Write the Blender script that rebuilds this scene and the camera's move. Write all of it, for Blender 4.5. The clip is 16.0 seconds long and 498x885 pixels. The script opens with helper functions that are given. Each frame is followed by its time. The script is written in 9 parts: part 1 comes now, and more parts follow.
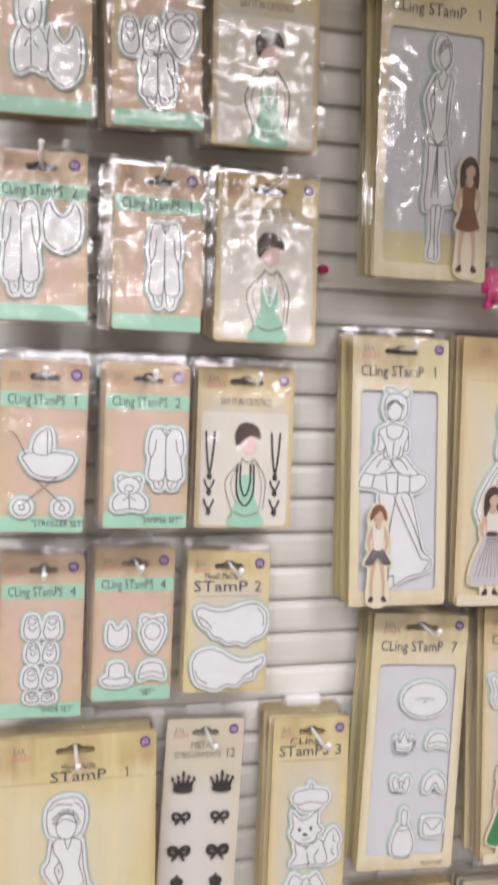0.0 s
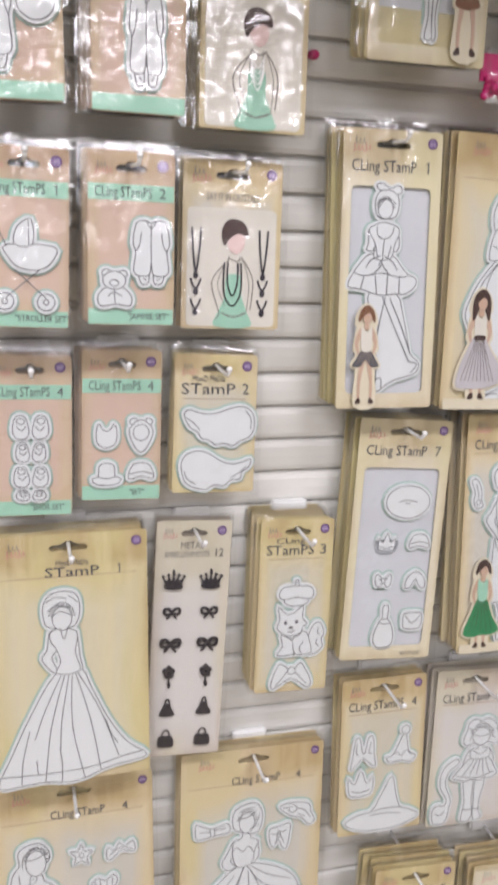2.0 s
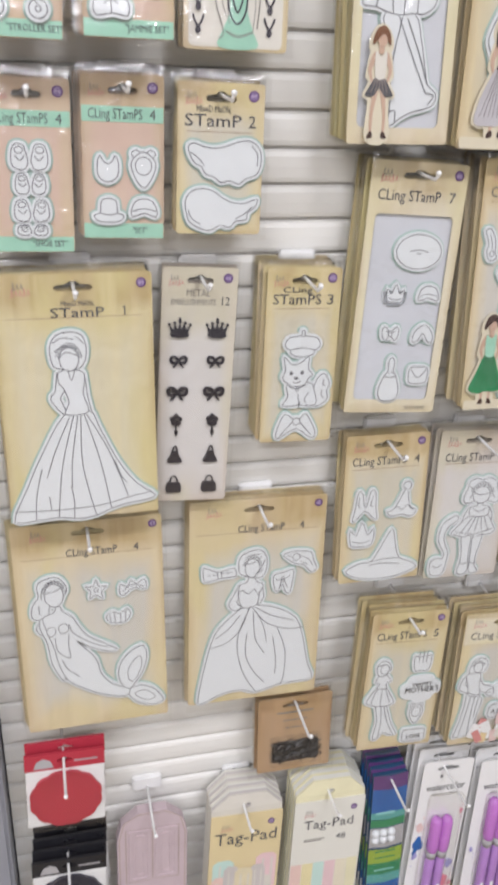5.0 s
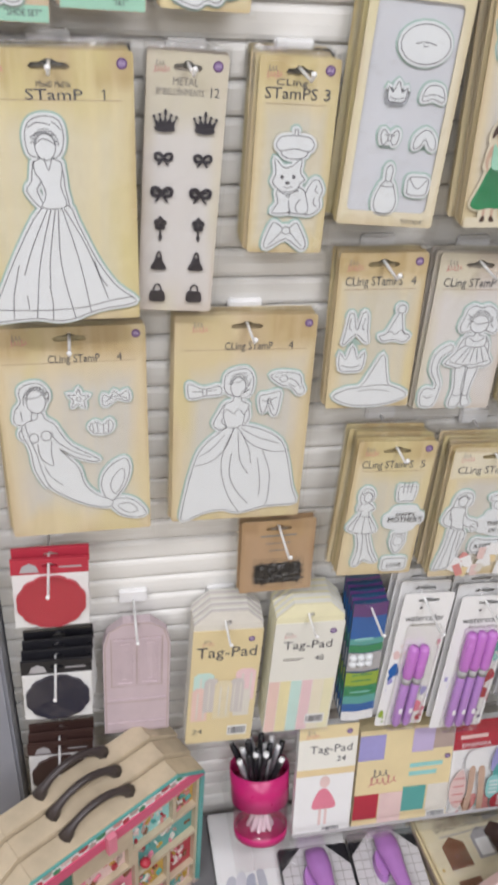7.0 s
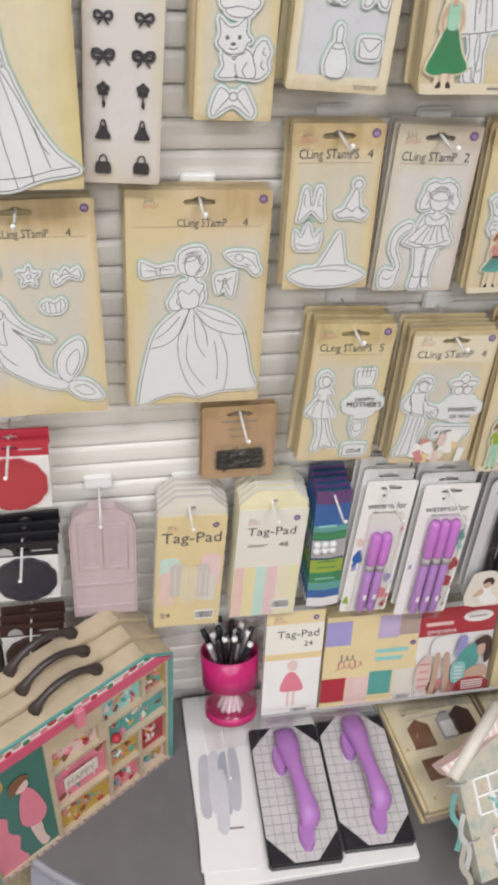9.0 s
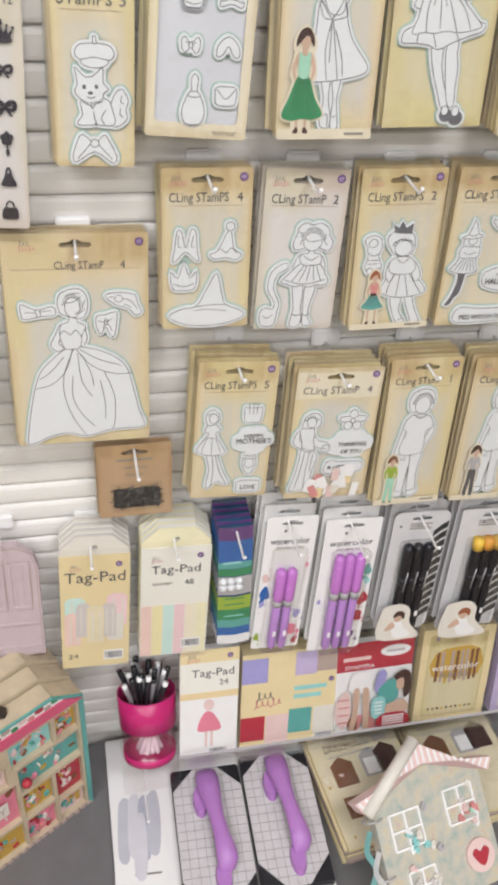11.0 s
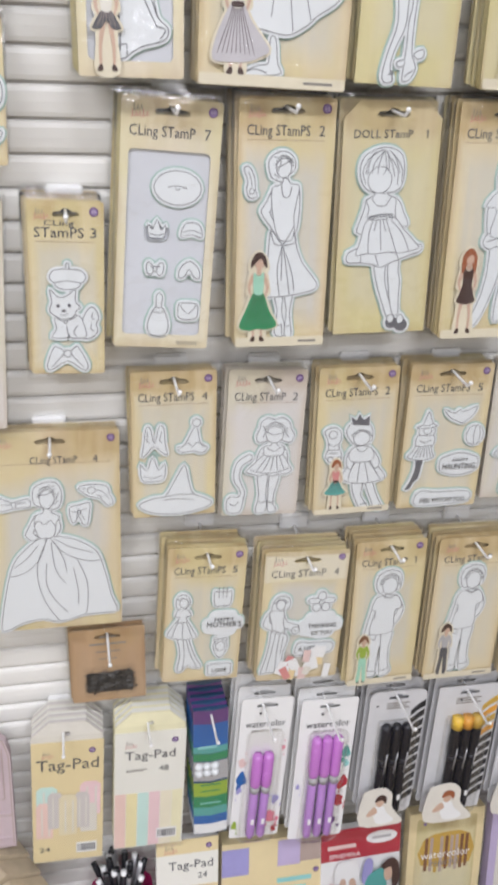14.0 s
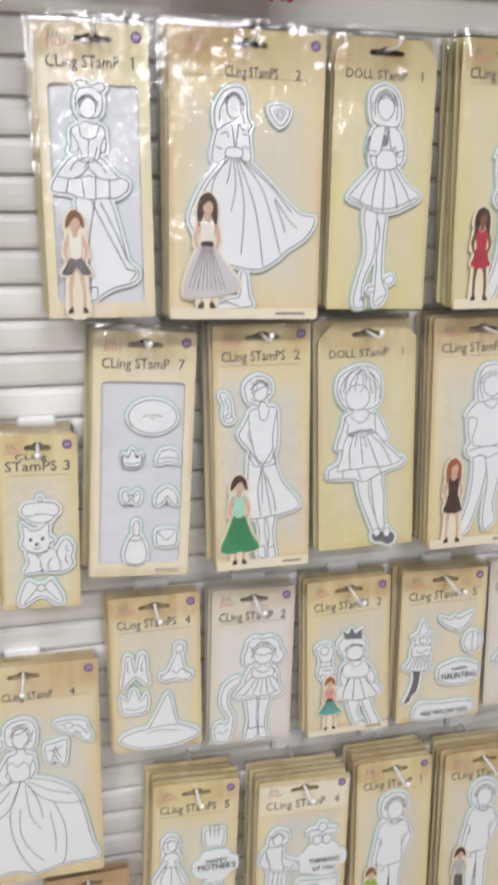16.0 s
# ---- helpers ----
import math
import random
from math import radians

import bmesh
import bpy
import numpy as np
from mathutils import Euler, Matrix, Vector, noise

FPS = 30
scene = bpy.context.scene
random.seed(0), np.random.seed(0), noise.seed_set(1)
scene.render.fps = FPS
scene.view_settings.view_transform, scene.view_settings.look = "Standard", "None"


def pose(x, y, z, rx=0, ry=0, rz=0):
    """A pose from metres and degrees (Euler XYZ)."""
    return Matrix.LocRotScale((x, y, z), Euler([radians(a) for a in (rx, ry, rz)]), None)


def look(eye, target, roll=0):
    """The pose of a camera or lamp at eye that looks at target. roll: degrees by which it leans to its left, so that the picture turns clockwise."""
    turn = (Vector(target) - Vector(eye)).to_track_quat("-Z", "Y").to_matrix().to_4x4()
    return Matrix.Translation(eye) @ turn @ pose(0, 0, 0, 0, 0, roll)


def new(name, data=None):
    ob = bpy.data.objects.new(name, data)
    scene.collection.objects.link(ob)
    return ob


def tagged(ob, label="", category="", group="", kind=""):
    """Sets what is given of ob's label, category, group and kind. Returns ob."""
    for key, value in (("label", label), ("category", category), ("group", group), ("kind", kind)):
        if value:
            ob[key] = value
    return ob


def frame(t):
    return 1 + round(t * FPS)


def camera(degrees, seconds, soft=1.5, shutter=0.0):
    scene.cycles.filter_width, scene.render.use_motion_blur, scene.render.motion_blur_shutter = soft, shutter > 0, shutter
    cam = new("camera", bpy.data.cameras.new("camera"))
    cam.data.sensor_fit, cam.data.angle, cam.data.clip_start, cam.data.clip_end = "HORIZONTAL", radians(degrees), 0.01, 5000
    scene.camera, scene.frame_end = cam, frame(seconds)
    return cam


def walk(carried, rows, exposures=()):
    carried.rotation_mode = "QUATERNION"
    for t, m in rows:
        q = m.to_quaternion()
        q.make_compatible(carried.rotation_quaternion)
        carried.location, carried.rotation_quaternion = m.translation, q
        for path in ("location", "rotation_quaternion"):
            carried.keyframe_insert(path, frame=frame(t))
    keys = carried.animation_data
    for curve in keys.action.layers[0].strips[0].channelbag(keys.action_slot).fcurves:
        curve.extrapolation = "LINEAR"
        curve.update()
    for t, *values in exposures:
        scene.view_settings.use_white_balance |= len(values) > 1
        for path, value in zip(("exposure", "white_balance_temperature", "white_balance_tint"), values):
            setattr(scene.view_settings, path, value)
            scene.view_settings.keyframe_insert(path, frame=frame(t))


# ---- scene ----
cam = camera(32.4, 16.0, soft=3.6, shutter=0.5)
PATH = [
    (0, (0.026, -0.742, 1.671), (0.508, 1.186, 1.445), 2.2),
    (0.5, (0.032, -0.735, 1.653), (0.511, 1.177, 1.31), 2.0),
    (1, (0.028, -0.738, 1.644), (0.52, 1.158, 1.24), 2.4),
    (1.5, (0.026, -0.742, 1.636), (0.521, 1.141, 1.18), 2.3),
    (2, (0.02, -0.745, 1.617), (0.545, 1.11, 1.084), 2.3),
    (2.5, (0.016, -0.748, 1.604), (0.539, 1.086, 1.001), 2.4),
    (3, (0.016, -0.76, 1.595), (0.531, 1.06, 0.947), 2.2),
    (3.5, (0.016, -0.765, 1.581), (0.542, 1.032, 0.876), 2.3),
    (4, (0.016, -0.762, 1.569), (0.532, 1.01, 0.799), 2.3),
    (6.5, (0.071, -0.797, 1.502), (0.436, 0.841, 0.413), 3.8),
    (7, (0.078, -0.797, 1.49), (0.439, 0.793, 0.332), 4.3),
    (7.5, (0.087, -0.803, 1.481), (0.43, 0.745, 0.262), 4.3),
    (8, (0.099, -0.808, 1.47), (0.433, 0.686, 0.184), 4.5),
    (8.5, (0.112, -0.813, 1.462), (0.43, 0.643, 0.128), 4.3),
    (9, (0.131, -0.827, 1.463), (0.464, 0.645, 0.15), 4.5),
    (9.5, (0.157, -0.832, 1.466), (0.504, 0.649, 0.168), 4.5),
    (10, (0.19, -0.837, 1.465), (0.563, 0.646, 0.175), 5.0),
    (12.5, (0.267, -0.876, 1.498), (0.657, 0.751, 0.401), 3.4),
    (13, (0.276, -0.877, 1.504), (0.662, 0.784, 0.458), 3.3),
    (13.5, (0.275, -0.879, 1.51), (0.655, 0.812, 0.511), 3.1),
    (14, (0.267, -0.872, 1.525), (0.668, 0.847, 0.584), 3.1),
    (14.5, (0.252, -0.845, 1.539), (0.711, 0.888, 0.654), 2.1),
    (15, (0.242, -0.815, 1.554), (0.74, 0.959, 0.776), 1.2),
    (15.5, (0.243, -0.805, 1.567), (0.739, 0.996, 0.851), 0.7),
    (16, (0.282, -0.807, 1.587), (0.735, 1.031, 0.944), 1.0),
]
walk(cam, [(t, look(eye, target, roll)) for t, eye, target, roll in PATH],
     exposures=[(0, 0.0, 6750, 14.5), (1, -0.01, 6700, 14.5), (2.5, -0.10, 6550, 13.5), (4, -0.07, 6500, 12), (6.5, -0.03, 6500, 11), (8.5, -0.02, 6750, 9.5), (9.5, 0.0, 6800, 9.5), (10.2, 0.1, 6800, 9.5), (13, 0.03, 6450, 10.5), (14, 0.02, 6400, 10.5), (15, 0.04, 6400, 10.5), (16, 0.03, 6500, 10.5)])

# ---- light ----
world = bpy.data.worlds.new("world")
world.use_nodes = True
world.node_tree.nodes["Background"].inputs["Color"].default_value = (0.9, 0.93, 1.0, 1)
world.node_tree.nodes["Background"].inputs["Strength"].default_value = 0.05
scene.world = world
LAMPS = [(-1.0, -1.45), (0.8, -1.45), (-1.0, -2.95), (0.8, -2.95), (-1.0, -4.45), (0.8, -4.45), (0.0, -6.2)]
CEILING = 3.05
DECK = 0.14
LAMP_POWER = 30.0
scene.view_settings.exposure = 0.0


# ---- materials ----
def shader(name, rough=0.6, metal=0.0):
    m = bpy.data.materials.new(name)
    m.use_nodes = True
    t = m.node_tree
    b = t.nodes["Principled BSDF"]
    b.inputs["Roughness"].default_value = rough
    b.inputs["Metallic"].default_value = metal
    return m, t, b


def ramp(t, fac, stops):
    r = t.nodes.new("ShaderNodeValToRGB")
    e = r.color_ramp.elements
    while len(e) < len(stops):
        e.new(0.5)
    for k, (p, c) in zip(e, stops):
        k.position, k.color = p, (*c, 1)
    t.links.new(fac, r.inputs[0])
    return r.outputs[0]


def noise_of(t, scale, detail=3.0, vec=None, rough=0.55):
    n = t.nodes.new("ShaderNodeTexNoise")
    n.inputs["Scale"].default_value = scale
    n.inputs["Detail"].default_value = detail
    n.inputs["Roughness"].default_value = rough
    if vec is not None:
        t.links.new(vec, n.inputs["Vector"])
    return n.outputs["Fac"]


def mixed(t, fac, a, b, mode="MIX"):
    n = t.nodes.new("ShaderNodeMix")
    n.data_type, n.blend_type = "RGBA", mode
    for sock, v in ((n.inputs[0], fac), (n.inputs[6], a), (n.inputs[7], b)):
        if isinstance(v, (int, float)):
            sock.default_value = v
        elif isinstance(v, tuple):
            sock.default_value = (*v, 1)
        else:
            t.links.new(v, sock)
    return n.outputs[2]


def maths(t, op, a, b=0.0):
    n = t.nodes.new("ShaderNodeMath")
    n.operation = op
    for sock, v in zip(n.inputs, (a, b)):
        if isinstance(v, (int, float)):
            sock.default_value = v
        else:
            t.links.new(v, sock)
    return n.outputs[0]


def bump(t, b, height, strength=0.2, dist=0.001):
    n = t.nodes.new("ShaderNodeBump")
    n.inputs["Strength"].default_value = strength
    n.inputs["Distance"].default_value = dist
    t.links.new(height, n.inputs["Height"])
    t.links.new(n.outputs[0], b.inputs["Normal"])


def coords(t, which="Object"):
    return t.nodes.new("ShaderNodeTexCoord").outputs[which]


def paint(name, col, rough=0.5, metal=0.0, var=0.06, scale=40.0, relief=0.05):
    """A plain surface with two scales of faint variation."""
    m, t, b = shader(name, rough, metal)
    o = coords(t)
    f = noise_of(t, scale, 4, o)
    g = noise_of(t, scale * 0.13, 2, o)
    lo = tuple(max(0.0, c * (1 - var)) for c in col)
    hi = tuple(min(1.0, c * (1 + var)) for c in col)
    c1 = ramp(t, f, [(0.3, lo), (0.7, hi)])
    c2 = mixed(t, maths(t, "MULTIPLY", g, 0.5), c1, lo)
    t.links.new(c2, b.inputs["Base Color"])
    rr = t.nodes.new("ShaderNodeMapRange")
    t.links.new(f, rr.inputs[0])
    rr.inputs[3].default_value, rr.inputs[4].default_value = max(0.02, rough - 0.08), min(1, rough + 0.08)
    t.links.new(rr.outputs[0], b.inputs["Roughness"])
    if relief:
        bump(t, b, noise_of(t, scale * 8, 3, o), relief, 0.0006)
    return m


def edge_mask(t, softness=0.16):
    """Small in the middle of a card, 0.5 at its rim and in its header, by the card's own bounds."""
    sep = t.nodes.new("ShaderNodeSeparateXYZ")
    t.links.new(coords(t, "Generated"), sep.inputs[0])
    ax = maths(t, "ABSOLUTE", maths(t, "SUBTRACT", sep.outputs[0], 0.5))
    low = maths(t, "SUBTRACT", 0.5, sep.outputs[2])
    high = maths(t, "SUBTRACT", sep.outputs[2], 0.38)
    d = maths(t, "MAXIMUM", ax, maths(t, "MAXIMUM", low, high))
    return d, sep


def card_stock(name, rim, body, middle, grain=1.0):
    """Printed distressed card: pale washed middle, darker stained rim, vertical wood-like grain."""
    m, t, b = shader(name, 0.55)
    d, sep = edge_mask(t)
    info = t.nodes.new("ShaderNodeObjectInfo")
    mp = t.nodes.new("ShaderNodeMapping")
    mp.inputs["Scale"].default_value = (1.0, 1.0, 0.4)
    t.links.new(coords(t), mp.inputs[0])
    off = t.nodes.new("ShaderNodeCombineXYZ")
    t.links.new(maths(t, "MULTIPLY", info.outputs["Random"], 7.0), off.inputs[0])
    t.links.new(off.outputs[0], mp.inputs["Location"])
    blot = noise_of(t, 22, 4, mp.outputs[0])
    fine = noise_of(t, 190, 5, mp.outputs[0], 0.7)
    dd = maths(t, "ADD", d, maths(t, "MULTIPLY", maths(t, "SUBTRACT", blot, 0.5), 0.16))
    light = tuple(min(1, c * 1.15) for c in body)
    ochre = (body[0] * 0.97, body[1] * 0.98, body[2] * 0.78)
    base = ramp(t, dd, [(0.30, body), (0.45, body), (0.515, tuple(c * 0.88 for c in rim))])
    wash = noise_of(t, 13, 3, mp.outputs[0])
    base = mixed(t, maths(t, "MULTIPLY", ramp_value(t, wash, 0.49, 0.60), 0.7), base, ochre)
    base = mixed(t, maths(t, "MULTIPLY", ramp_value(t, blot, 0.5, 0.75), 0.5), base, light)
    blush = noise_of(t, 9, 2, mp.outputs[0])
    base = mixed(t, maths(t, "MULTIPLY", ramp_value(t, blush, 0.53, 0.64), 0.35 * grain), base, (0.63, 0.51, 0.37))
    inner = maths(t, "ADD", d, maths(t, "MULTIPLY", maths(t, "SUBTRACT", wash, 0.5), 0.22))
    base = mixed(t, maths(t, "MULTIPLY", ramp_value(t, inner, 0.44, 0.33), 0.85), base, middle)
    sweep = t.nodes.new("ShaderNodeMapping")
    sweep.inputs["Scale"].default_value = (1.0, 1.0, 0.13)
    sweep.inputs["Rotation"].default_value = (0, 0.22, 0)
    t.links.new(mp.outputs[0], sweep.inputs[0])
    strokes = noise_of(t, 48, 4, sweep.outputs[0])
    base = mixed(t, maths(t, "MULTIPLY", ramp_value(t, strokes, 0.5, 0.64), 0.34 * grain), base, light)
    base = mixed(t, maths(t, "MULTIPLY", ramp_value(t, strokes, 0.48, 0.34), 0.22 * grain), base, ochre)
    base = mixed(t, 0.07 * grain, base, ramp(t, fine, [(0.3, (0.35, 0.27, 0.16)), (0.65, (1, 1, 0.96))]), "MULTIPLY")
    t.links.new(base, b.inputs["Base Color"])
    bump(t, b, fine, 0.04, 0.0004)
    return m


def ramp_value(t, v, a, b):
    n = t.nodes.new("ShaderNodeMapRange")
    n.inputs[1].default_value, n.inputs[2].default_value = a, b
    t.links.new(v, n.inputs[0])
    return n.outputs[0]


def film_material(name, strength, wrinkle, scale):
    """Thin clear plastic: lets light straight through, with a wrinkled gloss."""
    m = bpy.data.materials.new(name)
    m.use_nodes = True
    t = m.node_tree
    t.nodes.clear()
    out = t.nodes.new("ShaderNodeOutputMaterial")
    tr = t.nodes.new("ShaderNodeBsdfTransparent")
    tr.inputs[0].default_value = (0.985, 0.985, 0.98, 1)
    gl = t.nodes.new("ShaderNodeBsdfGlossy")
    gl.inputs["Roughness"].default_value = 0.09
    mx = t.nodes.new("ShaderNodeMixShader")
    fr = t.nodes.new("ShaderNodeFresnel")
    fr.inputs[0].default_value = 1.5
    o = coords(t)
    mp = t.nodes.new("ShaderNodeMapping")
    mp.inputs["Scale"].default_value = (1.0, 1.0, 0.30)
    mp.inputs["Rotation"].default_value = (0, 0.5, 0)
    info = t.nodes.new("ShaderNodeObjectInfo")
    off = t.nodes.new("ShaderNodeCombineXYZ")
    t.links.new(maths(t, "MULTIPLY", info.outputs["Random"], 9.0), off.inputs[0])
    t.links.new(off.outputs[0], mp.inputs["Location"])
    t.links.new(o, mp.inputs[0])
    soft = noise_of(t, scale, 2, mp.outputs[0], 0.5)
    crease = maths(t, "ABSOLUTE", maths(t, "SUBTRACT", noise_of(t, scale * 0.8, 1, o, 0.5), 0.5))
    n1 = maths(t, "ADD", soft, maths(t, "MULTIPLY", crease, 1.6))
    bp = t.nodes.new("ShaderNodeBump")
    bp.inputs["Strength"].default_value = wrinkle
    bp.inputs["Distance"].default_value = 0.004
    t.links.new(n1, bp.inputs["Height"])
    t.links.new(bp.outputs[0], gl.inputs["Normal"])
    t.links.new(bp.outputs[0], fr.inputs["Normal"])
    t.links.new(maths(t, "MINIMUM", maths(t, "MULTIPLY", fr.outputs[0], strength), 0.17), mx.inputs[0])
    t.links.new(tr.outputs[0], mx.inputs[1])
    t.links.new(gl.outputs[0], mx.inputs[2])
    t.links.new(mx.outputs[0], out.inputs[0])
    return m


SLAT = paint("slat_paint", (0.80, 0.79, 0.75), 0.42, var=0.03, scale=9, relief=0.03)
GROOVE = paint("groove_paint", (0.72, 0.70, 0.67), 0.6, var=0.05)
WHITE_PLASTIC = paint("white_plastic", (0.86, 0.86, 0.85), 0.35, var=0.02)
WIRE = paint("white_wire", (0.85, 0.85, 0.84), 0.3, var=0.02, relief=0)
GREY_METAL = paint("grey_metal", (0.30, 0.31, 0.35), 0.4, 0.0, var=0.08, scale=14)
DECK_GREY = paint("deck_grey", (0.155, 0.152, 0.155), 0.45, var=0.10, scale=26, relief=0.08)
CARPET = paint("carpet", (0.33, 0.27, 0.18), 0.95, var=0.25, scale=160, relief=0.6)
PLASTER = paint("plaster", (0.75, 0.75, 0.74), 0.8, var=0.03)
KRAFT = card_stock("kraft_card", (0.54, 0.40, 0.20), (0.65, 0.558, 0.365), (0.585, 0.56, 0.48))
KRAFT_GREY = card_stock("kraft_card_washed", (0.56, 0.42, 0.22), (0.655, 0.562, 0.38), (0.57, 0.56, 0.53))
KRAFT_GOLD = card_stock("kraft_card_gold", (0.52, 0.40, 0.19), (0.61, 0.545, 0.33), (0.60, 0.555, 0.38))
KRAFT_BRUSHED = card_stock("kraft_card_brushed", (0.52, 0.39, 0.19), (0.63, 0.55, 0.33), (0.65, 0.60, 0.44), 1.5)
KRAFT_CREAM = card_stock("kraft_card_cream", (0.60, 0.49, 0.30), (0.70, 0.64, 0.49), (0.70, 0.65, 0.52))
KRAFT_PINK = card_stock("kraft_card_rosy", (0.48, 0.33, 0.22), (0.57, 0.44, 0.33), (0.62, 0.45, 0.37))
KRAFT_BROWN = card_stock("kraft_card_brown", (0.36, 0.22, 0.12), (0.44, 0.29, 0.17), (0.46, 0.31, 0.19))
PALE_GREY = card_stock("washed_grey_card", (0.58, 0.50, 0.42), (0.62, 0.58, 0.54), (0.64, 0.62, 0.60), 0.4)
HEADER = paint("header_print", (0.74, 0.66, 0.46), 0.5, var=0.08, scale=60)
HEADER_PALE = paint("header_print_pale", (0.70, 0.67, 0.60), 0.5, var=0.05, scale=60)
CARD_EDGE = paint("card_edge", (0.42, 0.31, 0.22), 0.8, var=0.15, scale=300)
MINT = paint("mint_print", (0.33, 0.60, 0.46), 0.5, var=0.06, scale=60)
LILAC_PANEL = paint("window_back", (0.585, 0.60, 0.635), 0.35, var=0.04, scale=15)
RUBBER = paint("stamp_foam", (0.695, 0.72, 0.73), 0.45, var=0.02, scale=60)
INK = paint("ink", (0.085, 0.085, 0.095), 0.5, var=0.1, relief=0)
STAMP_LINE = paint("stamp_line", (0.13, 0.13, 0.145), 0.5, var=0.15, relief=0)
# teal tint of the backing and the shade round the foam, in one colour
CLING = paint("cling_teal", (0.36, 0.49, 0.44), 0.4, var=0.05, relief=0)
INK_SOFT = paint("ink_faded", (0.24, 0.22, 0.20), 0.6, var=0.1, relief=0)
PURPLE = paint("badge_purple", (0.12, 0.045, 0.18), 0.4, relief=0)
LILAC = paint("badge_lilac", (0.50, 0.42, 0.62), 0.4, relief=0)
ROSE = paint("logo_rose", (0.62, 0.25, 0.24), 0.5, relief=0)
CREAM = paint("cream_print", (0.70, 0.64, 0.49), 0.5, var=0.04, relief=0)
WHITE_CARD = paint("white_card", (0.80, 0.80, 0.79), 0.45, var=0.02)
METAL_DARK = paint("antique_metal", (0.06, 0.055, 0.07), 0.35, 0.6, var=0.3, scale=300, relief=0.1)
BLACK = paint("black_plastic", (0.018, 0.018, 0.022), 0.3, var=0.2)
MAGENTA = paint("magenta_plastic", (0.55, 0.02, 0.16), 0.3, var=0.05)
PUNCH_PURPLE = paint("purple_plastic", (0.42, 0.19, 0.50), 0.4, var=0.05)
SLEEVE = film_material("clear_sleeve", 1.8, 0.32, 62.0)
BLISTER = film_material("clear_blister", 0.6, 0.05, 12.0)
SLEEVE_FLAT = film_material("clear_sleeve_flat", 1.5, 0.3, 34.0)


def hue(name, r, g, b, rough=0.45, **k):
    return paint(name, (r, g, b), rough, **k)


GREEN = hue("print_green", 0.03, 0.24, 0.10)
TEAL = hue("print_teal", 0.10, 0.36, 0.33)
TEAL_PALE = hue("print_teal_pale", 0.28, 0.60, 0.58)
DARK_BROWN = hue("print_dark_brown", 0.06, 0.03, 0.025)
SKIN_TAN = hue("print_tan", 0.58, 0.40, 0.30)
CRIMSON = hue("print_crimson", 0.42, 0.03, 0.05)
PINK = hue("print_pink", 0.72, 0.22, 0.30)
BLUSH = hue("print_blush", 0.74, 0.55, 0.52)
MUSTARD = hue("print_mustard", 0.52, 0.33, 0.06)
LIME = hue("print_lime", 0.30, 0.42, 0.05)
ROYAL = hue("print_blue", 0.02, 0.12, 0.38)
PERI = hue("print_periwinkle", 0.34, 0.32, 0.60)
TAUPE = hue("print_taupe", 0.42, 0.33, 0.29)
BROWN = hue("print_brown", 0.20, 0.085, 0.04)
ORANGE = hue("print_orange", 0.70, 0.33, 0.05)
RUSSET = hue("print_russet", 0.32, 0.10, 0.04)
PALE_GREY_PRINT = hue("print_pale_grey", 0.52, 0.50, 0.52)
WOOD = hue("pale_wood", 0.53, 0.44, 0.31, 0.6, var=0.15, scale=30)
DOOR_PINK = hue("washed_pink", 0.54, 0.44, 0.465, 0.6, var=0.06)
SAND = hue("print_sand", 0.75, 0.60, 0.34)
GREYPRINT = hue("print_grey", 0.42, 0.41, 0.42)


# ---- mesh helpers ----
def smooth(pts, steps=4, closed=True):
    """A rounded line through a few corners."""
    n, out = len(pts), []
    for i in range(n if closed else n - 1):
        g = lambda k: pts[k % n] if closed else pts[min(max(k, 0), n - 1)]
        p0, p1, p2, p3 = g(i - 1), g(i), g(i + 1), g(i + 2)
        for s in range(steps):
            u = s / steps
            out.append(tuple(0.5 * (2 * b + (c - a) * u + (2 * a - 5 * b + 4 * c - d) * u * u + (3 * b - a - 3 * c + d) * u ** 3)
                             for a, b, c, d in zip(p0, p1, p2, p3)))
    if not closed:
        out.append(tuple(pts[-1]))
    return out


def oval(cx, cy, rx, ry, n=18):
    return [(cx + rx * math.cos(2 * math.pi * i / n), cy + ry * math.sin(2 * math.pi * i / n)) for i in range(n)]


def box2(x0, z0, x1, z1, r=0.0, k=4):
    if r <= 0:
        return [(x0, z0), (x1, z0), (x1, z1), (x0, z1)]
    out = []
    for cx, cz, a in ((x1 - r, z0 + r, -90), (x1 - r, z1 - r, 0), (x0 + r, z1 - r, 90), (x0 + r, z0 + r, 180)):
        for i in range(k + 1):
            t = math.radians(a + 90 * i / k)
            out.append((cx + r * math.cos(t), cz + r * math.sin(t)))
    return out


def area2(p):
    return sum(p[i - 1][0] * p[i][1] - p[i][0] * p[i - 1][1] for i in range(len(p)))


def grow(p, m):
    """The outline p moved outwards by m."""
    if area2(p) < 0:
        p = p[::-1]
    n, out = len(p), []
    for i in range(n):
        a, b, c = Vector(p[i - 1]), Vector(p[i]), Vector(p[(i + 1) % n])
        e = ((b - a).normalized() if (b - a).length > 1e-9 else Vector((0, 0))) + ((c - b).normalized() if (c - b).length > 1e-9 else Vector((0, 0)))
        if e.length < 1e-6:
            e = Vector((1, 0))
        e.normalize()
        out.append((b.x + e.y * m, b.y - e.x * m))
    return out


from mathutils.geometry import tessellate_polygon


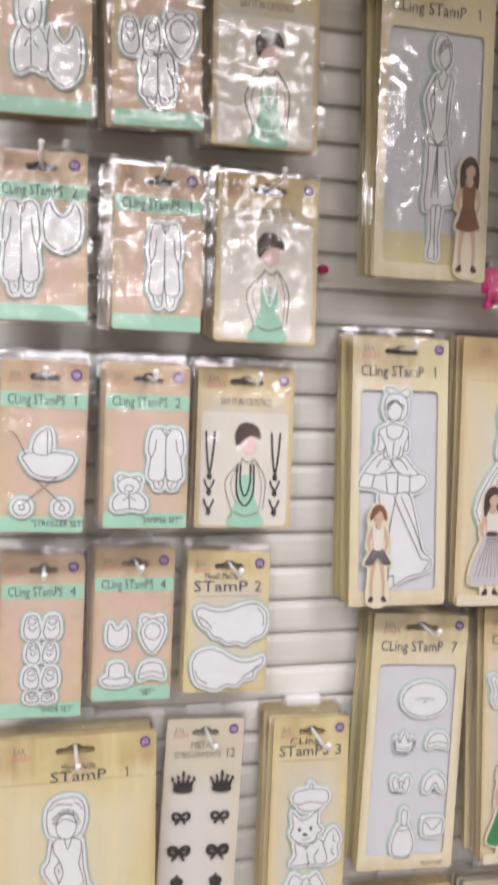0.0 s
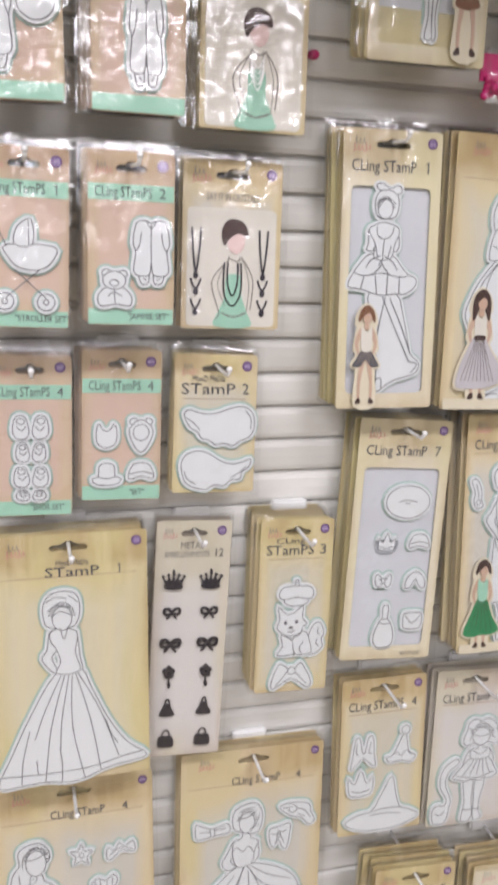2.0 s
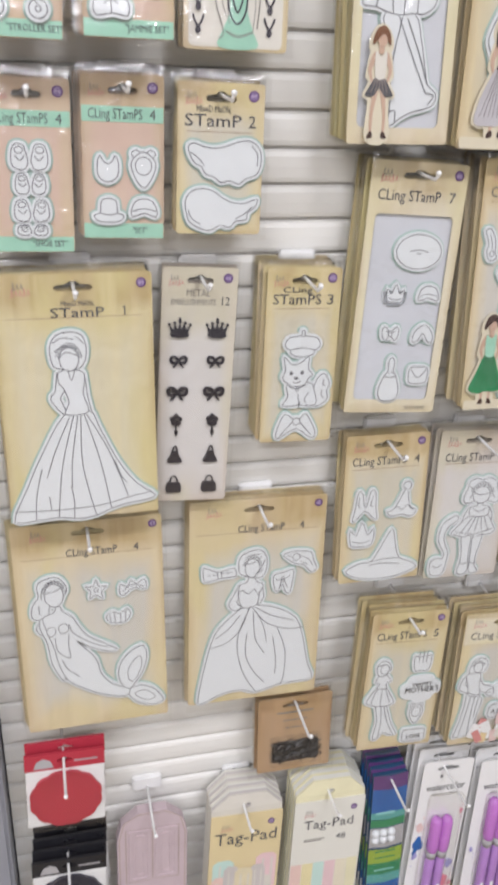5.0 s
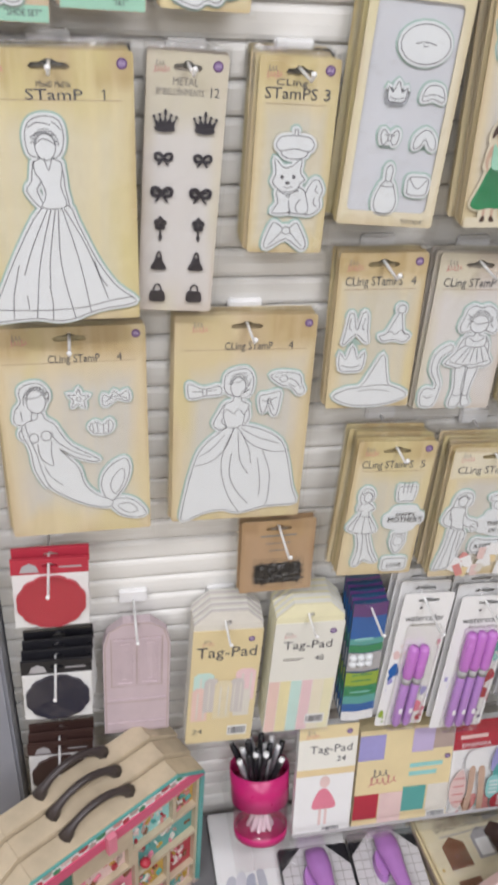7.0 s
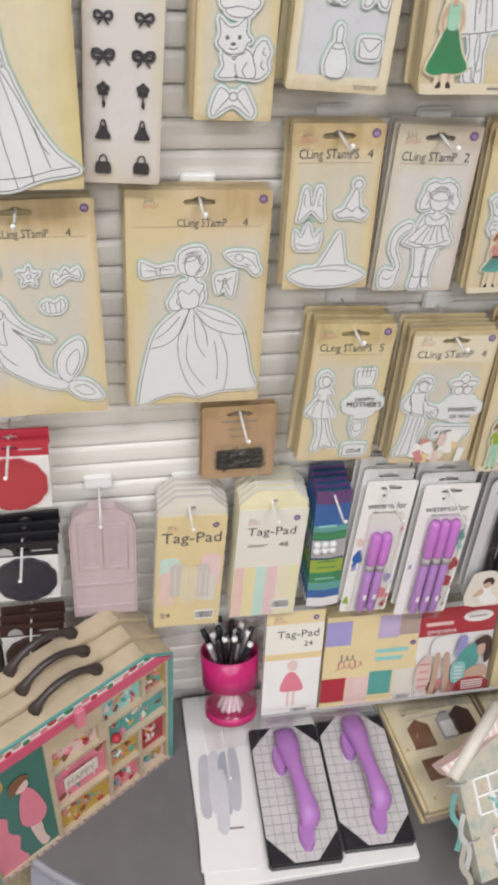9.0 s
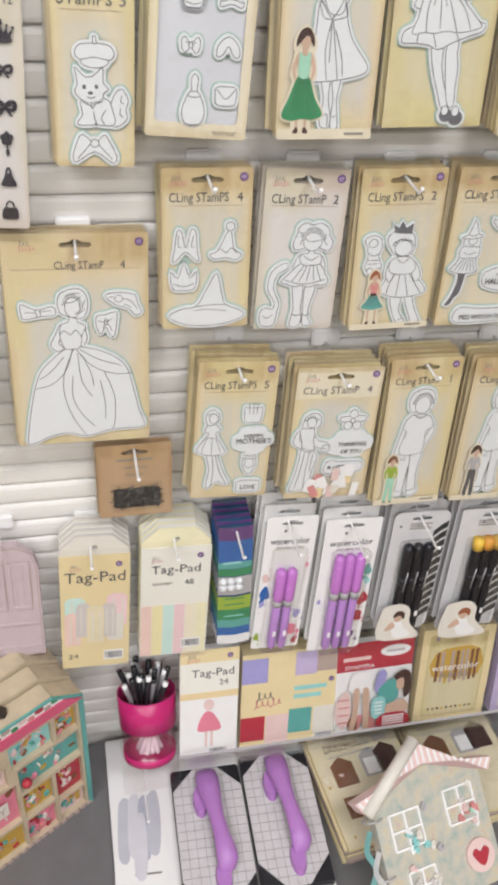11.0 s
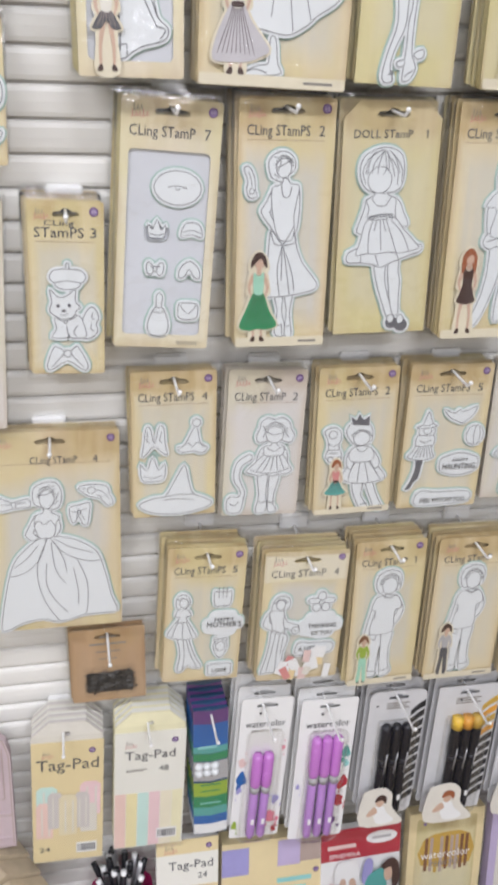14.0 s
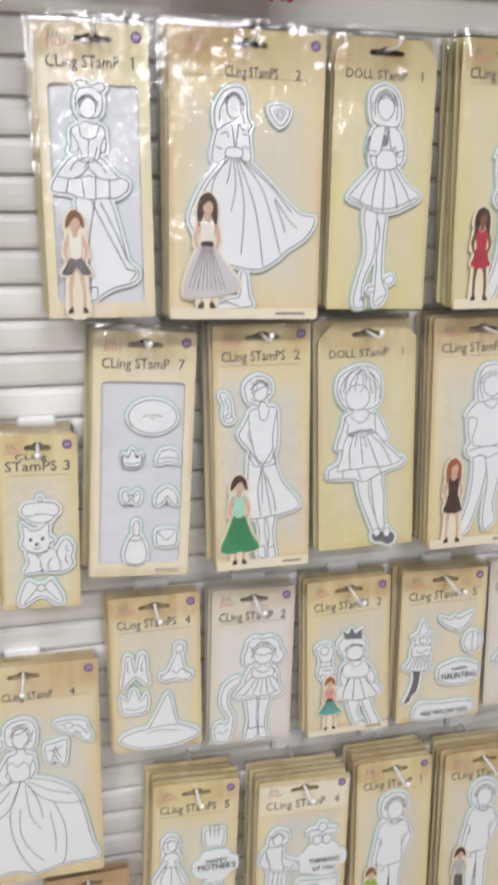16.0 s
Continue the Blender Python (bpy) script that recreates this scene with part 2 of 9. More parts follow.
def plate(bm, loops, back, front):
    """A flat piece in the x-z plane with holes, from y = back to y = front (towards the aisle)."""
    loops = [list(l) for l in loops]
    flat = [p for l in loops for p in l]
    tris = tessellate_polygon([[Vector((x, z, 0)) for x, z in l] for l in loops])
    f = [bm.verts.new((x, front, z)) for x, z in flat]
    b = [bm.verts.new((x, back, z)) for x, z in flat]
    for tri in tris:
        i, j, k = tri
        a = (flat[j][0] - flat[i][0]) * (flat[k][1] - flat[i][1]) - (flat[k][0] - flat[i][0]) * (flat[j][1] - flat[i][1])
        if abs(a) < 1e-14:
            continue
        if a < 0:
            i, j, k = i, k, j
        for t3, vs in (((i, j, k), f), ((k, j, i), b)):
            try:
                bm.faces.new([vs[q] for q in t3])
            except ValueError:
                pass
    s = 0
    for l in loops:
        n = len(l)
        for i in range(n):
            q = [f[s + i], f[s + (i + 1) % n], b[s + (i + 1) % n], b[s + i]]
            try:
                bm.faces.new(q)
            except ValueError:
                pass
        s += n


def ribbon(bm, pts, width, y, closed=False):
    """A drawn line lying at depth y."""
    n = len(pts)
    vs = []
    for i in range(n):
        a = Vector(pts[i - 1]) if closed or i else Vector(pts[0])
        c = Vector(pts[(i + 1) % n]) if closed or i < n - 1 else Vector(pts[-1])
        d = c - a
        d = d.normalized() if d.length > 1e-9 else Vector((1, 0))
        o = Vector((-d.y, d.x)) * width / 2
        p = Vector(pts[i])
        vs.append((bm.verts.new((p.x + o.x, y, p.y + o.y)), bm.verts.new((p.x - o.x, y, p.y - o.y))))
    for i in range(n if closed else n - 1):
        (a, b), (c, d) = vs[i], vs[(i + 1) % n]
        bm.faces.new((a, b, d, c))


def block(bm, x0, y0, z0, x1, y1, z1, bevel=0.0):
    r = bmesh.ops.create_cube(bm, size=1.0)
    vs = r["verts"]
    for v in vs:
        v.co = ((x0 + x1) / 2 + v.co.x * (x1 - x0), (y0 + y1) / 2 + v.co.y * (y1 - y0), (z0 + z1) / 2 + v.co.z * (z1 - z0))
    if bevel:
        es = list({e for v in vs for e in v.link_edges})
        bmesh.ops.bevel(bm, geom=es, offset=bevel, segments=2, affect="EDGES")


def tube(bm, pts, radius, sides=8, taper=None):
    """A round rod along points in space."""
    rings = []
    n = len(pts)
    for i, p in enumerate(pts):
        p = Vector(p)
        d = Vector(pts[min(i + 1, n - 1)]) - Vector(pts[max(i - 1, 0)])
        q = d.to_track_quat("Z", "Y")
        r = radius if taper is None else taper[i]
        rings.append([bm.verts.new(p + q @ Vector((r * math.cos(2 * math.pi * k / sides), r * math.sin(2 * math.pi * k / sides), 0))) for k in range(sides)])
    for a, b in zip(rings, rings[1:]):
        for k in range(sides):
            bm.faces.new((a[k], a[(k + 1) % sides], b[(k + 1) % sides], b[k]))
    bm.faces.new(rings[0][::-1])
    bm.faces.new(rings[-1])


def finish(bm, name, material, soft=False):
    bmesh.ops.recalc_face_normals(bm, faces=bm.faces[:])
    me = bpy.data.meshes.new(name)
    bm.to_mesh(me)
    bm.free()
    me.materials.append(material)
    if soft:
        for p in me.polygons:
            p.use_smooth = True
    return me


def part(name, bm, material, parent, label="", soft=False):
    ob = new(name, finish(bm, name, material, soft))
    ob.parent = parent
    if label:
        tagged(ob, label)
    return ob


def thing(name, m, label, category, group="", kind=""):
    root = new(name)
    root.empty_display_size = 0.02
    root.matrix_basis = m
    return tagged(root, label, category, group, kind)


def solid(name, bm, material, label, category, kind="", group="", m=None, soft=False):
    ob = new(name, finish(bm, name, material, soft))
    if m is not None:
        ob.matrix_basis = m
    return tagged(ob, label, category, group, kind)


LETTERS = {}


def text_part(text, parent, x, y, z, height, material, width=None, align="CENTER", name="lettering", m=None):
    """Lettering in the x-z plane, centred at x, standing on z, scaled to the width if one is given."""
    if text not in LETTERS:
        cu = bpy.data.curves.new("type", "FONT")
        cu.body, cu.size, cu.resolution_u, cu.extrude = text, 1.0, 2, 0.004
        ob = bpy.data.objects.new("type", cu)
        scene.collection.objects.link(ob)
        bpy.context.view_layer.update()
        LETTERS[text] = bpy.data.meshes.new_from_object(ob.evaluated_get(bpy.context.evaluated_depsgraph_get()))
        bpy.data.objects.remove(ob)
        bpy.data.curves.remove(cu)
    me = LETTERS[text].copy()
    co = np.empty(len(me.vertices) * 3)
    me.vertices.foreach_get("co", co)
    co = co.reshape(-1, 3)
    x0, x1 = co[:, 0].min(), co[:, 0].max()
    sz = height / 0.7
    sx = sz * 0.82 if width is None else width / (x1 - x0)
    mid = (x0 + x1) / 2 if align == "CENTER" else x0
    out = np.stack([(co[:, 0] - mid) * sx + x, y - co[:, 2] * 0.02, co[:, 1] * sz + z], 1)
    me.vertices.foreach_set("co", out.ravel())
    me.update()
    me.materials.clear()
    me.materials.append(material)
    ob = new(name, me)
    ob.parent = parent
    return ob


# ---- drawings on the stamps: plain shapes ----
def fan(a, b, c, d, n):
    """n fold lines from the edge a-b to the edge c-d."""
    out = []
    for i in range(n):
        u = (i + 0.6) / n
        p = (a[0] + (b[0] - a[0]) * u, a[1] + (b[1] - a[1]) * u)
        q = (c[0] + (d[0] - c[0]) * u, c[1] + (d[1] - c[1]) * u)
        out.append([p, ((p[0] * 0.5 + q[0] * 0.5) + 0.01 * math.sin(5 * u), (p[1] + q[1]) / 2), q])
    return out


def locks(cx, cy, rx, ry, n, a0=200, a1=340, reach=1.5):
    """n short strokes of a fringe fanned over an oval."""
    out = []
    for i in range(n):
        a = radians(a0 + (a1 - a0) * (i + 0.5) / n)
        c, q = math.cos(a), math.sin(a)
        out.append(("l", [(cx + rx * reach * c, cy + ry * reach * q), (cx + rx * (0.55 + 0.5 * reach) * math.cos(a + 0.15), cy + ry * (0.55 + 0.5 * reach) * math.sin(a + 0.15)), (cx + rx * 1.02 * c, cy + ry * 1.02 * q)]))
    return out


COCKTAIL = [
    ("p", [(0.17, 0.47), (0.13, 0.6), (0.09, 0.78), (0.6, 0.76), (0.9, 0.74), (1.0, 0.71), (0.75, 0.62), (0.62, 0.47)]),
    ("p", [(0.25, 0.77), (0.38, 0.77), (0.35, 0.9), (0.38, 0.99), (0.2, 0.99), (0.27, 0.9)]), ("p", [(0.38, 0.77), (0.52, 0.77), (0.44, 0.9), (0.48, 0.98), (0.38, 0.99)]),
    ("p", [(0.25, 0.18), (0.1, 0.24), (0.02, 0.29), (0.1, 0.36), (0.17, 0.41), (0.22, 0.37), (0.14, 0.29), (0.24, 0.24)]),
    ("p", [(0.62, 0.17), (0.71, 0.19), (0.67, 0.28), (0.6, 0.43), (0.55, 0.42), (0.59, 0.28)]),
    ("p", [(0.25, 0.18), (0.38, 0.17), (0.4, 0.14), (0.5, 0.14), (0.52, 0.17), (0.64, 0.18), (0.6, 0.24), (0.56, 0.32), (0.58, 0.42), (0.62, 0.48), (0.11, 0.48), (0.17, 0.4), (0.25, 0.32), (0.22, 0.24)]),
    ("p", [(0.22, 0.12), (0.2, 0.05), (0.3, 0.0), (0.48, 0.0), (0.62, 0.03), (0.65, 0.08), (0.6, 0.13), (0.4, 0.15)]), ("o", (0.47, 0.09, 0.14, 0.05)),
    ("l", [(0.28, 0.09), (0.42, 0.06), (0.6, 0.03)]), ("l", [(0.3, 0.07), (0.42, 0.02), (0.56, 0.02)]), ("l", [(0.3, 0.18), (0.42, 0.24), (0.56, 0.17)]),
    ("l", [(0.17, 0.41), (0.36, 0.485), (0.58, 0.42)]), ("l", [(0.14, 0.44), (0.36, 0.49), (0.6, 0.45)]), ("l", [(0.36, 0.49), (0.3, 0.6), (0.24, 0.72)]), ("l", [(0.36, 0.49), (0.38, 0.62), (0.42, 0.72)]), ("l", [(0.37, 0.5), (0.34, 0.6), (0.33, 0.7)]), ("l", [(0.56, 0.5), (0.64, 0.62), (0.8, 0.72)]),
] + locks(0.47, 0.09, 0.15, 0.05, 9, 180, 320, 1.4)
FRILL = [
    ("p", [(0.27, 0.58), (0.48, 0.58), (0.48, 0.78), (0.52, 0.92), (0.44, 0.99), (0.28, 0.97), (0.33, 0.8)]), ("p", [(0.54, 0.58), (0.74, 0.58), (0.66, 0.78), (0.66, 0.9), (0.74, 0.96), (0.56, 0.98), (0.53, 0.8)]),
    ("p", [(0.36, 0.29), (0.25, 0.38), (0.24, 0.47), (0.36, 0.47), (0.42, 0.34)]), ("p", [(0.78, 0.29), (0.88, 0.37), (0.88, 0.45), (0.78, 0.46), (0.72, 0.34)]),
    ("p", [(0.4, 0.37), (0.76, 0.37), (0.94, 0.49), (1.0, 0.54), (0.88, 0.58), (0.74, 0.575), (0.6, 0.6), (0.45, 0.58), (0.3, 0.595), (0.14, 0.57), (0.02, 0.55), (0.15, 0.48)]),
    ("p", [(0.38, 0.29), (0.52, 0.28), (0.53, 0.24), (0.63, 0.24), (0.64, 0.28), (0.78, 0.29), (0.77, 0.38), (0.4, 0.38)]),
    ("p", [(0.36, 0.24), (0.22, 0.24), (0.2, 0.17), (0.26, 0.1), (0.28, 0.04), (0.42, 0.0), (0.56, 0.02), (0.72, 0.0), (0.88, 0.05), (0.92, 0.12), (1.0, 0.17), (0.93, 0.25), (0.8, 0.24), (0.58, 0.2)]),
    ("o", (0.58, 0.17, 0.19, 0.085)), ("l", [(0.4, 0.14), (0.56, 0.17), (0.76, 0.15)]), ("l", [(0.3, 0.08), (0.38, 0.12), (0.33, 0.2)]), ("l", [(0.84, 0.1), (0.8, 0.15), (0.88, 0.2)]), ("l", [(0.45, 0.06), (0.58, 0.04), (0.74, 0.07)]),
    ("l", [(0.1, 0.53), (0.35, 0.56), (0.6, 0.565), (0.93, 0.52)]), ("l", [(0.42, 0.3), (0.58, 0.34), (0.74, 0.3)]), ("l", [(0.32, 0.86), (0.4, 0.88), (0.5, 0.86)]), ("l", [(0.53, 0.86), (0.6, 0.88), (0.68, 0.86)]),
] + [("l", l) for l in fan((0.42, 0.39), (0.74, 0.39), (0.15, 0.54), (0.9, 0.53), 5)] + locks(0.58, 0.16, 0.2, 0.08, 12, 190, 350, 1.35)
LAD = [
    ("p", [(0.17, 0.56), (0.74, 0.56), (0.7, 0.72), (0.72, 0.88), (0.8, 0.96), (0.52, 0.98), (0.47, 0.68), (0.4, 0.86), (0.38, 0.985), (0.12, 0.98), (0.2, 0.86)]),
    ("p", [(0.22, 0.26), (0.12, 0.38), (0.03, 0.52), (0.0, 0.59), (0.1, 0.6), (0.24, 0.42)]), ("p", [(0.86, 0.27), (0.99, 0.36), (0.92, 0.45), (0.78, 0.5), (0.74, 0.45), (0.84, 0.38)]),
    ("p", [(0.14, 0.34), (0.24, 0.25), (0.42, 0.225), (0.72, 0.225), (0.88, 0.27), (0.93, 0.35), (0.76, 0.38), (0.74, 0.57), (0.15, 0.58), (0.2, 0.42), (0.24, 0.37)]),
    ("p", [(0.3, 0.2), (0.2, 0.12), (0.26, 0.04), (0.42, 0.01), (0.5, 0.0), (0.7, 0.005), (0.84, 0.04), (0.88, 0.12), (0.8, 0.18), (0.55, 0.19)]), ("o", (0.57, 0.14, 0.2, 0.075)),
    ("l", [(0.4, 0.23), (0.57, 0.26), (0.74, 0.23)]), ("l", [(0.42, 0.225), (0.57, 0.248), (0.72, 0.225)]), ("l", [(0.45, 0.58), (0.47, 0.68)]), ("l", [(0.2, 0.62), (0.3, 0.64), (0.32, 0.6)]), ("l", [(0.24, 0.37), (0.24, 0.44)]), ("l", [(0.14, 0.93), (0.26, 0.945), (0.39, 0.94)]), ("l", [(0.52, 0.94), (0.64, 0.94), (0.76, 0.92)]),
] + locks(0.57, 0.13, 0.21, 0.075, 20, 175, 360, 1.32)
RUFFLE = [
    ("p", [(0.3, 0.5), (0.55, 0.5), (0.5, 0.66), (0.4, 0.8), (0.2, 0.97), (0.02, 0.99), (0.2, 0.82), (0.28, 0.66)]), ("p", [(0.5, 0.5), (0.78, 0.5), (0.74, 0.68), (0.66, 0.82), (0.72, 0.92), (0.52, 0.97), (0.5, 0.85), (0.55, 0.68)]),
    ("p", [(0.3, 0.22), (0.16, 0.28), (0.2, 0.45), (0.32, 0.45), (0.34, 0.3)]), ("p", [(0.74, 0.22), (0.88, 0.28), (0.9, 0.42), (0.78, 0.44), (0.74, 0.3)]),
    ("p", [(0.25, 0.44), (0.8, 0.43), (0.95, 0.5), (0.84, 0.53), (0.7, 0.515), (0.55, 0.54), (0.4, 0.52), (0.26, 0.535), (0.14, 0.5)]),
    ("p", [(0.12, 0.29), (0.3, 0.21), (0.46, 0.2), (0.62, 0.2), (0.76, 0.21), (0.92, 0.28), (0.76, 0.31), (0.8, 0.45), (0.26, 0.46), (0.32, 0.31)]),
    ("p", [(0.34, 0.21), (0.3, 0.1), (0.38, 0.02), (0.54, 0.0), (0.7, 0.02), (0.8, 0.1), (0.76, 0.2), (0.6, 0.19)]), ("o", (0.56, 0.12, 0.16, 0.06)),
    ("l", [(0.4, 0.21), (0.56, 0.25), (0.7, 0.21)]), ("l", [(0.2, 0.49), (0.5, 0.47), (0.88, 0.48)]), ("l", [(0.36, 0.06), (0.34, 0.13), (0.4, 0.19)]), ("l", [(0.74, 0.06), (0.76, 0.13), (0.72, 0.19)]),
] + locks(0.56, 0.115, 0.17, 0.06, 12, 180, 360, 1.4)
WITCH = [
    ("f", smooth([(0.34, 0.56), (0.6, 0.56), (0.58, 0.7), (0.5, 0.85), (0.34, 0.9), (0.26, 0.97), (0.06, 0.99), (0.2, 0.9), (0.36, 0.72)], 3)),
    ("p", [(0.34, 0.42), (0.82, 0.42), (0.92, 0.52), (1.0, 0.58), (0.7, 0.61), (0.4, 0.61), (0.02, 0.57), (0.18, 0.5)]),
    ("p", [(0.28, 0.32), (0.44, 0.29), (0.82, 0.29), (0.96, 0.33), (0.92, 0.42), (0.82, 0.43), (0.34, 0.43), (0.26, 0.4)]),
    ("p", [(0.36, 0.28), (0.4, 0.19), (0.86, 0.19), (0.92, 0.29), (0.64, 0.3)]), ("o", (0.65, 0.235, 0.15, 0.045)), ("p", [(0.24, 0.2), (0.46, 0.16), (0.56, 0.07), (0.64, 0.0), (0.74, 0.08), (0.82, 0.15), (1.0, 0.18), (0.64, 0.21)]),
    ("l", [(0.46, 0.16), (0.64, 0.18), (0.82, 0.15)]), ("l", [(0.4, 0.36), (0.58, 0.39), (0.84, 0.36)]),
] + [("l", l) for l in fan((0.36, 0.44), (0.8, 0.44), (0.1, 0.58), (0.95, 0.58), 6)]
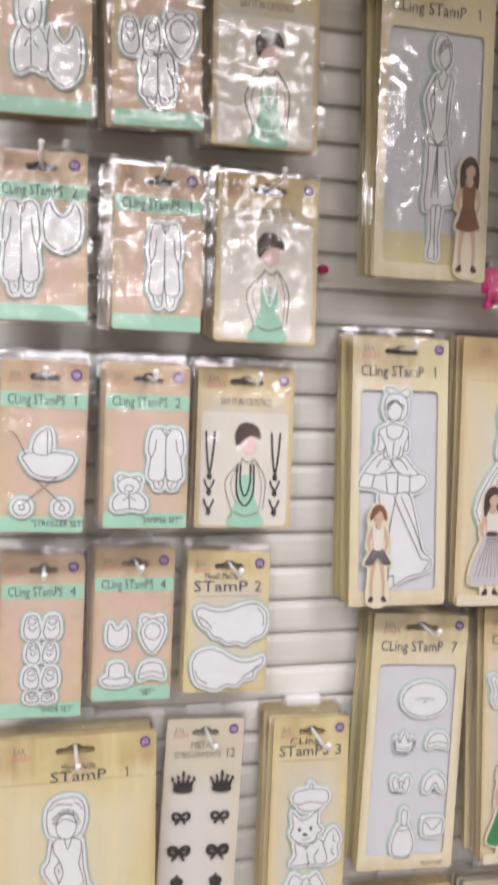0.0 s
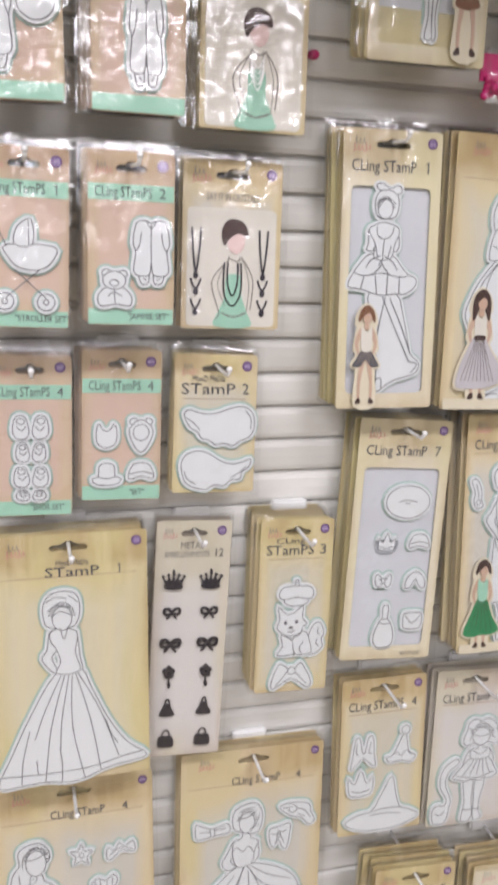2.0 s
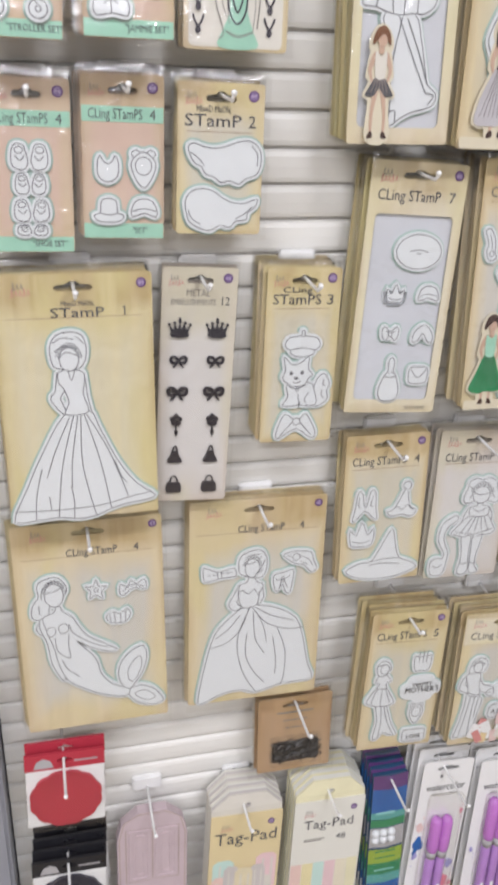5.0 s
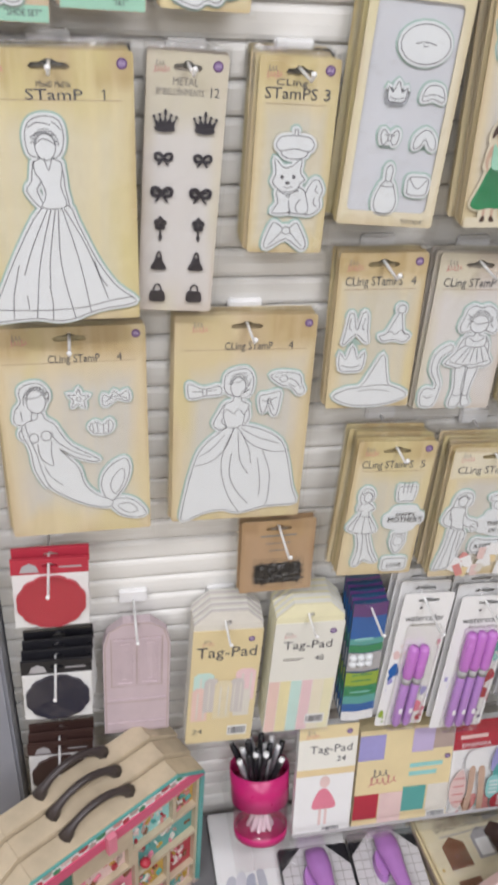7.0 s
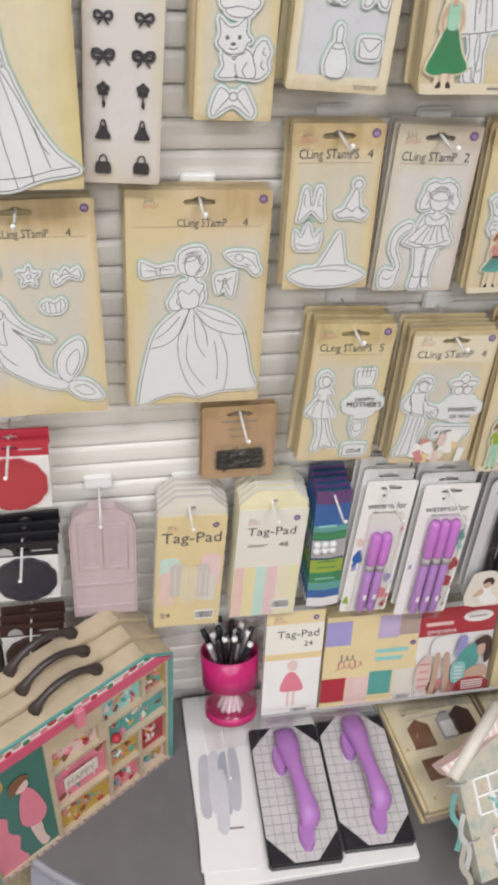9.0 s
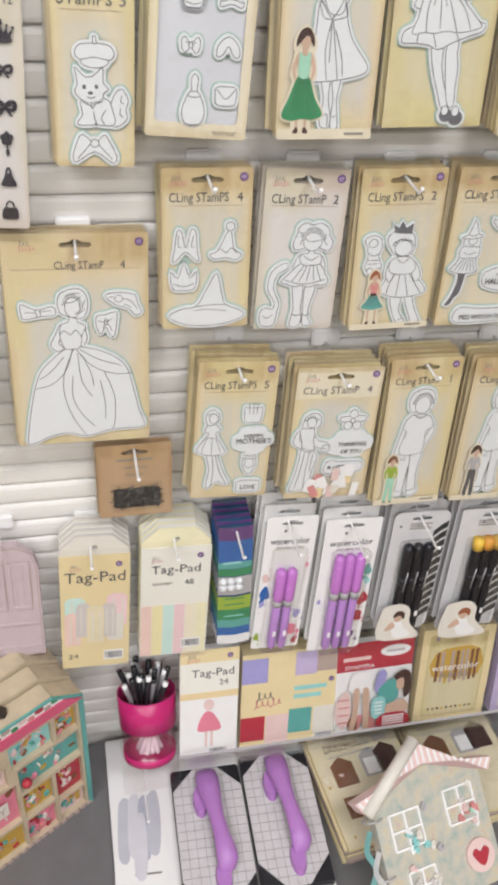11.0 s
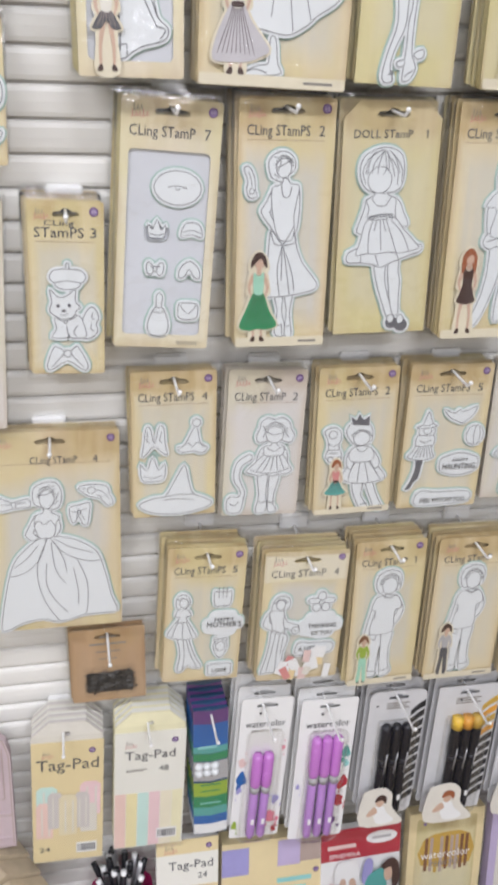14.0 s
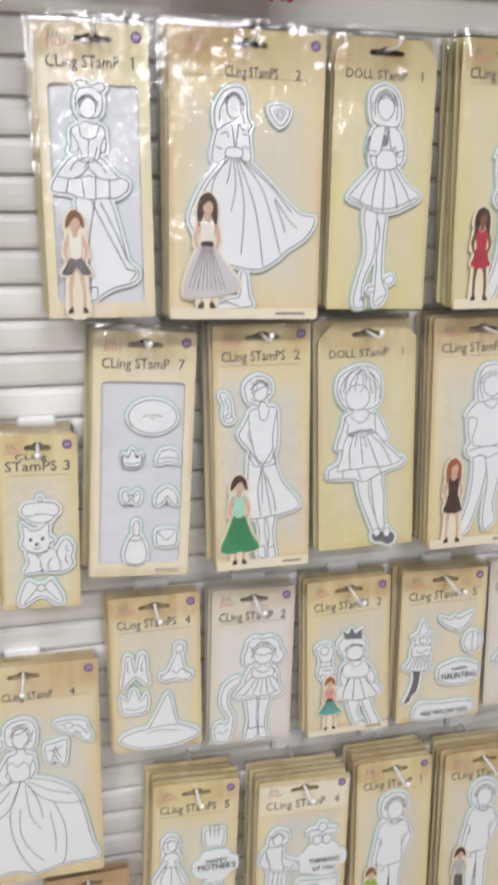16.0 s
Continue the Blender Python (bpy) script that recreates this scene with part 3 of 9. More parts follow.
SHAPES = {
    "cocktail": COCKTAIL, "boy": LAD, "frill": FRILL, "ruffle": RUFFLE, "witch": WITCH,
    "oval": [("o", (0.5, 0.5, 0.48, 0.45)), ("l", [(0.3, 0.5), (0.5, 0.45), (0.7, 0.5)]), ("l", [(0.45, 0.53), (0.5, 0.55), (0.55, 0.53)])],
    "crown": [("p", [(0.1, 0.9), (0.05, 0.3), (0.28, 0.55), (0.5, 0.05), (0.72, 0.55), (0.95, 0.3), (0.9, 0.9), (0.5, 0.98)]), ("l", [(0.15, 0.75), (0.5, 0.85), (0.85, 0.75)])],
    "cap": [("p", [(0.05, 0.6), (0.2, 0.2), (0.5, 0.1), (0.8, 0.2), (0.96, 0.6), (0.9, 0.85), (0.5, 0.7), (0.1, 0.85)]), ("l", [(0.1, 0.62), (0.5, 0.5), (0.92, 0.62)])],
    "arch": [("p", [(0.05, 0.95), (0.1, 0.45), (0.5, 0.08), (0.9, 0.45), (0.95, 0.95), (0.72, 0.9), (0.5, 0.5), (0.28, 0.9)])],
    "bow": [("p", [(0.5, 0.4), (0.2, 0.1), (0.05, 0.3), (0.12, 0.75), (0.3, 0.85), (0.5, 0.6), (0.72, 0.88), (0.9, 0.75), (0.95, 0.3), (0.8, 0.1)]), ("o", (0.5, 0.5, 0.1, 0.16)), ("l", [(0.45, 0.45), (0.25, 0.35)]), ("l", [(0.55, 0.45), (0.75, 0.35)])],
    "bottle": [("p", [(0.5, 0.02), (0.62, 0.12), (0.6, 0.34), (0.72, 0.42), (0.9, 0.75), (0.75, 0.98), (0.25, 0.98), (0.1, 0.75), (0.28, 0.42), (0.4, 0.34), (0.38, 0.12)]), ("l", [(0.28, 0.44), (0.5, 0.47), (0.72, 0.44)]), ("l", [(0.38, 0.33), (0.5, 0.36), (0.62, 0.33)])],
    "purse": [("p", [(0.06, 0.2), (0.5, 0.14), (0.94, 0.2), (0.98, 0.6), (0.9, 0.88), (0.5, 0.94), (0.1, 0.88), (0.03, 0.6)]), ("l", [(0.1, 0.25), (0.5, 0.65), (0.9, 0.25)])],
    "cloud": [("p", [(0.02, 0.2), (0.1, 0.1), (0.22, 0.17), (0.36, 0.2), (0.5, 0.16), (0.68, 0.05), (0.85, 0.03), (0.97, 0.2), (0.99, 0.5), (0.93, 0.74), (0.8, 0.82), (0.7, 0.95), (0.58, 0.88), (0.46, 0.92), (0.36, 0.8), (0.26, 0.76), (0.2, 0.6), (0.1, 0.5)]), ("l", [(0.06, 0.3), (0.16, 0.42), (0.24, 0.58)]), ("l", [(0.86, 0.12), (0.94, 0.3), (0.94, 0.55)])],
    "cloud_low": [("p", [(0.03, 0.55), (0.02, 0.3), (0.1, 0.1), (0.26, 0.03), (0.4, 0.1), (0.52, 0.24), (0.66, 0.34), (0.82, 0.34), (0.98, 0.24), (0.96, 0.42), (0.86, 0.56), (0.84, 0.72), (0.7, 0.76), (0.62, 0.9), (0.48, 0.86), (0.36, 0.98), (0.2, 0.92), (0.08, 0.8)]), ("l", [(0.06, 0.52), (0.1, 0.7), (0.22, 0.84)]), ("l", [(0.7, 0.7), (0.82, 0.58), (0.92, 0.42)])],
    "pair": [("p", [(0.05, 0.62), (0.12, 0.1), (0.34, 0.06), (0.42, 0.35), (0.46, 0.7), (0.36, 0.94), (0.14, 0.9)]), ("p", [(0.54, 0.7), (0.58, 0.35), (0.66, 0.06), (0.88, 0.1), (0.95, 0.62), (0.86, 0.9), (0.64, 0.94)]), ("o", (0.25, 0.25, 0.1, 0.12)), ("o", (0.76, 0.25, 0.1, 0.12)), ("l", [(0.15, 0.45), (0.27, 0.62), (0.38, 0.45)]), ("l", [(0.62, 0.45), (0.73, 0.62), (0.85, 0.45)])],
    "pram": [("o", (0.22, 0.9, 0.13, 0.085)), ("o", (0.82, 0.9, 0.13, 0.085)), ("o", (0.22, 0.9, 0.04, 0.026)), ("o", (0.82, 0.9, 0.04, 0.026)), ("p", [(0.24, 0.34), (0.94, 0.34), (0.9, 0.5), (0.7, 0.58), (0.42, 0.56), (0.27, 0.46)]), ("p", [(0.36, 0.33), (0.4, 0.16), (0.6, 0.08), (0.62, 0.33)]),
             ("l", [(0.36, 0.58), (0.82, 0.86)]), ("l", [(0.72, 0.58), (0.24, 0.86)]), ("l", [(0.25, 0.36), (0.1, 0.16), (0.0, 0.12)]), ("l", [(0.56, 0.1), (0.57, 0.33)])],
    "bear": [("o", (0.3, 0.12, 0.12, 0.1)), ("o", (0.72, 0.14, 0.12, 0.1)), ("p", [(0.3, 0.48), (0.72, 0.48), (0.95, 0.7), (0.9, 0.95), (0.55, 0.9), (0.15, 0.96), (0.08, 0.7)]), ("o", (0.5, 0.3, 0.3, 0.23)), ("o", (0.5, 0.37, 0.12, 0.08)), ("l", [(0.5, 0.5), (0.52, 0.88)]), ("l", [(0.34, 0.7), (0.5, 0.6), (0.7, 0.7)])],
    "sleeper": [("p", [(0.18, 0.8), (0.42, 0.8), (0.44, 0.93), (0.38, 0.99), (0.24, 0.98)]), ("p", [(0.58, 0.8), (0.82, 0.8), (0.78, 0.97), (0.62, 0.99), (0.56, 0.93)]), ("p", [(0.12, 0.06), (0.36, 0.02), (0.5, 0.06), (0.64, 0.02), (0.88, 0.06), (0.97, 0.36), (0.9, 0.5), (0.95, 0.8), (0.74, 0.87), (0.54, 0.83), (0.5, 0.64), (0.46, 0.83), (0.26, 0.87), (0.05, 0.8), (0.1, 0.5), (0.03, 0.36)]),
                ("l", [(0.5, 0.08), (0.49, 0.3), (0.5, 0.64)]), ("l", [(0.24, 0.2), (0.2, 0.38), (0.1, 0.5)]), ("l", [(0.76, 0.2), (0.8, 0.38), (0.9, 0.5)]), ("l", [(0.38, 0.04), (0.5, 0.14), (0.62, 0.04)]), ("l", [(0.3, 0.9), (0.38, 0.93)]), ("l", [(0.64, 0.93), (0.72, 0.9)])],
    "bib": [("p", [(0.08, 0.2), (0.2, 0.02), (0.3, 0.2), (0.5, 0.3), (0.7, 0.2), (0.8, 0.02), (0.94, 0.25), (0.9, 0.75), (0.5, 0.96), (0.1, 0.75)])],
    "bonnet": [("o", (0.25, 0.12, 0.15, 0.1)), ("o", (0.75, 0.12, 0.15, 0.1)), ("p", [(0.1, 0.3), (0.5, 0.06), (0.9, 0.3), (0.85, 0.62), (0.6, 0.94), (0.4, 0.94), (0.15, 0.62)]), ("o", (0.5, 0.42, 0.28, 0.23))],
    "hat": [("p", [(0.02, 0.72), (0.22, 0.6), (0.26, 0.2), (0.5, 0.08), (0.74, 0.2), (0.78, 0.6), (0.98, 0.72), (0.8, 0.94), (0.2, 0.94)]), ("l", [(0.22, 0.62), (0.5, 0.7), (0.78, 0.62)])],
    "witch_hat": [("p", [(0.01, 0.78), (0.2, 0.65), (0.36, 0.62), (0.5, 0.3), (0.62, 0.03), (0.68, 0.36), (0.74, 0.6), (0.9, 0.7), (0.99, 0.82), (0.75, 0.95), (0.45, 0.98), (0.18, 0.93)]), ("l", [(0.36, 0.63), (0.55, 0.6), (0.74, 0.61)]), ("l", [(0.33, 0.7), (0.5, 0.68), (0.75, 0.72)])],
    "ears": [("p", [(0.04, 0.98), (0.12, 0.6), (0.2, 0.1), (0.36, 0.08), (0.46, 0.5), (0.56, 0.5), (0.68, 0.05), (0.86, 0.1), (0.9, 0.6), (0.97, 0.95), (0.8, 0.9), (0.5, 0.68), (0.2, 0.92)]), ("l", [(0.26, 0.2), (0.24, 0.5), (0.34, 0.55)]), ("l", [(0.78, 0.2), (0.7, 0.5), (0.8, 0.55)])],
    "party_hat": [("o", (0.62, 0.13, 0.13, 0.11)), ("p", [(0.02, 0.8), (0.25, 0.72), (0.6, 0.2), (0.74, 0.68), (0.98, 0.82), (0.8, 0.97), (0.5, 0.9), (0.15, 0.93)]), ("l", [(0.15, 0.78), (0.35, 0.68), (0.5, 0.78), (0.66, 0.66), (0.85, 0.8)])],
    "dog": [("p", [(0.68, 0.98), (0.68, 0.62), (0.78, 0.4), (0.9, 0.36), (1.0, 0.55), (0.95, 0.7), (0.98, 0.85), (0.85, 0.98)]), ("p", [(0.14, 0.55), (0.58, 0.52), (0.7, 0.7), (0.74, 0.97), (0.44, 0.98), (0.4, 0.9), (0.36, 0.98), (0.06, 0.98), (0.16, 0.8)]), ("p", [(0.03, 0.42), (0.08, 0.26), (0.04, 0.0), (0.2, 0.15), (0.36, 0.14), (0.54, 0.0), (0.54, 0.24), (0.64, 0.36), (0.56, 0.42), (0.5, 0.55), (0.3, 0.6), (0.14, 0.54)]),
            ("f", oval(0.2, 0.33, 0.035, 0.04, 10)), ("f", oval(0.42, 0.32, 0.035, 0.04, 10)), ("f", oval(0.31, 0.43, 0.05, 0.03, 10)), ("l", [(0.24, 0.5), (0.31, 0.52), (0.4, 0.49)]), ("l", [(0.16, 0.58), (0.32, 0.64), (0.54, 0.56)]), ("o", (0.34, 0.66, 0.03, 0.03)), ("l", [(0.36, 0.75), (0.38, 0.9)]), ("l", [(0.58, 0.72), (0.5, 0.86), (0.56, 0.97)]), ("l", [(0.88, 0.46), (0.86, 0.56), (0.92, 0.6)]), ("l", [(0.86, 0.68), (0.84, 0.78), (0.9, 0.84)])],
    "beret": [("o", (0.5, 0.75, 0.34, 0.2)), ("p", [(0.02, 0.5), (0.14, 0.26), (0.44, 0.2), (0.46, 0.02), (0.54, 0.03), (0.56, 0.2), (0.86, 0.26), (0.98, 0.5), (0.86, 0.7), (0.5, 0.62), (0.14, 0.7)]), ("l", [(0.46, 0.2), (0.5, 0.23), (0.56, 0.2)])],
    "scarf": [("p", [(0.5, 0.3), (0.25, 0.05), (0.14, 0.2), (0.02, 0.75), (0.1, 0.95), (0.5, 0.6), (0.88, 0.97), (0.98, 0.75), (0.8, 0.2), (0.7, 0.05)]), ("o", (0.5, 0.32, 0.09, 0.13)), ("l", [(0.4, 0.35), (0.12, 0.85)]), ("l", [(0.58, 0.35), (0.88, 0.85)])],
    "tailcat": [("p", [(0.85, 0.02), (0.98, 0.1), (0.6, 0.2), (0.5, 0.4), (0.75, 0.62), (0.72, 0.75), (0.6, 0.97), (0.12, 0.97), (0.04, 0.78), (0.25, 0.7), (0.5, 0.72), (0.58, 0.62), (0.28, 0.42), (0.36, 0.16)]), ("l", [(0.16, 0.82), (0.35, 0.86), (0.55, 0.8)])],
    "petals": [("o", (0.5, 0.24, 0.15, 0.22)), ("o", (0.76, 0.44, 0.22, 0.14)), ("o", (0.66, 0.76, 0.15, 0.2)), ("o", (0.34, 0.76, 0.15, 0.2)), ("o", (0.24, 0.44, 0.22, 0.14)), ("o", (0.5, 0.52, 0.09, 0.09))],
    "plaque": [("p", [(0.03, 0.3), (0.2, 0.14), (0.5, 0.03), (0.8, 0.14), (0.97, 0.3), (0.97, 0.7), (0.8, 0.88), (0.5, 0.97), (0.2, 0.88), (0.03, 0.7)])],
    "blob": [("b", [(0.04, 0.45), (0.18, 0.3), (0.26, 0.1), (0.5, 0.05), (0.78, 0.08), (0.84, 0.26), (0.97, 0.34), (0.98, 0.62), (0.84, 0.72), (0.74, 0.92), (0.48, 0.96), (0.3, 0.86), (0.08, 0.76)])],
    "banner": [("p", [(0.02, 0.35), (0.14, 0.1), (0.4, 0.2), (0.96, 0.24), (0.99, 0.8), (0.7, 0.94), (0.06, 0.96)])],
    "bat": [("p", [(0.02, 0.2), (0.3, 0.4), (0.46, 0.2), (0.56, 0.36), (0.98, 0.05), (0.85, 0.6), (0.6, 0.95), (0.4, 0.85), (0.15, 0.6)])],
    "pumpkin": [("o", (0.5, 0.58, 0.45, 0.38)), ("l", [(0.5, 0.22), (0.44, 0.58), (0.5, 0.94)]), ("l", [(0.7, 0.28), (0.78, 0.6), (0.68, 0.9)])],
    "cake": [("p", [(0.1, 0.3), (0.3, 0.3), (0.5, 0.3), (0.7, 0.3), (0.9, 0.3), (0.84, 0.95), (0.5, 0.98), (0.16, 0.95)]), ("l", [(0.3, 0.05), (0.32, 0.6)]), ("l", [(0.5, 0.02), (0.5, 0.6)]), ("l", [(0.68, 0.05), (0.66, 0.6)])],
    "note": [("p", [(0.05, 0.1), (0.5, 0.05), (0.95, 0.1), (0.97, 0.5), (0.95, 0.9), (0.5, 0.95), (0.05, 0.9), (0.03, 0.5)])],
}

# drawings laid out over the whole card
SHAPES["gown"] = []
SHAPES["gown"] += [("p", [(0.37, 0.374), (0.354, 0.416), (0.345, 0.449), (0.313, 0.482), (0.374, 0.535), (0.413, 0.545), (0.391, 0.507), (0.376, 0.477), (0.408, 0.44)]), ("p", [(0.53, 0.38), (0.545, 0.423), (0.552, 0.479), (0.57, 0.535), (0.546, 0.541), (0.524, 0.489), (0.51, 0.422)]), ("p", [(0.398, 0.545), (0.562, 0.537), (0.615, 0.604), (0.728, 0.752), (0.849, 0.858), (0.979, 0.92), (0.897, 0.939), (0.781, 0.948), (0.664, 0.966), (0.566, 0.989), (0.45, 0.998), (0.314, 0.985), (0.179, 0.989), (0.016, 0.987), (0.103, 0.863), (0.243, 0.691)])]
SHAPES["gown"] += [("p", [(0.37, 0.378), (0.417, 0.362), (0.426, 0.34), (0.473, 0.342), (0.48, 0.364), (0.534, 0.38), (0.537, 0.416), (0.524, 0.467), (0.55, 0.541), (0.402, 0.545), (0.43, 0.497), (0.4, 0.44), (0.373, 0.417)]), ("p", [(0.339, 0.342), (0.329, 0.274), (0.373, 0.23), (0.46, 0.218), (0.538, 0.234), (0.56, 0.291), (0.539, 0.344), (0.488, 0.365), (0.386, 0.361)]), ("o", (0.446, 0.325, 0.062, 0.047))]
SHAPES["gown"] += [("l", [(0.433, 0.363), (0.455, 0.408), (0.48, 0.364)]), ("l", [(0.356, 0.293), (0.419, 0.273), (0.505, 0.285)]), ("l", [(0.349, 0.259), (0.404, 0.24), (0.483, 0.248)])]
SHAPES["gown"] += [("l", [(0.379, 0.32), (0.434, 0.296), (0.512, 0.316)]), ("l", [(0.545, 0.266), (0.522, 0.249), (0.491, 0.237)]), ("l", [(0.429, 0.553), (0.32, 0.693), (0.252, 0.806)])]
SHAPES["gown"] += [("l", [(0.452, 0.553), (0.358, 0.761), (0.311, 0.985)]), ("l", [(0.479, 0.554), (0.425, 0.741), (0.414, 0.856)]), ("l", [(0.499, 0.555), (0.494, 0.766), (0.566, 0.989)])]
SHAPES["gown"] += [("l", [(0.522, 0.549), (0.611, 0.748), (0.672, 0.964)]), ("l", [(0.538, 0.55), (0.671, 0.706), (0.789, 0.909)]), ("l", [(0.222, 0.767), (0.173, 0.887), (0.159, 0.984)])]
SHAPES["gown"] += [("l", [(0.708, 0.751), (0.745, 0.819), (0.787, 0.856)]), ("l", [(0.024, 0.944), (0.218, 0.95), (0.412, 0.951), (0.626, 0.943), (0.801, 0.918), (0.949, 0.904)]), ("l", [(0.407, 0.851), (0.421, 0.918), (0.415, 0.995)])]
SHAPES["gown"] += [("l", [(0.258, 0.89), (0.265, 0.946)])]
SHAPES["ball"] = []
SHAPES["ball"] += [("p", [(0.37, 0.394), (0.33, 0.44), (0.29, 0.491), (0.333, 0.522), (0.383, 0.508), (0.348, 0.48), (0.38, 0.444)]), ("p", [(0.529, 0.403), (0.552, 0.454), (0.537, 0.485), (0.5, 0.509), (0.483, 0.491), (0.514, 0.45)]), ("p", [(0.4, 0.509), (0.5, 0.504), (0.66, 0.529), (0.809, 0.591), (0.869, 0.692), (0.919, 0.835), (0.962, 0.919), (0.806, 0.928), (0.68, 0.934), (0.512, 0.959), (0.384, 0.937), (0.237, 0.952), (0.085, 0.99), (0.082, 0.917), (0.143, 0.727), (0.203, 0.621), (0.305, 0.553)])]
SHAPES["ball"] += [("p", [(0.374, 0.395), (0.423, 0.385), (0.435, 0.356), (0.481, 0.36), (0.49, 0.386), (0.545, 0.404), (0.518, 0.443), (0.508, 0.488), (0.483, 0.508), (0.4, 0.512), (0.369, 0.476), (0.359, 0.437)]), ("p", [(0.363, 0.334), (0.364, 0.266), (0.438, 0.237), (0.521, 0.237), (0.564, 0.278), (0.559, 0.337), (0.519, 0.369), (0.422, 0.358)]), ("o", (0.458, 0.318, 0.054, 0.046))]
SHAPES["ball"] += [("l", [(0.399, 0.296), (0.461, 0.294), (0.522, 0.266)]), ("l", [(0.476, 0.349), (0.525, 0.321), (0.548, 0.282)]), ("l", [(0.406, 0.267), (0.455, 0.255), (0.513, 0.255)])]
SHAPES["ball"] += [("l", [(0.501, 0.346), (0.542, 0.328)]), ("l", [(0.355, 0.448), (0.388, 0.423), (0.434, 0.444), (0.475, 0.423), (0.514, 0.456)]), ("l", [(0.442, 0.51), (0.391, 0.61), (0.289, 0.678), (0.163, 0.701)])]
SHAPES["ball"] += [("l", [(0.467, 0.512), (0.58, 0.599), (0.749, 0.641), (0.875, 0.638)]), ("l", [(0.45, 0.511), (0.371, 0.636), (0.368, 0.746), (0.423, 0.862), (0.512, 0.953)]), ("l", [(0.476, 0.535), (0.499, 0.674), (0.57, 0.752)])]
SHAPES["ball"] += [("l", [(0.501, 0.537), (0.564, 0.625), (0.584, 0.698)]), ("l", [(0.665, 0.628), (0.734, 0.75), (0.733, 0.888), (0.705, 0.933)]), ("l", [(0.435, 0.641), (0.427, 0.751), (0.486, 0.839), (0.578, 0.909)])]
SHAPES["ball"] += [("l", [(0.634, 0.672), (0.665, 0.799), (0.66, 0.871)]), ("l", [(0.376, 0.548), (0.286, 0.615), (0.195, 0.654)]), ("l", [(0.492, 0.514), (0.62, 0.564), (0.789, 0.6)])]
SHAPES["hairbow"] = []
SHAPES["hairbow"] += [("p", [(0.099, 0.327), (0.106, 0.298), (0.17, 0.317), (0.225, 0.325), (0.324, 0.312), (0.338, 0.348), (0.28, 0.354), (0.217, 0.357), (0.117, 0.367)]), ("l", [(0.129, 0.335), (0.208, 0.337)]), ("l", [(0.225, 0.333), (0.308, 0.329)])]
SHAPES["hairbow"] += [("l", [(0.199, 0.322), (0.209, 0.356)]), ("l", [(0.233, 0.325), (0.234, 0.355)])]
SHAPES["sprayhat"] = []
SHAPES["sprayhat"] += [("p", [(0.689, 0.27), (0.771, 0.256), (0.896, 0.267), (0.919, 0.309), (0.946, 0.347), (0.901, 0.362), (0.849, 0.327), (0.766, 0.312)]), ("o", (0.785, 0.284, 0.029, 0.016)), ("l", [(0.814, 0.281), (0.873, 0.297), (0.916, 0.333)])]
SHAPES["sprayhat"] += [("l", [(0.823, 0.309), (0.874, 0.324)]), ("l", [(0.714, 0.275), (0.747, 0.275)])]
SHAPES["ribbonbow"] = []
SHAPES["ribbonbow"] += [("p", [(0.627, 0.362), (0.685, 0.356), (0.767, 0.345), (0.766, 0.396), (0.748, 0.457), (0.714, 0.449), (0.687, 0.411), (0.648, 0.448), (0.62, 0.4)]), ("l", [(0.636, 0.385), (0.686, 0.389), (0.744, 0.372)]), ("l", [(0.686, 0.378), (0.671, 0.42)])]
SHAPES["ribbonbow"] += [("l", [(0.694, 0.384), (0.73, 0.431)]), ("o", (0.691, 0.389, 0.012, 0.014))]
SHAPES["mermaid"] = []
SHAPES["mermaid"] += [("p", [(0.154, 0.43), (0.094, 0.414), (0.104, 0.358), (0.147, 0.32), (0.141, 0.268), (0.199, 0.24), (0.281, 0.239), (0.332, 0.28), (0.324, 0.32), (0.255, 0.34), (0.209, 0.383), (0.207, 0.429)]), ("p", [(0.138, 0.447), (0.114, 0.474), (0.144, 0.502), (0.174, 0.489)]), ("p", [(0.154, 0.422), (0.137, 0.465), (0.18, 0.548), (0.199, 0.65), (0.265, 0.741), (0.281, 0.716), (0.242, 0.627), (0.222, 0.533), (0.209, 0.466)])]
SHAPES["mermaid"] += [("p", [(0.708, 0.833), (0.655, 0.77), (0.664, 0.703), (0.726, 0.648), (0.825, 0.614), (0.859, 0.659), (0.835, 0.732), (0.777, 0.794)]), ("p", [(0.739, 0.793), (0.717, 0.748), (0.748, 0.697), (0.809, 0.666), (0.82, 0.714), (0.778, 0.775)]), ("p", [(0.708, 0.839), (0.8, 0.82), (0.896, 0.844), (0.965, 0.904), (0.938, 0.926), (0.857, 0.925), (0.769, 0.901)])]
SHAPES["mermaid"] += [("p", [(0.761, 0.86), (0.838, 0.847), (0.908, 0.889), (0.838, 0.901)]), ("p", [(0.162, 0.423), (0.208, 0.406), (0.246, 0.396), (0.254, 0.371), (0.284, 0.374), (0.299, 0.401), (0.358, 0.429), (0.395, 0.474), (0.461, 0.535), (0.593, 0.589), (0.65, 0.617), (0.593, 0.62), (0.479, 0.592), (0.377, 0.549), (0.437, 0.596), (0.504, 0.655), (0.533, 0.732), (0.609, 0.792), (0.723, 0.829), (0.692, 0.864), (0.531, 0.837), (0.397, 0.79), (0.295, 0.738), (0.245, 0.654), (0.221, 0.572), (0.186, 0.495)]), ("o", (0.249, 0.319, 0.063, 0.054))]
SHAPES["mermaid"] += [("o", (0.212, 0.49, 0.031, 0.023)), ("o", (0.296, 0.481, 0.034, 0.024)), ("l", [(0.181, 0.303), (0.257, 0.299), (0.325, 0.274)])]
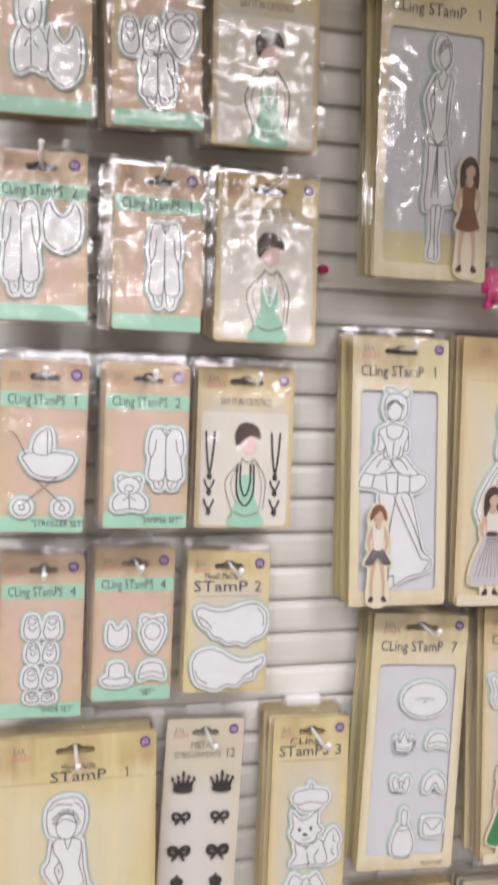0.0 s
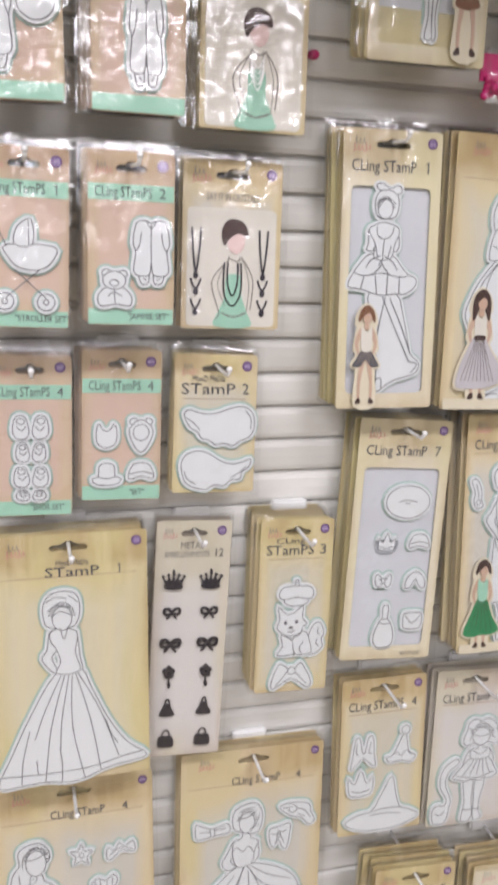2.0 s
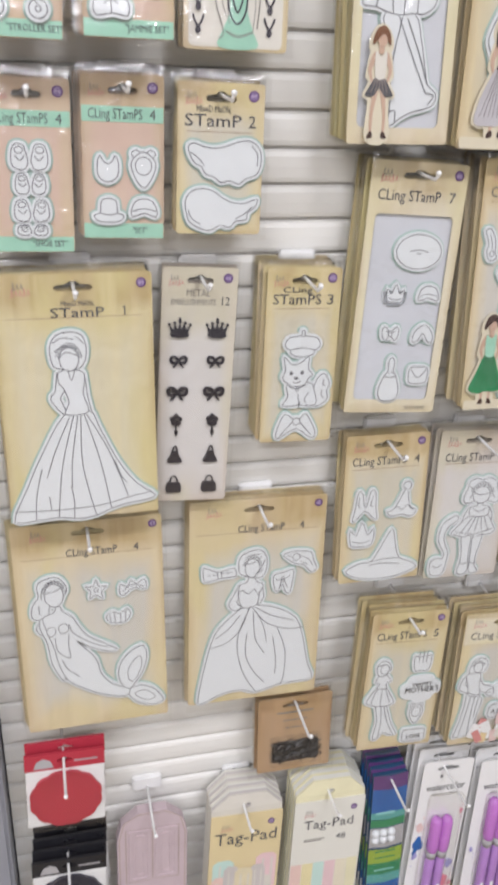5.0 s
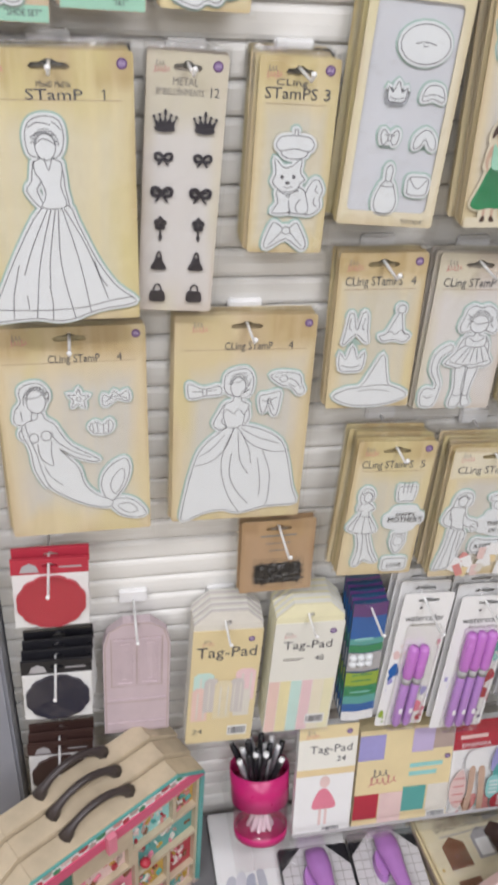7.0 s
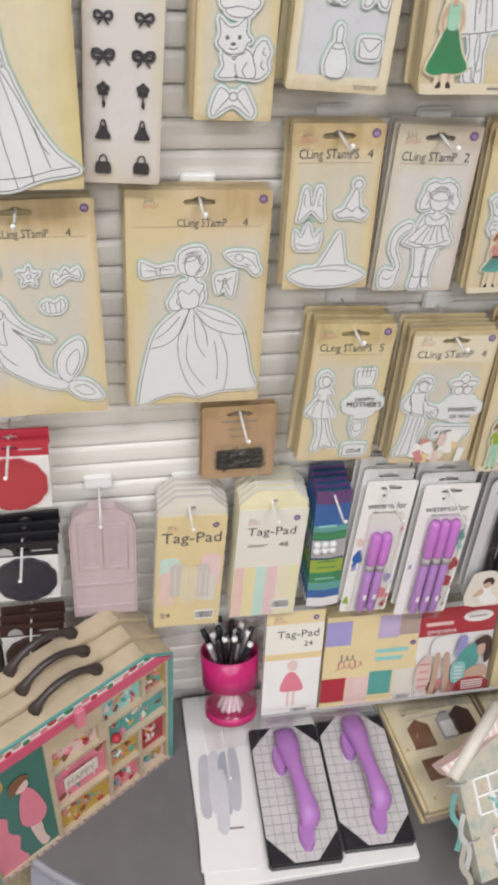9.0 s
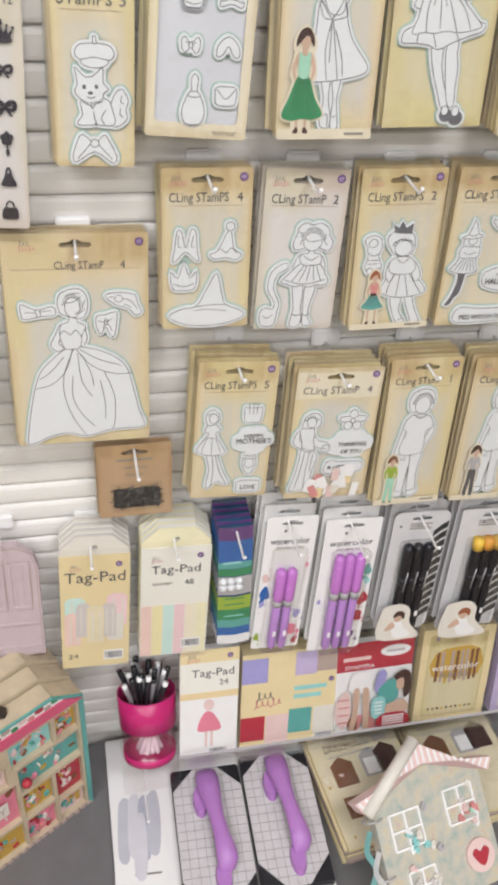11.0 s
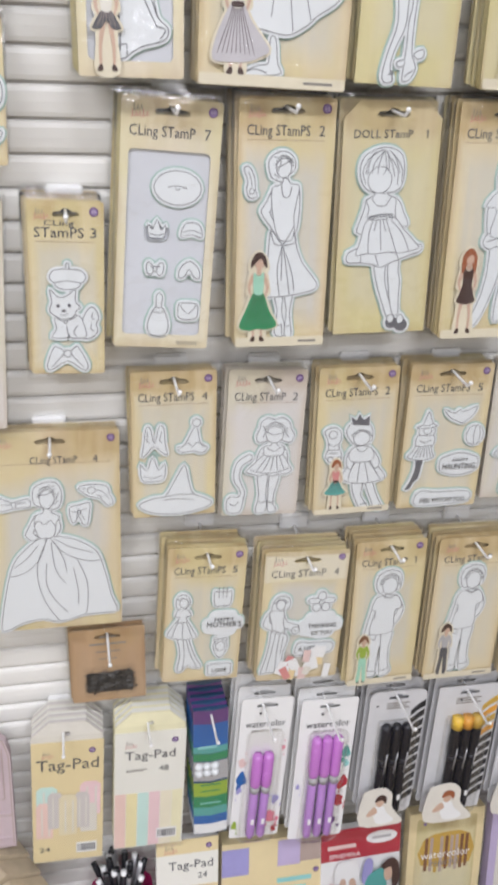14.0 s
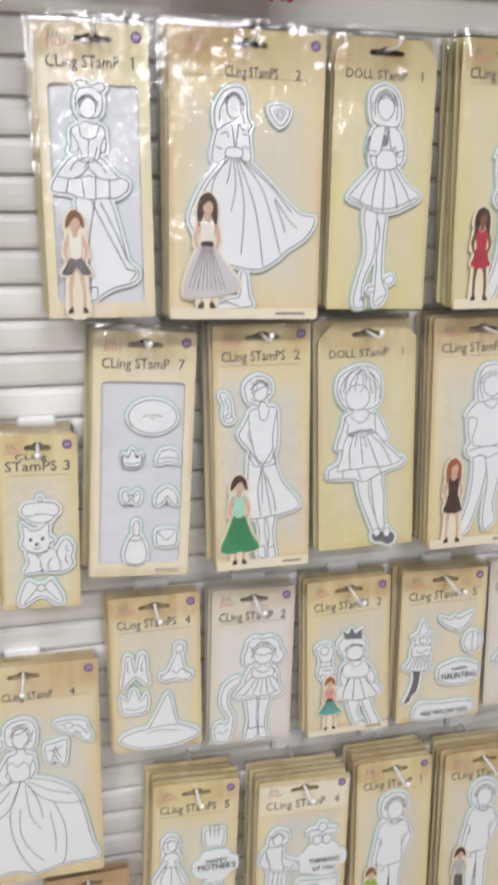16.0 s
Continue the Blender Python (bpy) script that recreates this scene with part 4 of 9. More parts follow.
SHAPES["mermaid"] += [("l", [(0.165, 0.332), (0.175, 0.287), (0.236, 0.256)]), ("l", [(0.142, 0.361), (0.147, 0.403)]), ("l", [(0.234, 0.521), (0.247, 0.59), (0.326, 0.629), (0.32, 0.57), (0.329, 0.511)])]
SHAPES["mermaid"] += [("l", [(0.334, 0.464), (0.363, 0.511), (0.48, 0.568), (0.593, 0.599)]), ("l", [(0.268, 0.635), (0.305, 0.686), (0.38, 0.73)]), ("l", [(0.206, 0.259), (0.266, 0.253), (0.31, 0.273)])]
SHAPES["starfish"] = []
SHAPES["starfish"] += [("p", [(0.46, 0.296), (0.512, 0.298), (0.535, 0.269), (0.553, 0.301), (0.606, 0.303), (0.568, 0.326), (0.575, 0.36), (0.53, 0.34), (0.484, 0.357), (0.497, 0.322)]), ("o", (0.534, 0.318, 0.015, 0.01))]
SHAPES["tiara"] = []
SHAPES["tiara"] += [("p", [(0.692, 0.344), (0.7, 0.304), (0.745, 0.318), (0.775, 0.289), (0.809, 0.308), (0.865, 0.289), (0.872, 0.336), (0.79, 0.324), (0.718, 0.357)]), ("l", [(0.711, 0.338), (0.782, 0.311), (0.861, 0.325)])]
SHAPES["clam"] = []
SHAPES["clam"] += [("p", [(0.592, 0.45), (0.638, 0.43), (0.683, 0.444), (0.736, 0.423), (0.758, 0.451), (0.724, 0.482), (0.659, 0.487), (0.61, 0.477)]), ("l", [(0.645, 0.436), (0.652, 0.481)]), ("l", [(0.69, 0.445), (0.69, 0.484)])]
SHAPES["clam"] += [("l", [(0.615, 0.444), (0.622, 0.476)]), ("l", [(0.728, 0.433), (0.72, 0.479)])]
SHAPES["tiers"] = []
SHAPES["tiers"] += [("p", [(0.307, 0.573), (0.584, 0.578), (0.661, 0.651), (0.724, 0.749), (0.759, 0.799), (0.851, 0.831), (0.829, 0.866), (0.729, 0.882), (0.619, 0.892), (0.507, 0.914), (0.421, 0.937), (0.337, 0.922), (0.387, 0.835), (0.363, 0.736), (0.318, 0.649)]), ("p", [(0.151, 0.499), (0.294, 0.511), (0.416, 0.502), (0.555, 0.512), (0.686, 0.507), (0.779, 0.52), (0.768, 0.551), (0.674, 0.576), (0.569, 0.576), (0.436, 0.583), (0.307, 0.573), (0.22, 0.561), (0.081, 0.552)]), ("p", [(0.413, 0.438), (0.289, 0.436), (0.187, 0.475), (0.145, 0.503), (0.294, 0.511), (0.416, 0.475)])]
SHAPES["tiers"] += [("p", [(0.423, 0.438), (0.547, 0.444), (0.624, 0.478), (0.691, 0.511), (0.534, 0.512), (0.431, 0.475)]), ("p", [(0.277, 0.347), (0.277, 0.397), (0.256, 0.42), (0.323, 0.422), (0.357, 0.382)]), ("p", [(0.566, 0.343), (0.592, 0.398), (0.566, 0.423), (0.511, 0.414), (0.53, 0.369)])]
SHAPES["tiers"] += [("p", [(0.276, 0.35), (0.358, 0.329), (0.406, 0.322), (0.467, 0.324), (0.562, 0.336), (0.588, 0.36), (0.545, 0.397), (0.504, 0.45), (0.338, 0.45), (0.343, 0.399)]), ("p", [(0.378, 0.21), (0.341, 0.191), (0.403, 0.186), (0.481, 0.202), (0.564, 0.191), (0.601, 0.21), (0.538, 0.223)]), ("p", [(0.337, 0.283), (0.336, 0.238), (0.382, 0.212), (0.484, 0.21), (0.561, 0.231), (0.569, 0.274), (0.521, 0.306), (0.388, 0.307)])]
SHAPES["tiers"] += [("o", (0.436, 0.275, 0.076, 0.035)), ("l", [(0.348, 0.253), (0.433, 0.238), (0.542, 0.255)]), ("l", [(0.364, 0.275), (0.4, 0.251), (0.464, 0.235)])]
SHAPES["tiers"] += [("l", [(0.357, 0.335), (0.365, 0.367), (0.43, 0.38), (0.504, 0.368), (0.531, 0.337)]), ("l", [(0.434, 0.384), (0.423, 0.442)]), ("l", [(0.348, 0.403), (0.37, 0.444)])]
SHAPES["tiers"] += [("l", [(0.508, 0.404), (0.479, 0.447)]), ("l", [(0.242, 0.51), (0.21, 0.56)]), ("l", [(0.356, 0.513), (0.374, 0.577)])]
SHAPES["tiers"] += [("l", [(0.482, 0.51), (0.478, 0.582)]), ("l", [(0.607, 0.51), (0.606, 0.577)]), ("l", [(0.402, 0.441), (0.305, 0.456), (0.258, 0.484)])]
SHAPES["tiers"] += [("l", [(0.443, 0.442), (0.533, 0.464), (0.58, 0.491)]), ("l", [(0.432, 0.446), (0.384, 0.477)]), ("l", [(0.435, 0.587), (0.582, 0.705), (0.743, 0.827)])]
SHAPES["tiers"] += [("l", [(0.467, 0.588), (0.395, 0.738), (0.399, 0.855), (0.394, 0.91)]), ("l", [(0.518, 0.593), (0.657, 0.704), (0.749, 0.796)]), ("l", [(0.743, 0.827), (0.828, 0.836), (0.769, 0.868)])]
SHAPES["tiers"] += [("l", [(0.364, 0.897), (0.452, 0.888), (0.456, 0.924)])]
SHAPES["swing"] = []
SHAPES["swing"] += [("p", [(0.465, 0.831), (0.503, 0.837), (0.521, 0.914), (0.549, 0.946), (0.468, 0.957), (0.288, 0.957), (0.389, 0.925), (0.459, 0.914)]), ("p", [(0.363, 0.427), (0.456, 0.427), (0.529, 0.452), (0.64, 0.507), (0.754, 0.573), (0.868, 0.621), (0.947, 0.627), (0.939, 0.664), (0.876, 0.709), (0.766, 0.749), (0.711, 0.779), (0.598, 0.816), (0.503, 0.816), (0.388, 0.804), (0.273, 0.812), (0.216, 0.8), (0.162, 0.699), (0.126, 0.64), (0.184, 0.554), (0.258, 0.489)]), ("p", [(0.313, 0.327), (0.365, 0.313), (0.39, 0.299), (0.432, 0.299), (0.454, 0.313), (0.496, 0.327), (0.508, 0.38), (0.517, 0.436), (0.46, 0.436), (0.452, 0.398), (0.362, 0.401), (0.348, 0.439), (0.273, 0.445), (0.277, 0.389)])]
SHAPES["swing"] += [("p", [(0.362, 0.398), (0.455, 0.398), (0.456, 0.428), (0.363, 0.428)]), ("p", [(0.295, 0.338), (0.281, 0.275), (0.32, 0.224), (0.382, 0.197), (0.451, 0.197), (0.483, 0.232), (0.492, 0.292), (0.521, 0.32), (0.472, 0.338), (0.422, 0.31), (0.348, 0.32)]), ("o", (0.403, 0.261, 0.046, 0.038))]
SHAPES["swing"] += [("l", [(0.313, 0.31), (0.32, 0.266), (0.361, 0.224)]), ("l", [(0.471, 0.313), (0.46, 0.275), (0.473, 0.241)]), ("l", [(0.354, 0.234), (0.403, 0.214), (0.452, 0.231)])]
SHAPES["swing"] += [("l", [(0.39, 0.31), (0.412, 0.394)]), ("l", [(0.436, 0.31), (0.42, 0.394)]), ("l", [(0.32, 0.352), (0.362, 0.345), (0.369, 0.362)])]
SHAPES["swing"] += [("l", [(0.461, 0.348), (0.497, 0.352)]), ("l", [(0.291, 0.394), (0.334, 0.405)]), ("l", [(0.462, 0.391), (0.505, 0.401)])]
SHAPES["swing"] += [("l", [(0.377, 0.434), (0.283, 0.507), (0.256, 0.606)]), ("l", [(0.391, 0.434), (0.378, 0.489), (0.363, 0.519)]), ("l", [(0.406, 0.434), (0.422, 0.526), (0.393, 0.615)])]
SHAPES["swing"] += [("l", [(0.42, 0.434), (0.478, 0.583), (0.463, 0.763)]), ("l", [(0.435, 0.434), (0.552, 0.602), (0.609, 0.804)]), ("l", [(0.449, 0.434), (0.605, 0.545), (0.725, 0.763)])]
SHAPES["swing"] += [("l", [(0.474, 0.443), (0.64, 0.517), (0.793, 0.613)]), ("l", [(0.679, 0.564), (0.777, 0.64), (0.831, 0.666)]), ("l", [(0.68, 0.573), (0.728, 0.64), (0.754, 0.685)])]
SHAPES["swing"] += [("l", [(0.363, 0.438), (0.247, 0.519), (0.194, 0.583)]), ("l", [(0.288, 0.955), (0.37, 0.938), (0.452, 0.95)])]
SHAPES["pendant"] = []
SHAPES["pendant"] += [("p", [(0.63, 0.254), (0.696, 0.246), (0.763, 0.258), (0.751, 0.292), (0.707, 0.315), (0.657, 0.292)]), ("p", [(0.662, 0.263), (0.735, 0.263), (0.706, 0.296)]), ("p", [(0.683, 0.27), (0.718, 0.27), (0.702, 0.285)])]
SHAPES["mini"] = []
SHAPES["mini"] += [("p", [(0.329, 0.627), (0.456, 0.627), (0.453, 0.711), (0.444, 0.795), (0.357, 0.879), (0.333, 0.942), (0.373, 0.985), (0.291, 0.995), (0.258, 0.963), (0.301, 0.878), (0.368, 0.773)]), ("p", [(0.456, 0.627), (0.549, 0.619), (0.539, 0.69), (0.53, 0.774), (0.537, 0.88), (0.591, 0.935), (0.541, 0.978), (0.475, 0.986), (0.464, 0.954), (0.477, 0.858), (0.474, 0.774), (0.498, 0.711)]), ("p", [(0.56, 0.884), (0.647, 0.867), (0.662, 0.891), (0.597, 0.903)])]
SHAPES["mini"] += [("p", [(0.396, 0.917), (0.474, 0.909), (0.466, 0.93), (0.41, 0.934)]), ("p", [(0.424, 0.463), (0.622, 0.459), (0.731, 0.514), (0.879, 0.56), (0.839, 0.587), (0.758, 0.603), (0.65, 0.624), (0.512, 0.632), (0.4, 0.623), (0.286, 0.602), (0.167, 0.582), (0.222, 0.545), (0.325, 0.5)]), ("p", [(0.36, 0.41), (0.411, 0.416), (0.44, 0.461), (0.384, 0.457)])]
SHAPES["mini"] += [("p", [(0.668, 0.404), (0.62, 0.416), (0.643, 0.455), (0.699, 0.426)]), ("p", [(0.447, 0.406), (0.59, 0.402), (0.623, 0.463), (0.435, 0.465)]), ("p", [(0.38, 0.331), (0.432, 0.313), (0.485, 0.303), (0.551, 0.303), (0.608, 0.317), (0.662, 0.341), (0.701, 0.404), (0.643, 0.42), (0.604, 0.385), (0.567, 0.394), (0.532, 0.321), (0.499, 0.321), (0.467, 0.394), (0.438, 0.418), (0.344, 0.412)])]
SHAPES["mini"] += [("p", [(0.362, 0.285), (0.345, 0.211), (0.41, 0.175), (0.517, 0.169), (0.609, 0.196), (0.653, 0.26), (0.634, 0.304), (0.57, 0.315), (0.421, 0.309)]), ("o", (0.498, 0.246, 0.082, 0.045)), ("l", [(0.394, 0.281), (0.39, 0.221), (0.444, 0.189)])]
SHAPES["mini"] += [("l", [(0.604, 0.292), (0.612, 0.24), (0.566, 0.2)]), ("l", [(0.418, 0.225), (0.502, 0.208), (0.571, 0.228)]), ("l", [(0.369, 0.261), (0.364, 0.229)])]
SHAPES["mini"] += [("l", [(0.523, 0.329), (0.53, 0.373)]), ("l", [(0.353, 0.4), (0.426, 0.408)]), ("l", [(0.624, 0.41), (0.688, 0.395)])]
SHAPES["mini"] += [("l", [(0.469, 0.467), (0.415, 0.545), (0.399, 0.619)]), ("l", [(0.513, 0.467), (0.516, 0.555), (0.512, 0.628)]), ("l", [(0.557, 0.467), (0.626, 0.545), (0.661, 0.62)])]
SHAPES["mini"] += [("l", [(0.601, 0.467), (0.718, 0.535), (0.79, 0.593)]), ("l", [(0.446, 0.467), (0.331, 0.535), (0.268, 0.594)]), ("l", [(0.188, 0.573), (0.37, 0.607), (0.538, 0.617), (0.729, 0.593), (0.853, 0.568)])]
SHAPES["mini"] += [("l", [(0.314, 0.968), (0.357, 0.951), (0.361, 0.981)]), ("l", [(0.483, 0.969), (0.537, 0.952), (0.57, 0.944)])]
SHAPES["slim"] = []
SHAPES["slim"] += [("p", [(0.423, 0.779), (0.509, 0.779), (0.508, 0.846), (0.546, 0.913), (0.529, 0.955), (0.447, 0.95), (0.434, 0.912), (0.459, 0.846)]), ("p", [(0.533, 0.779), (0.619, 0.775), (0.595, 0.846), (0.614, 0.913), (0.622, 0.956), (0.553, 0.955), (0.546, 0.913), (0.558, 0.846)]), ("p", [(0.362, 0.509), (0.481, 0.565), (0.594, 0.517), (0.644, 0.582), (0.718, 0.647), (0.875, 0.724), (0.85, 0.755), (0.711, 0.771), (0.558, 0.781), (0.375, 0.786), (0.318, 0.777), (0.33, 0.669), (0.339, 0.582)])]
SHAPES["slim"] += [("p", [(0.369, 0.347), (0.294, 0.4), (0.246, 0.437), (0.354, 0.496), (0.407, 0.524), (0.427, 0.5), (0.337, 0.436), (0.409, 0.4)]), ("p", [(0.632, 0.335), (0.651, 0.399), (0.639, 0.495), (0.596, 0.523), (0.582, 0.485), (0.586, 0.409)]), ("p", [(0.356, 0.342), (0.45, 0.329), (0.458, 0.306), (0.518, 0.306), (0.546, 0.324), (0.638, 0.332), (0.619, 0.388), (0.594, 0.452), (0.605, 0.506), (0.576, 0.549), (0.466, 0.55), (0.412, 0.517), (0.378, 0.464), (0.356, 0.41)])]
SHAPES["slim"] += [("p", [(0.328, 0.288), (0.308, 0.242), (0.38, 0.208), (0.48, 0.201), (0.569, 0.223), (0.588, 0.261), (0.539, 0.286), (0.467, 0.291), (0.46, 0.319), (0.362, 0.306)]), ("o", (0.468, 0.264, 0.078, 0.038)), ("l", [(0.378, 0.266), (0.46, 0.253), (0.558, 0.229)])]
SHAPES["slim"] += [("l", [(0.358, 0.22), (0.433, 0.237), (0.405, 0.279)]), ("l", [(0.429, 0.216), (0.503, 0.223), (0.567, 0.244)]), ("l", [(0.37, 0.287), (0.421, 0.304)])]
SHAPES["slim"] += [("l", [(0.451, 0.333), (0.47, 0.372), (0.531, 0.376), (0.56, 0.335)]), ("l", [(0.349, 0.507), (0.395, 0.561), (0.482, 0.569)]), ("l", [(0.482, 0.569), (0.538, 0.539), (0.596, 0.495)])]
SHAPES["slim"] += [("l", [(0.599, 0.508), (0.626, 0.556), (0.495, 0.571)]), ("l", [(0.483, 0.571), (0.439, 0.669), (0.471, 0.777)]), ("l", [(0.495, 0.571), (0.537, 0.669), (0.582, 0.777)])]
SHAPES["slim"] += [("l", [(0.483, 0.573), (0.484, 0.647), (0.485, 0.717)]), ("l", [(0.525, 0.604), (0.603, 0.691), (0.629, 0.762)]), ("l", [(0.459, 0.912), (0.507, 0.904), (0.515, 0.948)])]
SHAPES["slim"] += [("l", [(0.559, 0.917), (0.601, 0.908)])]
SHAPES["comb"] = []
SHAPES["comb"] += [("p", [(0.056, 0.268), (0.115, 0.262), (0.17, 0.305), (0.177, 0.348), (0.199, 0.373), (0.123, 0.382), (0.087, 0.348), (0.1, 0.316)]), ("o", (0.143, 0.356, 0.024, 0.011)), ("l", [(0.106, 0.281), (0.136, 0.316), (0.14, 0.339)])]
SHAPES["party"] = []
SHAPES["party"] += [("p", [(0.388, 0.677), (0.501, 0.68), (0.509, 0.749), (0.558, 0.829), (0.631, 0.909), (0.561, 0.921), (0.506, 0.864), (0.429, 0.773)]), ("p", [(0.536, 0.675), (0.643, 0.66), (0.647, 0.713), (0.673, 0.758), (0.673, 0.839), (0.681, 0.908), (0.62, 0.911), (0.567, 0.817)]), ("f", oval(*(0.619, 0.951, 0.068, 0.027), 12))]
SHAPES["party"] += [("f", oval(*(0.722, 0.963, 0.074, 0.03), 12)), ("o", (0.601, 0.932, 0.037, 0.019)), ("o", (0.708, 0.935, 0.037, 0.021))]
SHAPES["party"] += [("p", [(0.181, 0.61), (0.091, 0.667), (0.218, 0.672), (0.344, 0.678), (0.455, 0.695), (0.561, 0.675), (0.65, 0.66), (0.768, 0.642), (0.874, 0.625), (0.814, 0.592)]), ("p", [(0.261, 0.399), (0.243, 0.442), (0.198, 0.5), (0.178, 0.539), (0.261, 0.543), (0.294, 0.488), (0.303, 0.435)]), ("p", [(0.563, 0.391), (0.619, 0.416), (0.664, 0.461), (0.715, 0.508), (0.637, 0.516), (0.575, 0.473), (0.549, 0.428)])]
SHAPES["party"] += [("p", [(0.292, 0.481), (0.55, 0.473), (0.672, 0.529), (0.814, 0.589), (0.845, 0.612), (0.745, 0.627), (0.611, 0.633), (0.516, 0.627), (0.394, 0.636), (0.3, 0.632), (0.183, 0.638), (0.222, 0.58)]), ("p", [(0.263, 0.403), (0.338, 0.384), (0.345, 0.366), (0.468, 0.365), (0.486, 0.383), (0.564, 0.396), (0.565, 0.439), (0.552, 0.478), (0.293, 0.485), (0.293, 0.442)]), ("p", [(0.226, 0.344), (0.177, 0.283), (0.21, 0.226), (0.307, 0.198), (0.402, 0.186), (0.508, 0.19), (0.603, 0.218), (0.633, 0.279), (0.615, 0.341), (0.531, 0.369), (0.334, 0.371)])]
SHAPES["party"] += [("o", (0.386, 0.318, 0.123, 0.056)), ("l", [(0.404, 0.193), (0.29, 0.225), (0.256, 0.298)]), ("l", [(0.418, 0.197), (0.371, 0.247), (0.36, 0.293)])]
SHAPES["party"] += [("l", [(0.43, 0.197), (0.494, 0.246), (0.537, 0.305)]), ("l", [(0.418, 0.197), (0.446, 0.269), (0.411, 0.297)]), ("l", [(0.242, 0.333), (0.208, 0.283), (0.265, 0.225)])]
SHAPES["party"] += [("l", [(0.612, 0.329), (0.605, 0.268), (0.508, 0.21)]), ("l", [(0.566, 0.341), (0.566, 0.28), (0.489, 0.228)]), ("l", [(0.418, 0.197), (0.322, 0.248), (0.303, 0.289)])]
SHAPES["party"] += [("l", [(0.444, 0.201), (0.47, 0.247), (0.468, 0.283)]), ("l", [(0.333, 0.202), (0.268, 0.234), (0.236, 0.294)]), ("l", [(0.467, 0.197), (0.539, 0.232), (0.588, 0.291)])]
SHAPES["party"] += [("l", [(0.316, 0.394), (0.375, 0.425), (0.461, 0.424), (0.513, 0.392)]), ("l", [(0.291, 0.478), (0.412, 0.468), (0.548, 0.467)]), ("l", [(0.293, 0.485), (0.414, 0.475), (0.55, 0.473)])]
SHAPES["party"] += [("l", [(0.296, 0.474), (0.411, 0.463), (0.547, 0.462)]), ("l", [(0.344, 0.489), (0.306, 0.549), (0.311, 0.63)]), ("l", [(0.418, 0.489), (0.444, 0.617)])]
SHAPES["party"] += [("l", [(0.48, 0.488), (0.553, 0.565), (0.61, 0.631)]), ("l", [(0.53, 0.487), (0.658, 0.545), (0.743, 0.622)]), ("l", [(0.381, 0.489), (0.358, 0.535)])]
SHAPES["party"] += [("l", [(0.449, 0.488), (0.483, 0.538)]), ("l", [(0.24, 0.642), (0.236, 0.67)]), ("l", [(0.389, 0.64), (0.428, 0.686)])]
SHAPES["party"] += [("l", [(0.612, 0.638), (0.643, 0.66)])]
SHAPES["bride"] = []
SHAPES["bride"] += [("p", [(0.139, 0.584), (0.277, 0.609), (0.336, 0.649), (0.297, 0.754), (0.25, 0.899), (0.088, 0.924), (0.041, 0.918), (0.09, 0.801), (0.125, 0.676)]), ("p", [(0.092, 0.446), (0.044, 0.489), (0.032, 0.545), (0.139, 0.584), (0.175, 0.549), (0.102, 0.517)]), ("p", [(0.256, 0.454), (0.32, 0.524), (0.444, 0.549), (0.463, 0.591), (0.376, 0.593), (0.27, 0.555)])]
SHAPES["bride"] += [("p", [(0.092, 0.446), (0.157, 0.422), (0.196, 0.413), (0.268, 0.445), (0.266, 0.525), (0.291, 0.609), (0.155, 0.6), (0.131, 0.529)]), ("p", [(0.116, 0.424), (0.146, 0.346), (0.237, 0.317), (0.322, 0.341), (0.33, 0.4), (0.28, 0.427), (0.185, 0.43)]), ("o", (0.22, 0.386, 0.054, 0.039))]
SHAPES["bride"] += [("l", [(0.137, 0.571), (0.222, 0.598), (0.302, 0.596)]), ("l", [(0.183, 0.612), (0.151, 0.758), (0.105, 0.903)]), ("l", [(0.238, 0.614), (0.217, 0.756), (0.211, 0.904)])]
SHAPES["bride"] += [("l", [(0.28, 0.63), (0.26, 0.776)]), ("l", [(0.136, 0.372), (0.214, 0.344), (0.312, 0.367)]), ("o", (0.423, 0.592, 0.047, 0.029))]
SHAPES["bride"] += [("l", [(0.395, 0.585), (0.437, 0.6)])]
SHAPES["ribbed_gown"] = []
SHAPES["ribbed_gown"] += [("p", [(0.123, 0.595), (0.275, 0.618), (0.339, 0.701), (0.413, 0.805), (0.492, 0.879), (0.4, 0.884), (0.314, 0.864), (0.222, 0.911), (0.179, 0.893), (0.209, 0.779), (0.172, 0.677)]), ("p", [(0.156, 0.516), (0.265, 0.517), (0.37, 0.599), (0.402, 0.641), (0.293, 0.659), (0.183, 0.657), (0.074, 0.639), (0.031, 0.614), (0.093, 0.559)]), ("p", [(0.148, 0.437), (0.213, 0.417), (0.269, 0.433), (0.329, 0.474), (0.262, 0.489), (0.279, 0.525), (0.157, 0.524), (0.18, 0.488), (0.125, 0.48)])]
SHAPES["ribbed_gown"] += [("p", [(0.132, 0.409), (0.127, 0.358), (0.19, 0.322), (0.273, 0.338), (0.305, 0.386), (0.255, 0.425), (0.174, 0.433)]), ("o", (0.224, 0.385, 0.054, 0.036)), ("l", [(0.14, 0.362), (0.22, 0.346), (0.291, 0.378)])]
SHAPES["ribbed_gown"] += [("l", [(0.17, 0.52), (0.121, 0.575), (0.1, 0.631)]), ("l", [(0.224, 0.525), (0.223, 0.65)]), ("l", [(0.265, 0.525), (0.346, 0.636)])]
SHAPES["ribbed_gown"] += [("l", [(0.238, 0.658), (0.264, 0.781), (0.248, 0.895)]), ("l", [(0.279, 0.659), (0.348, 0.783), (0.442, 0.877)])]
SHAPES["ballet"] = []
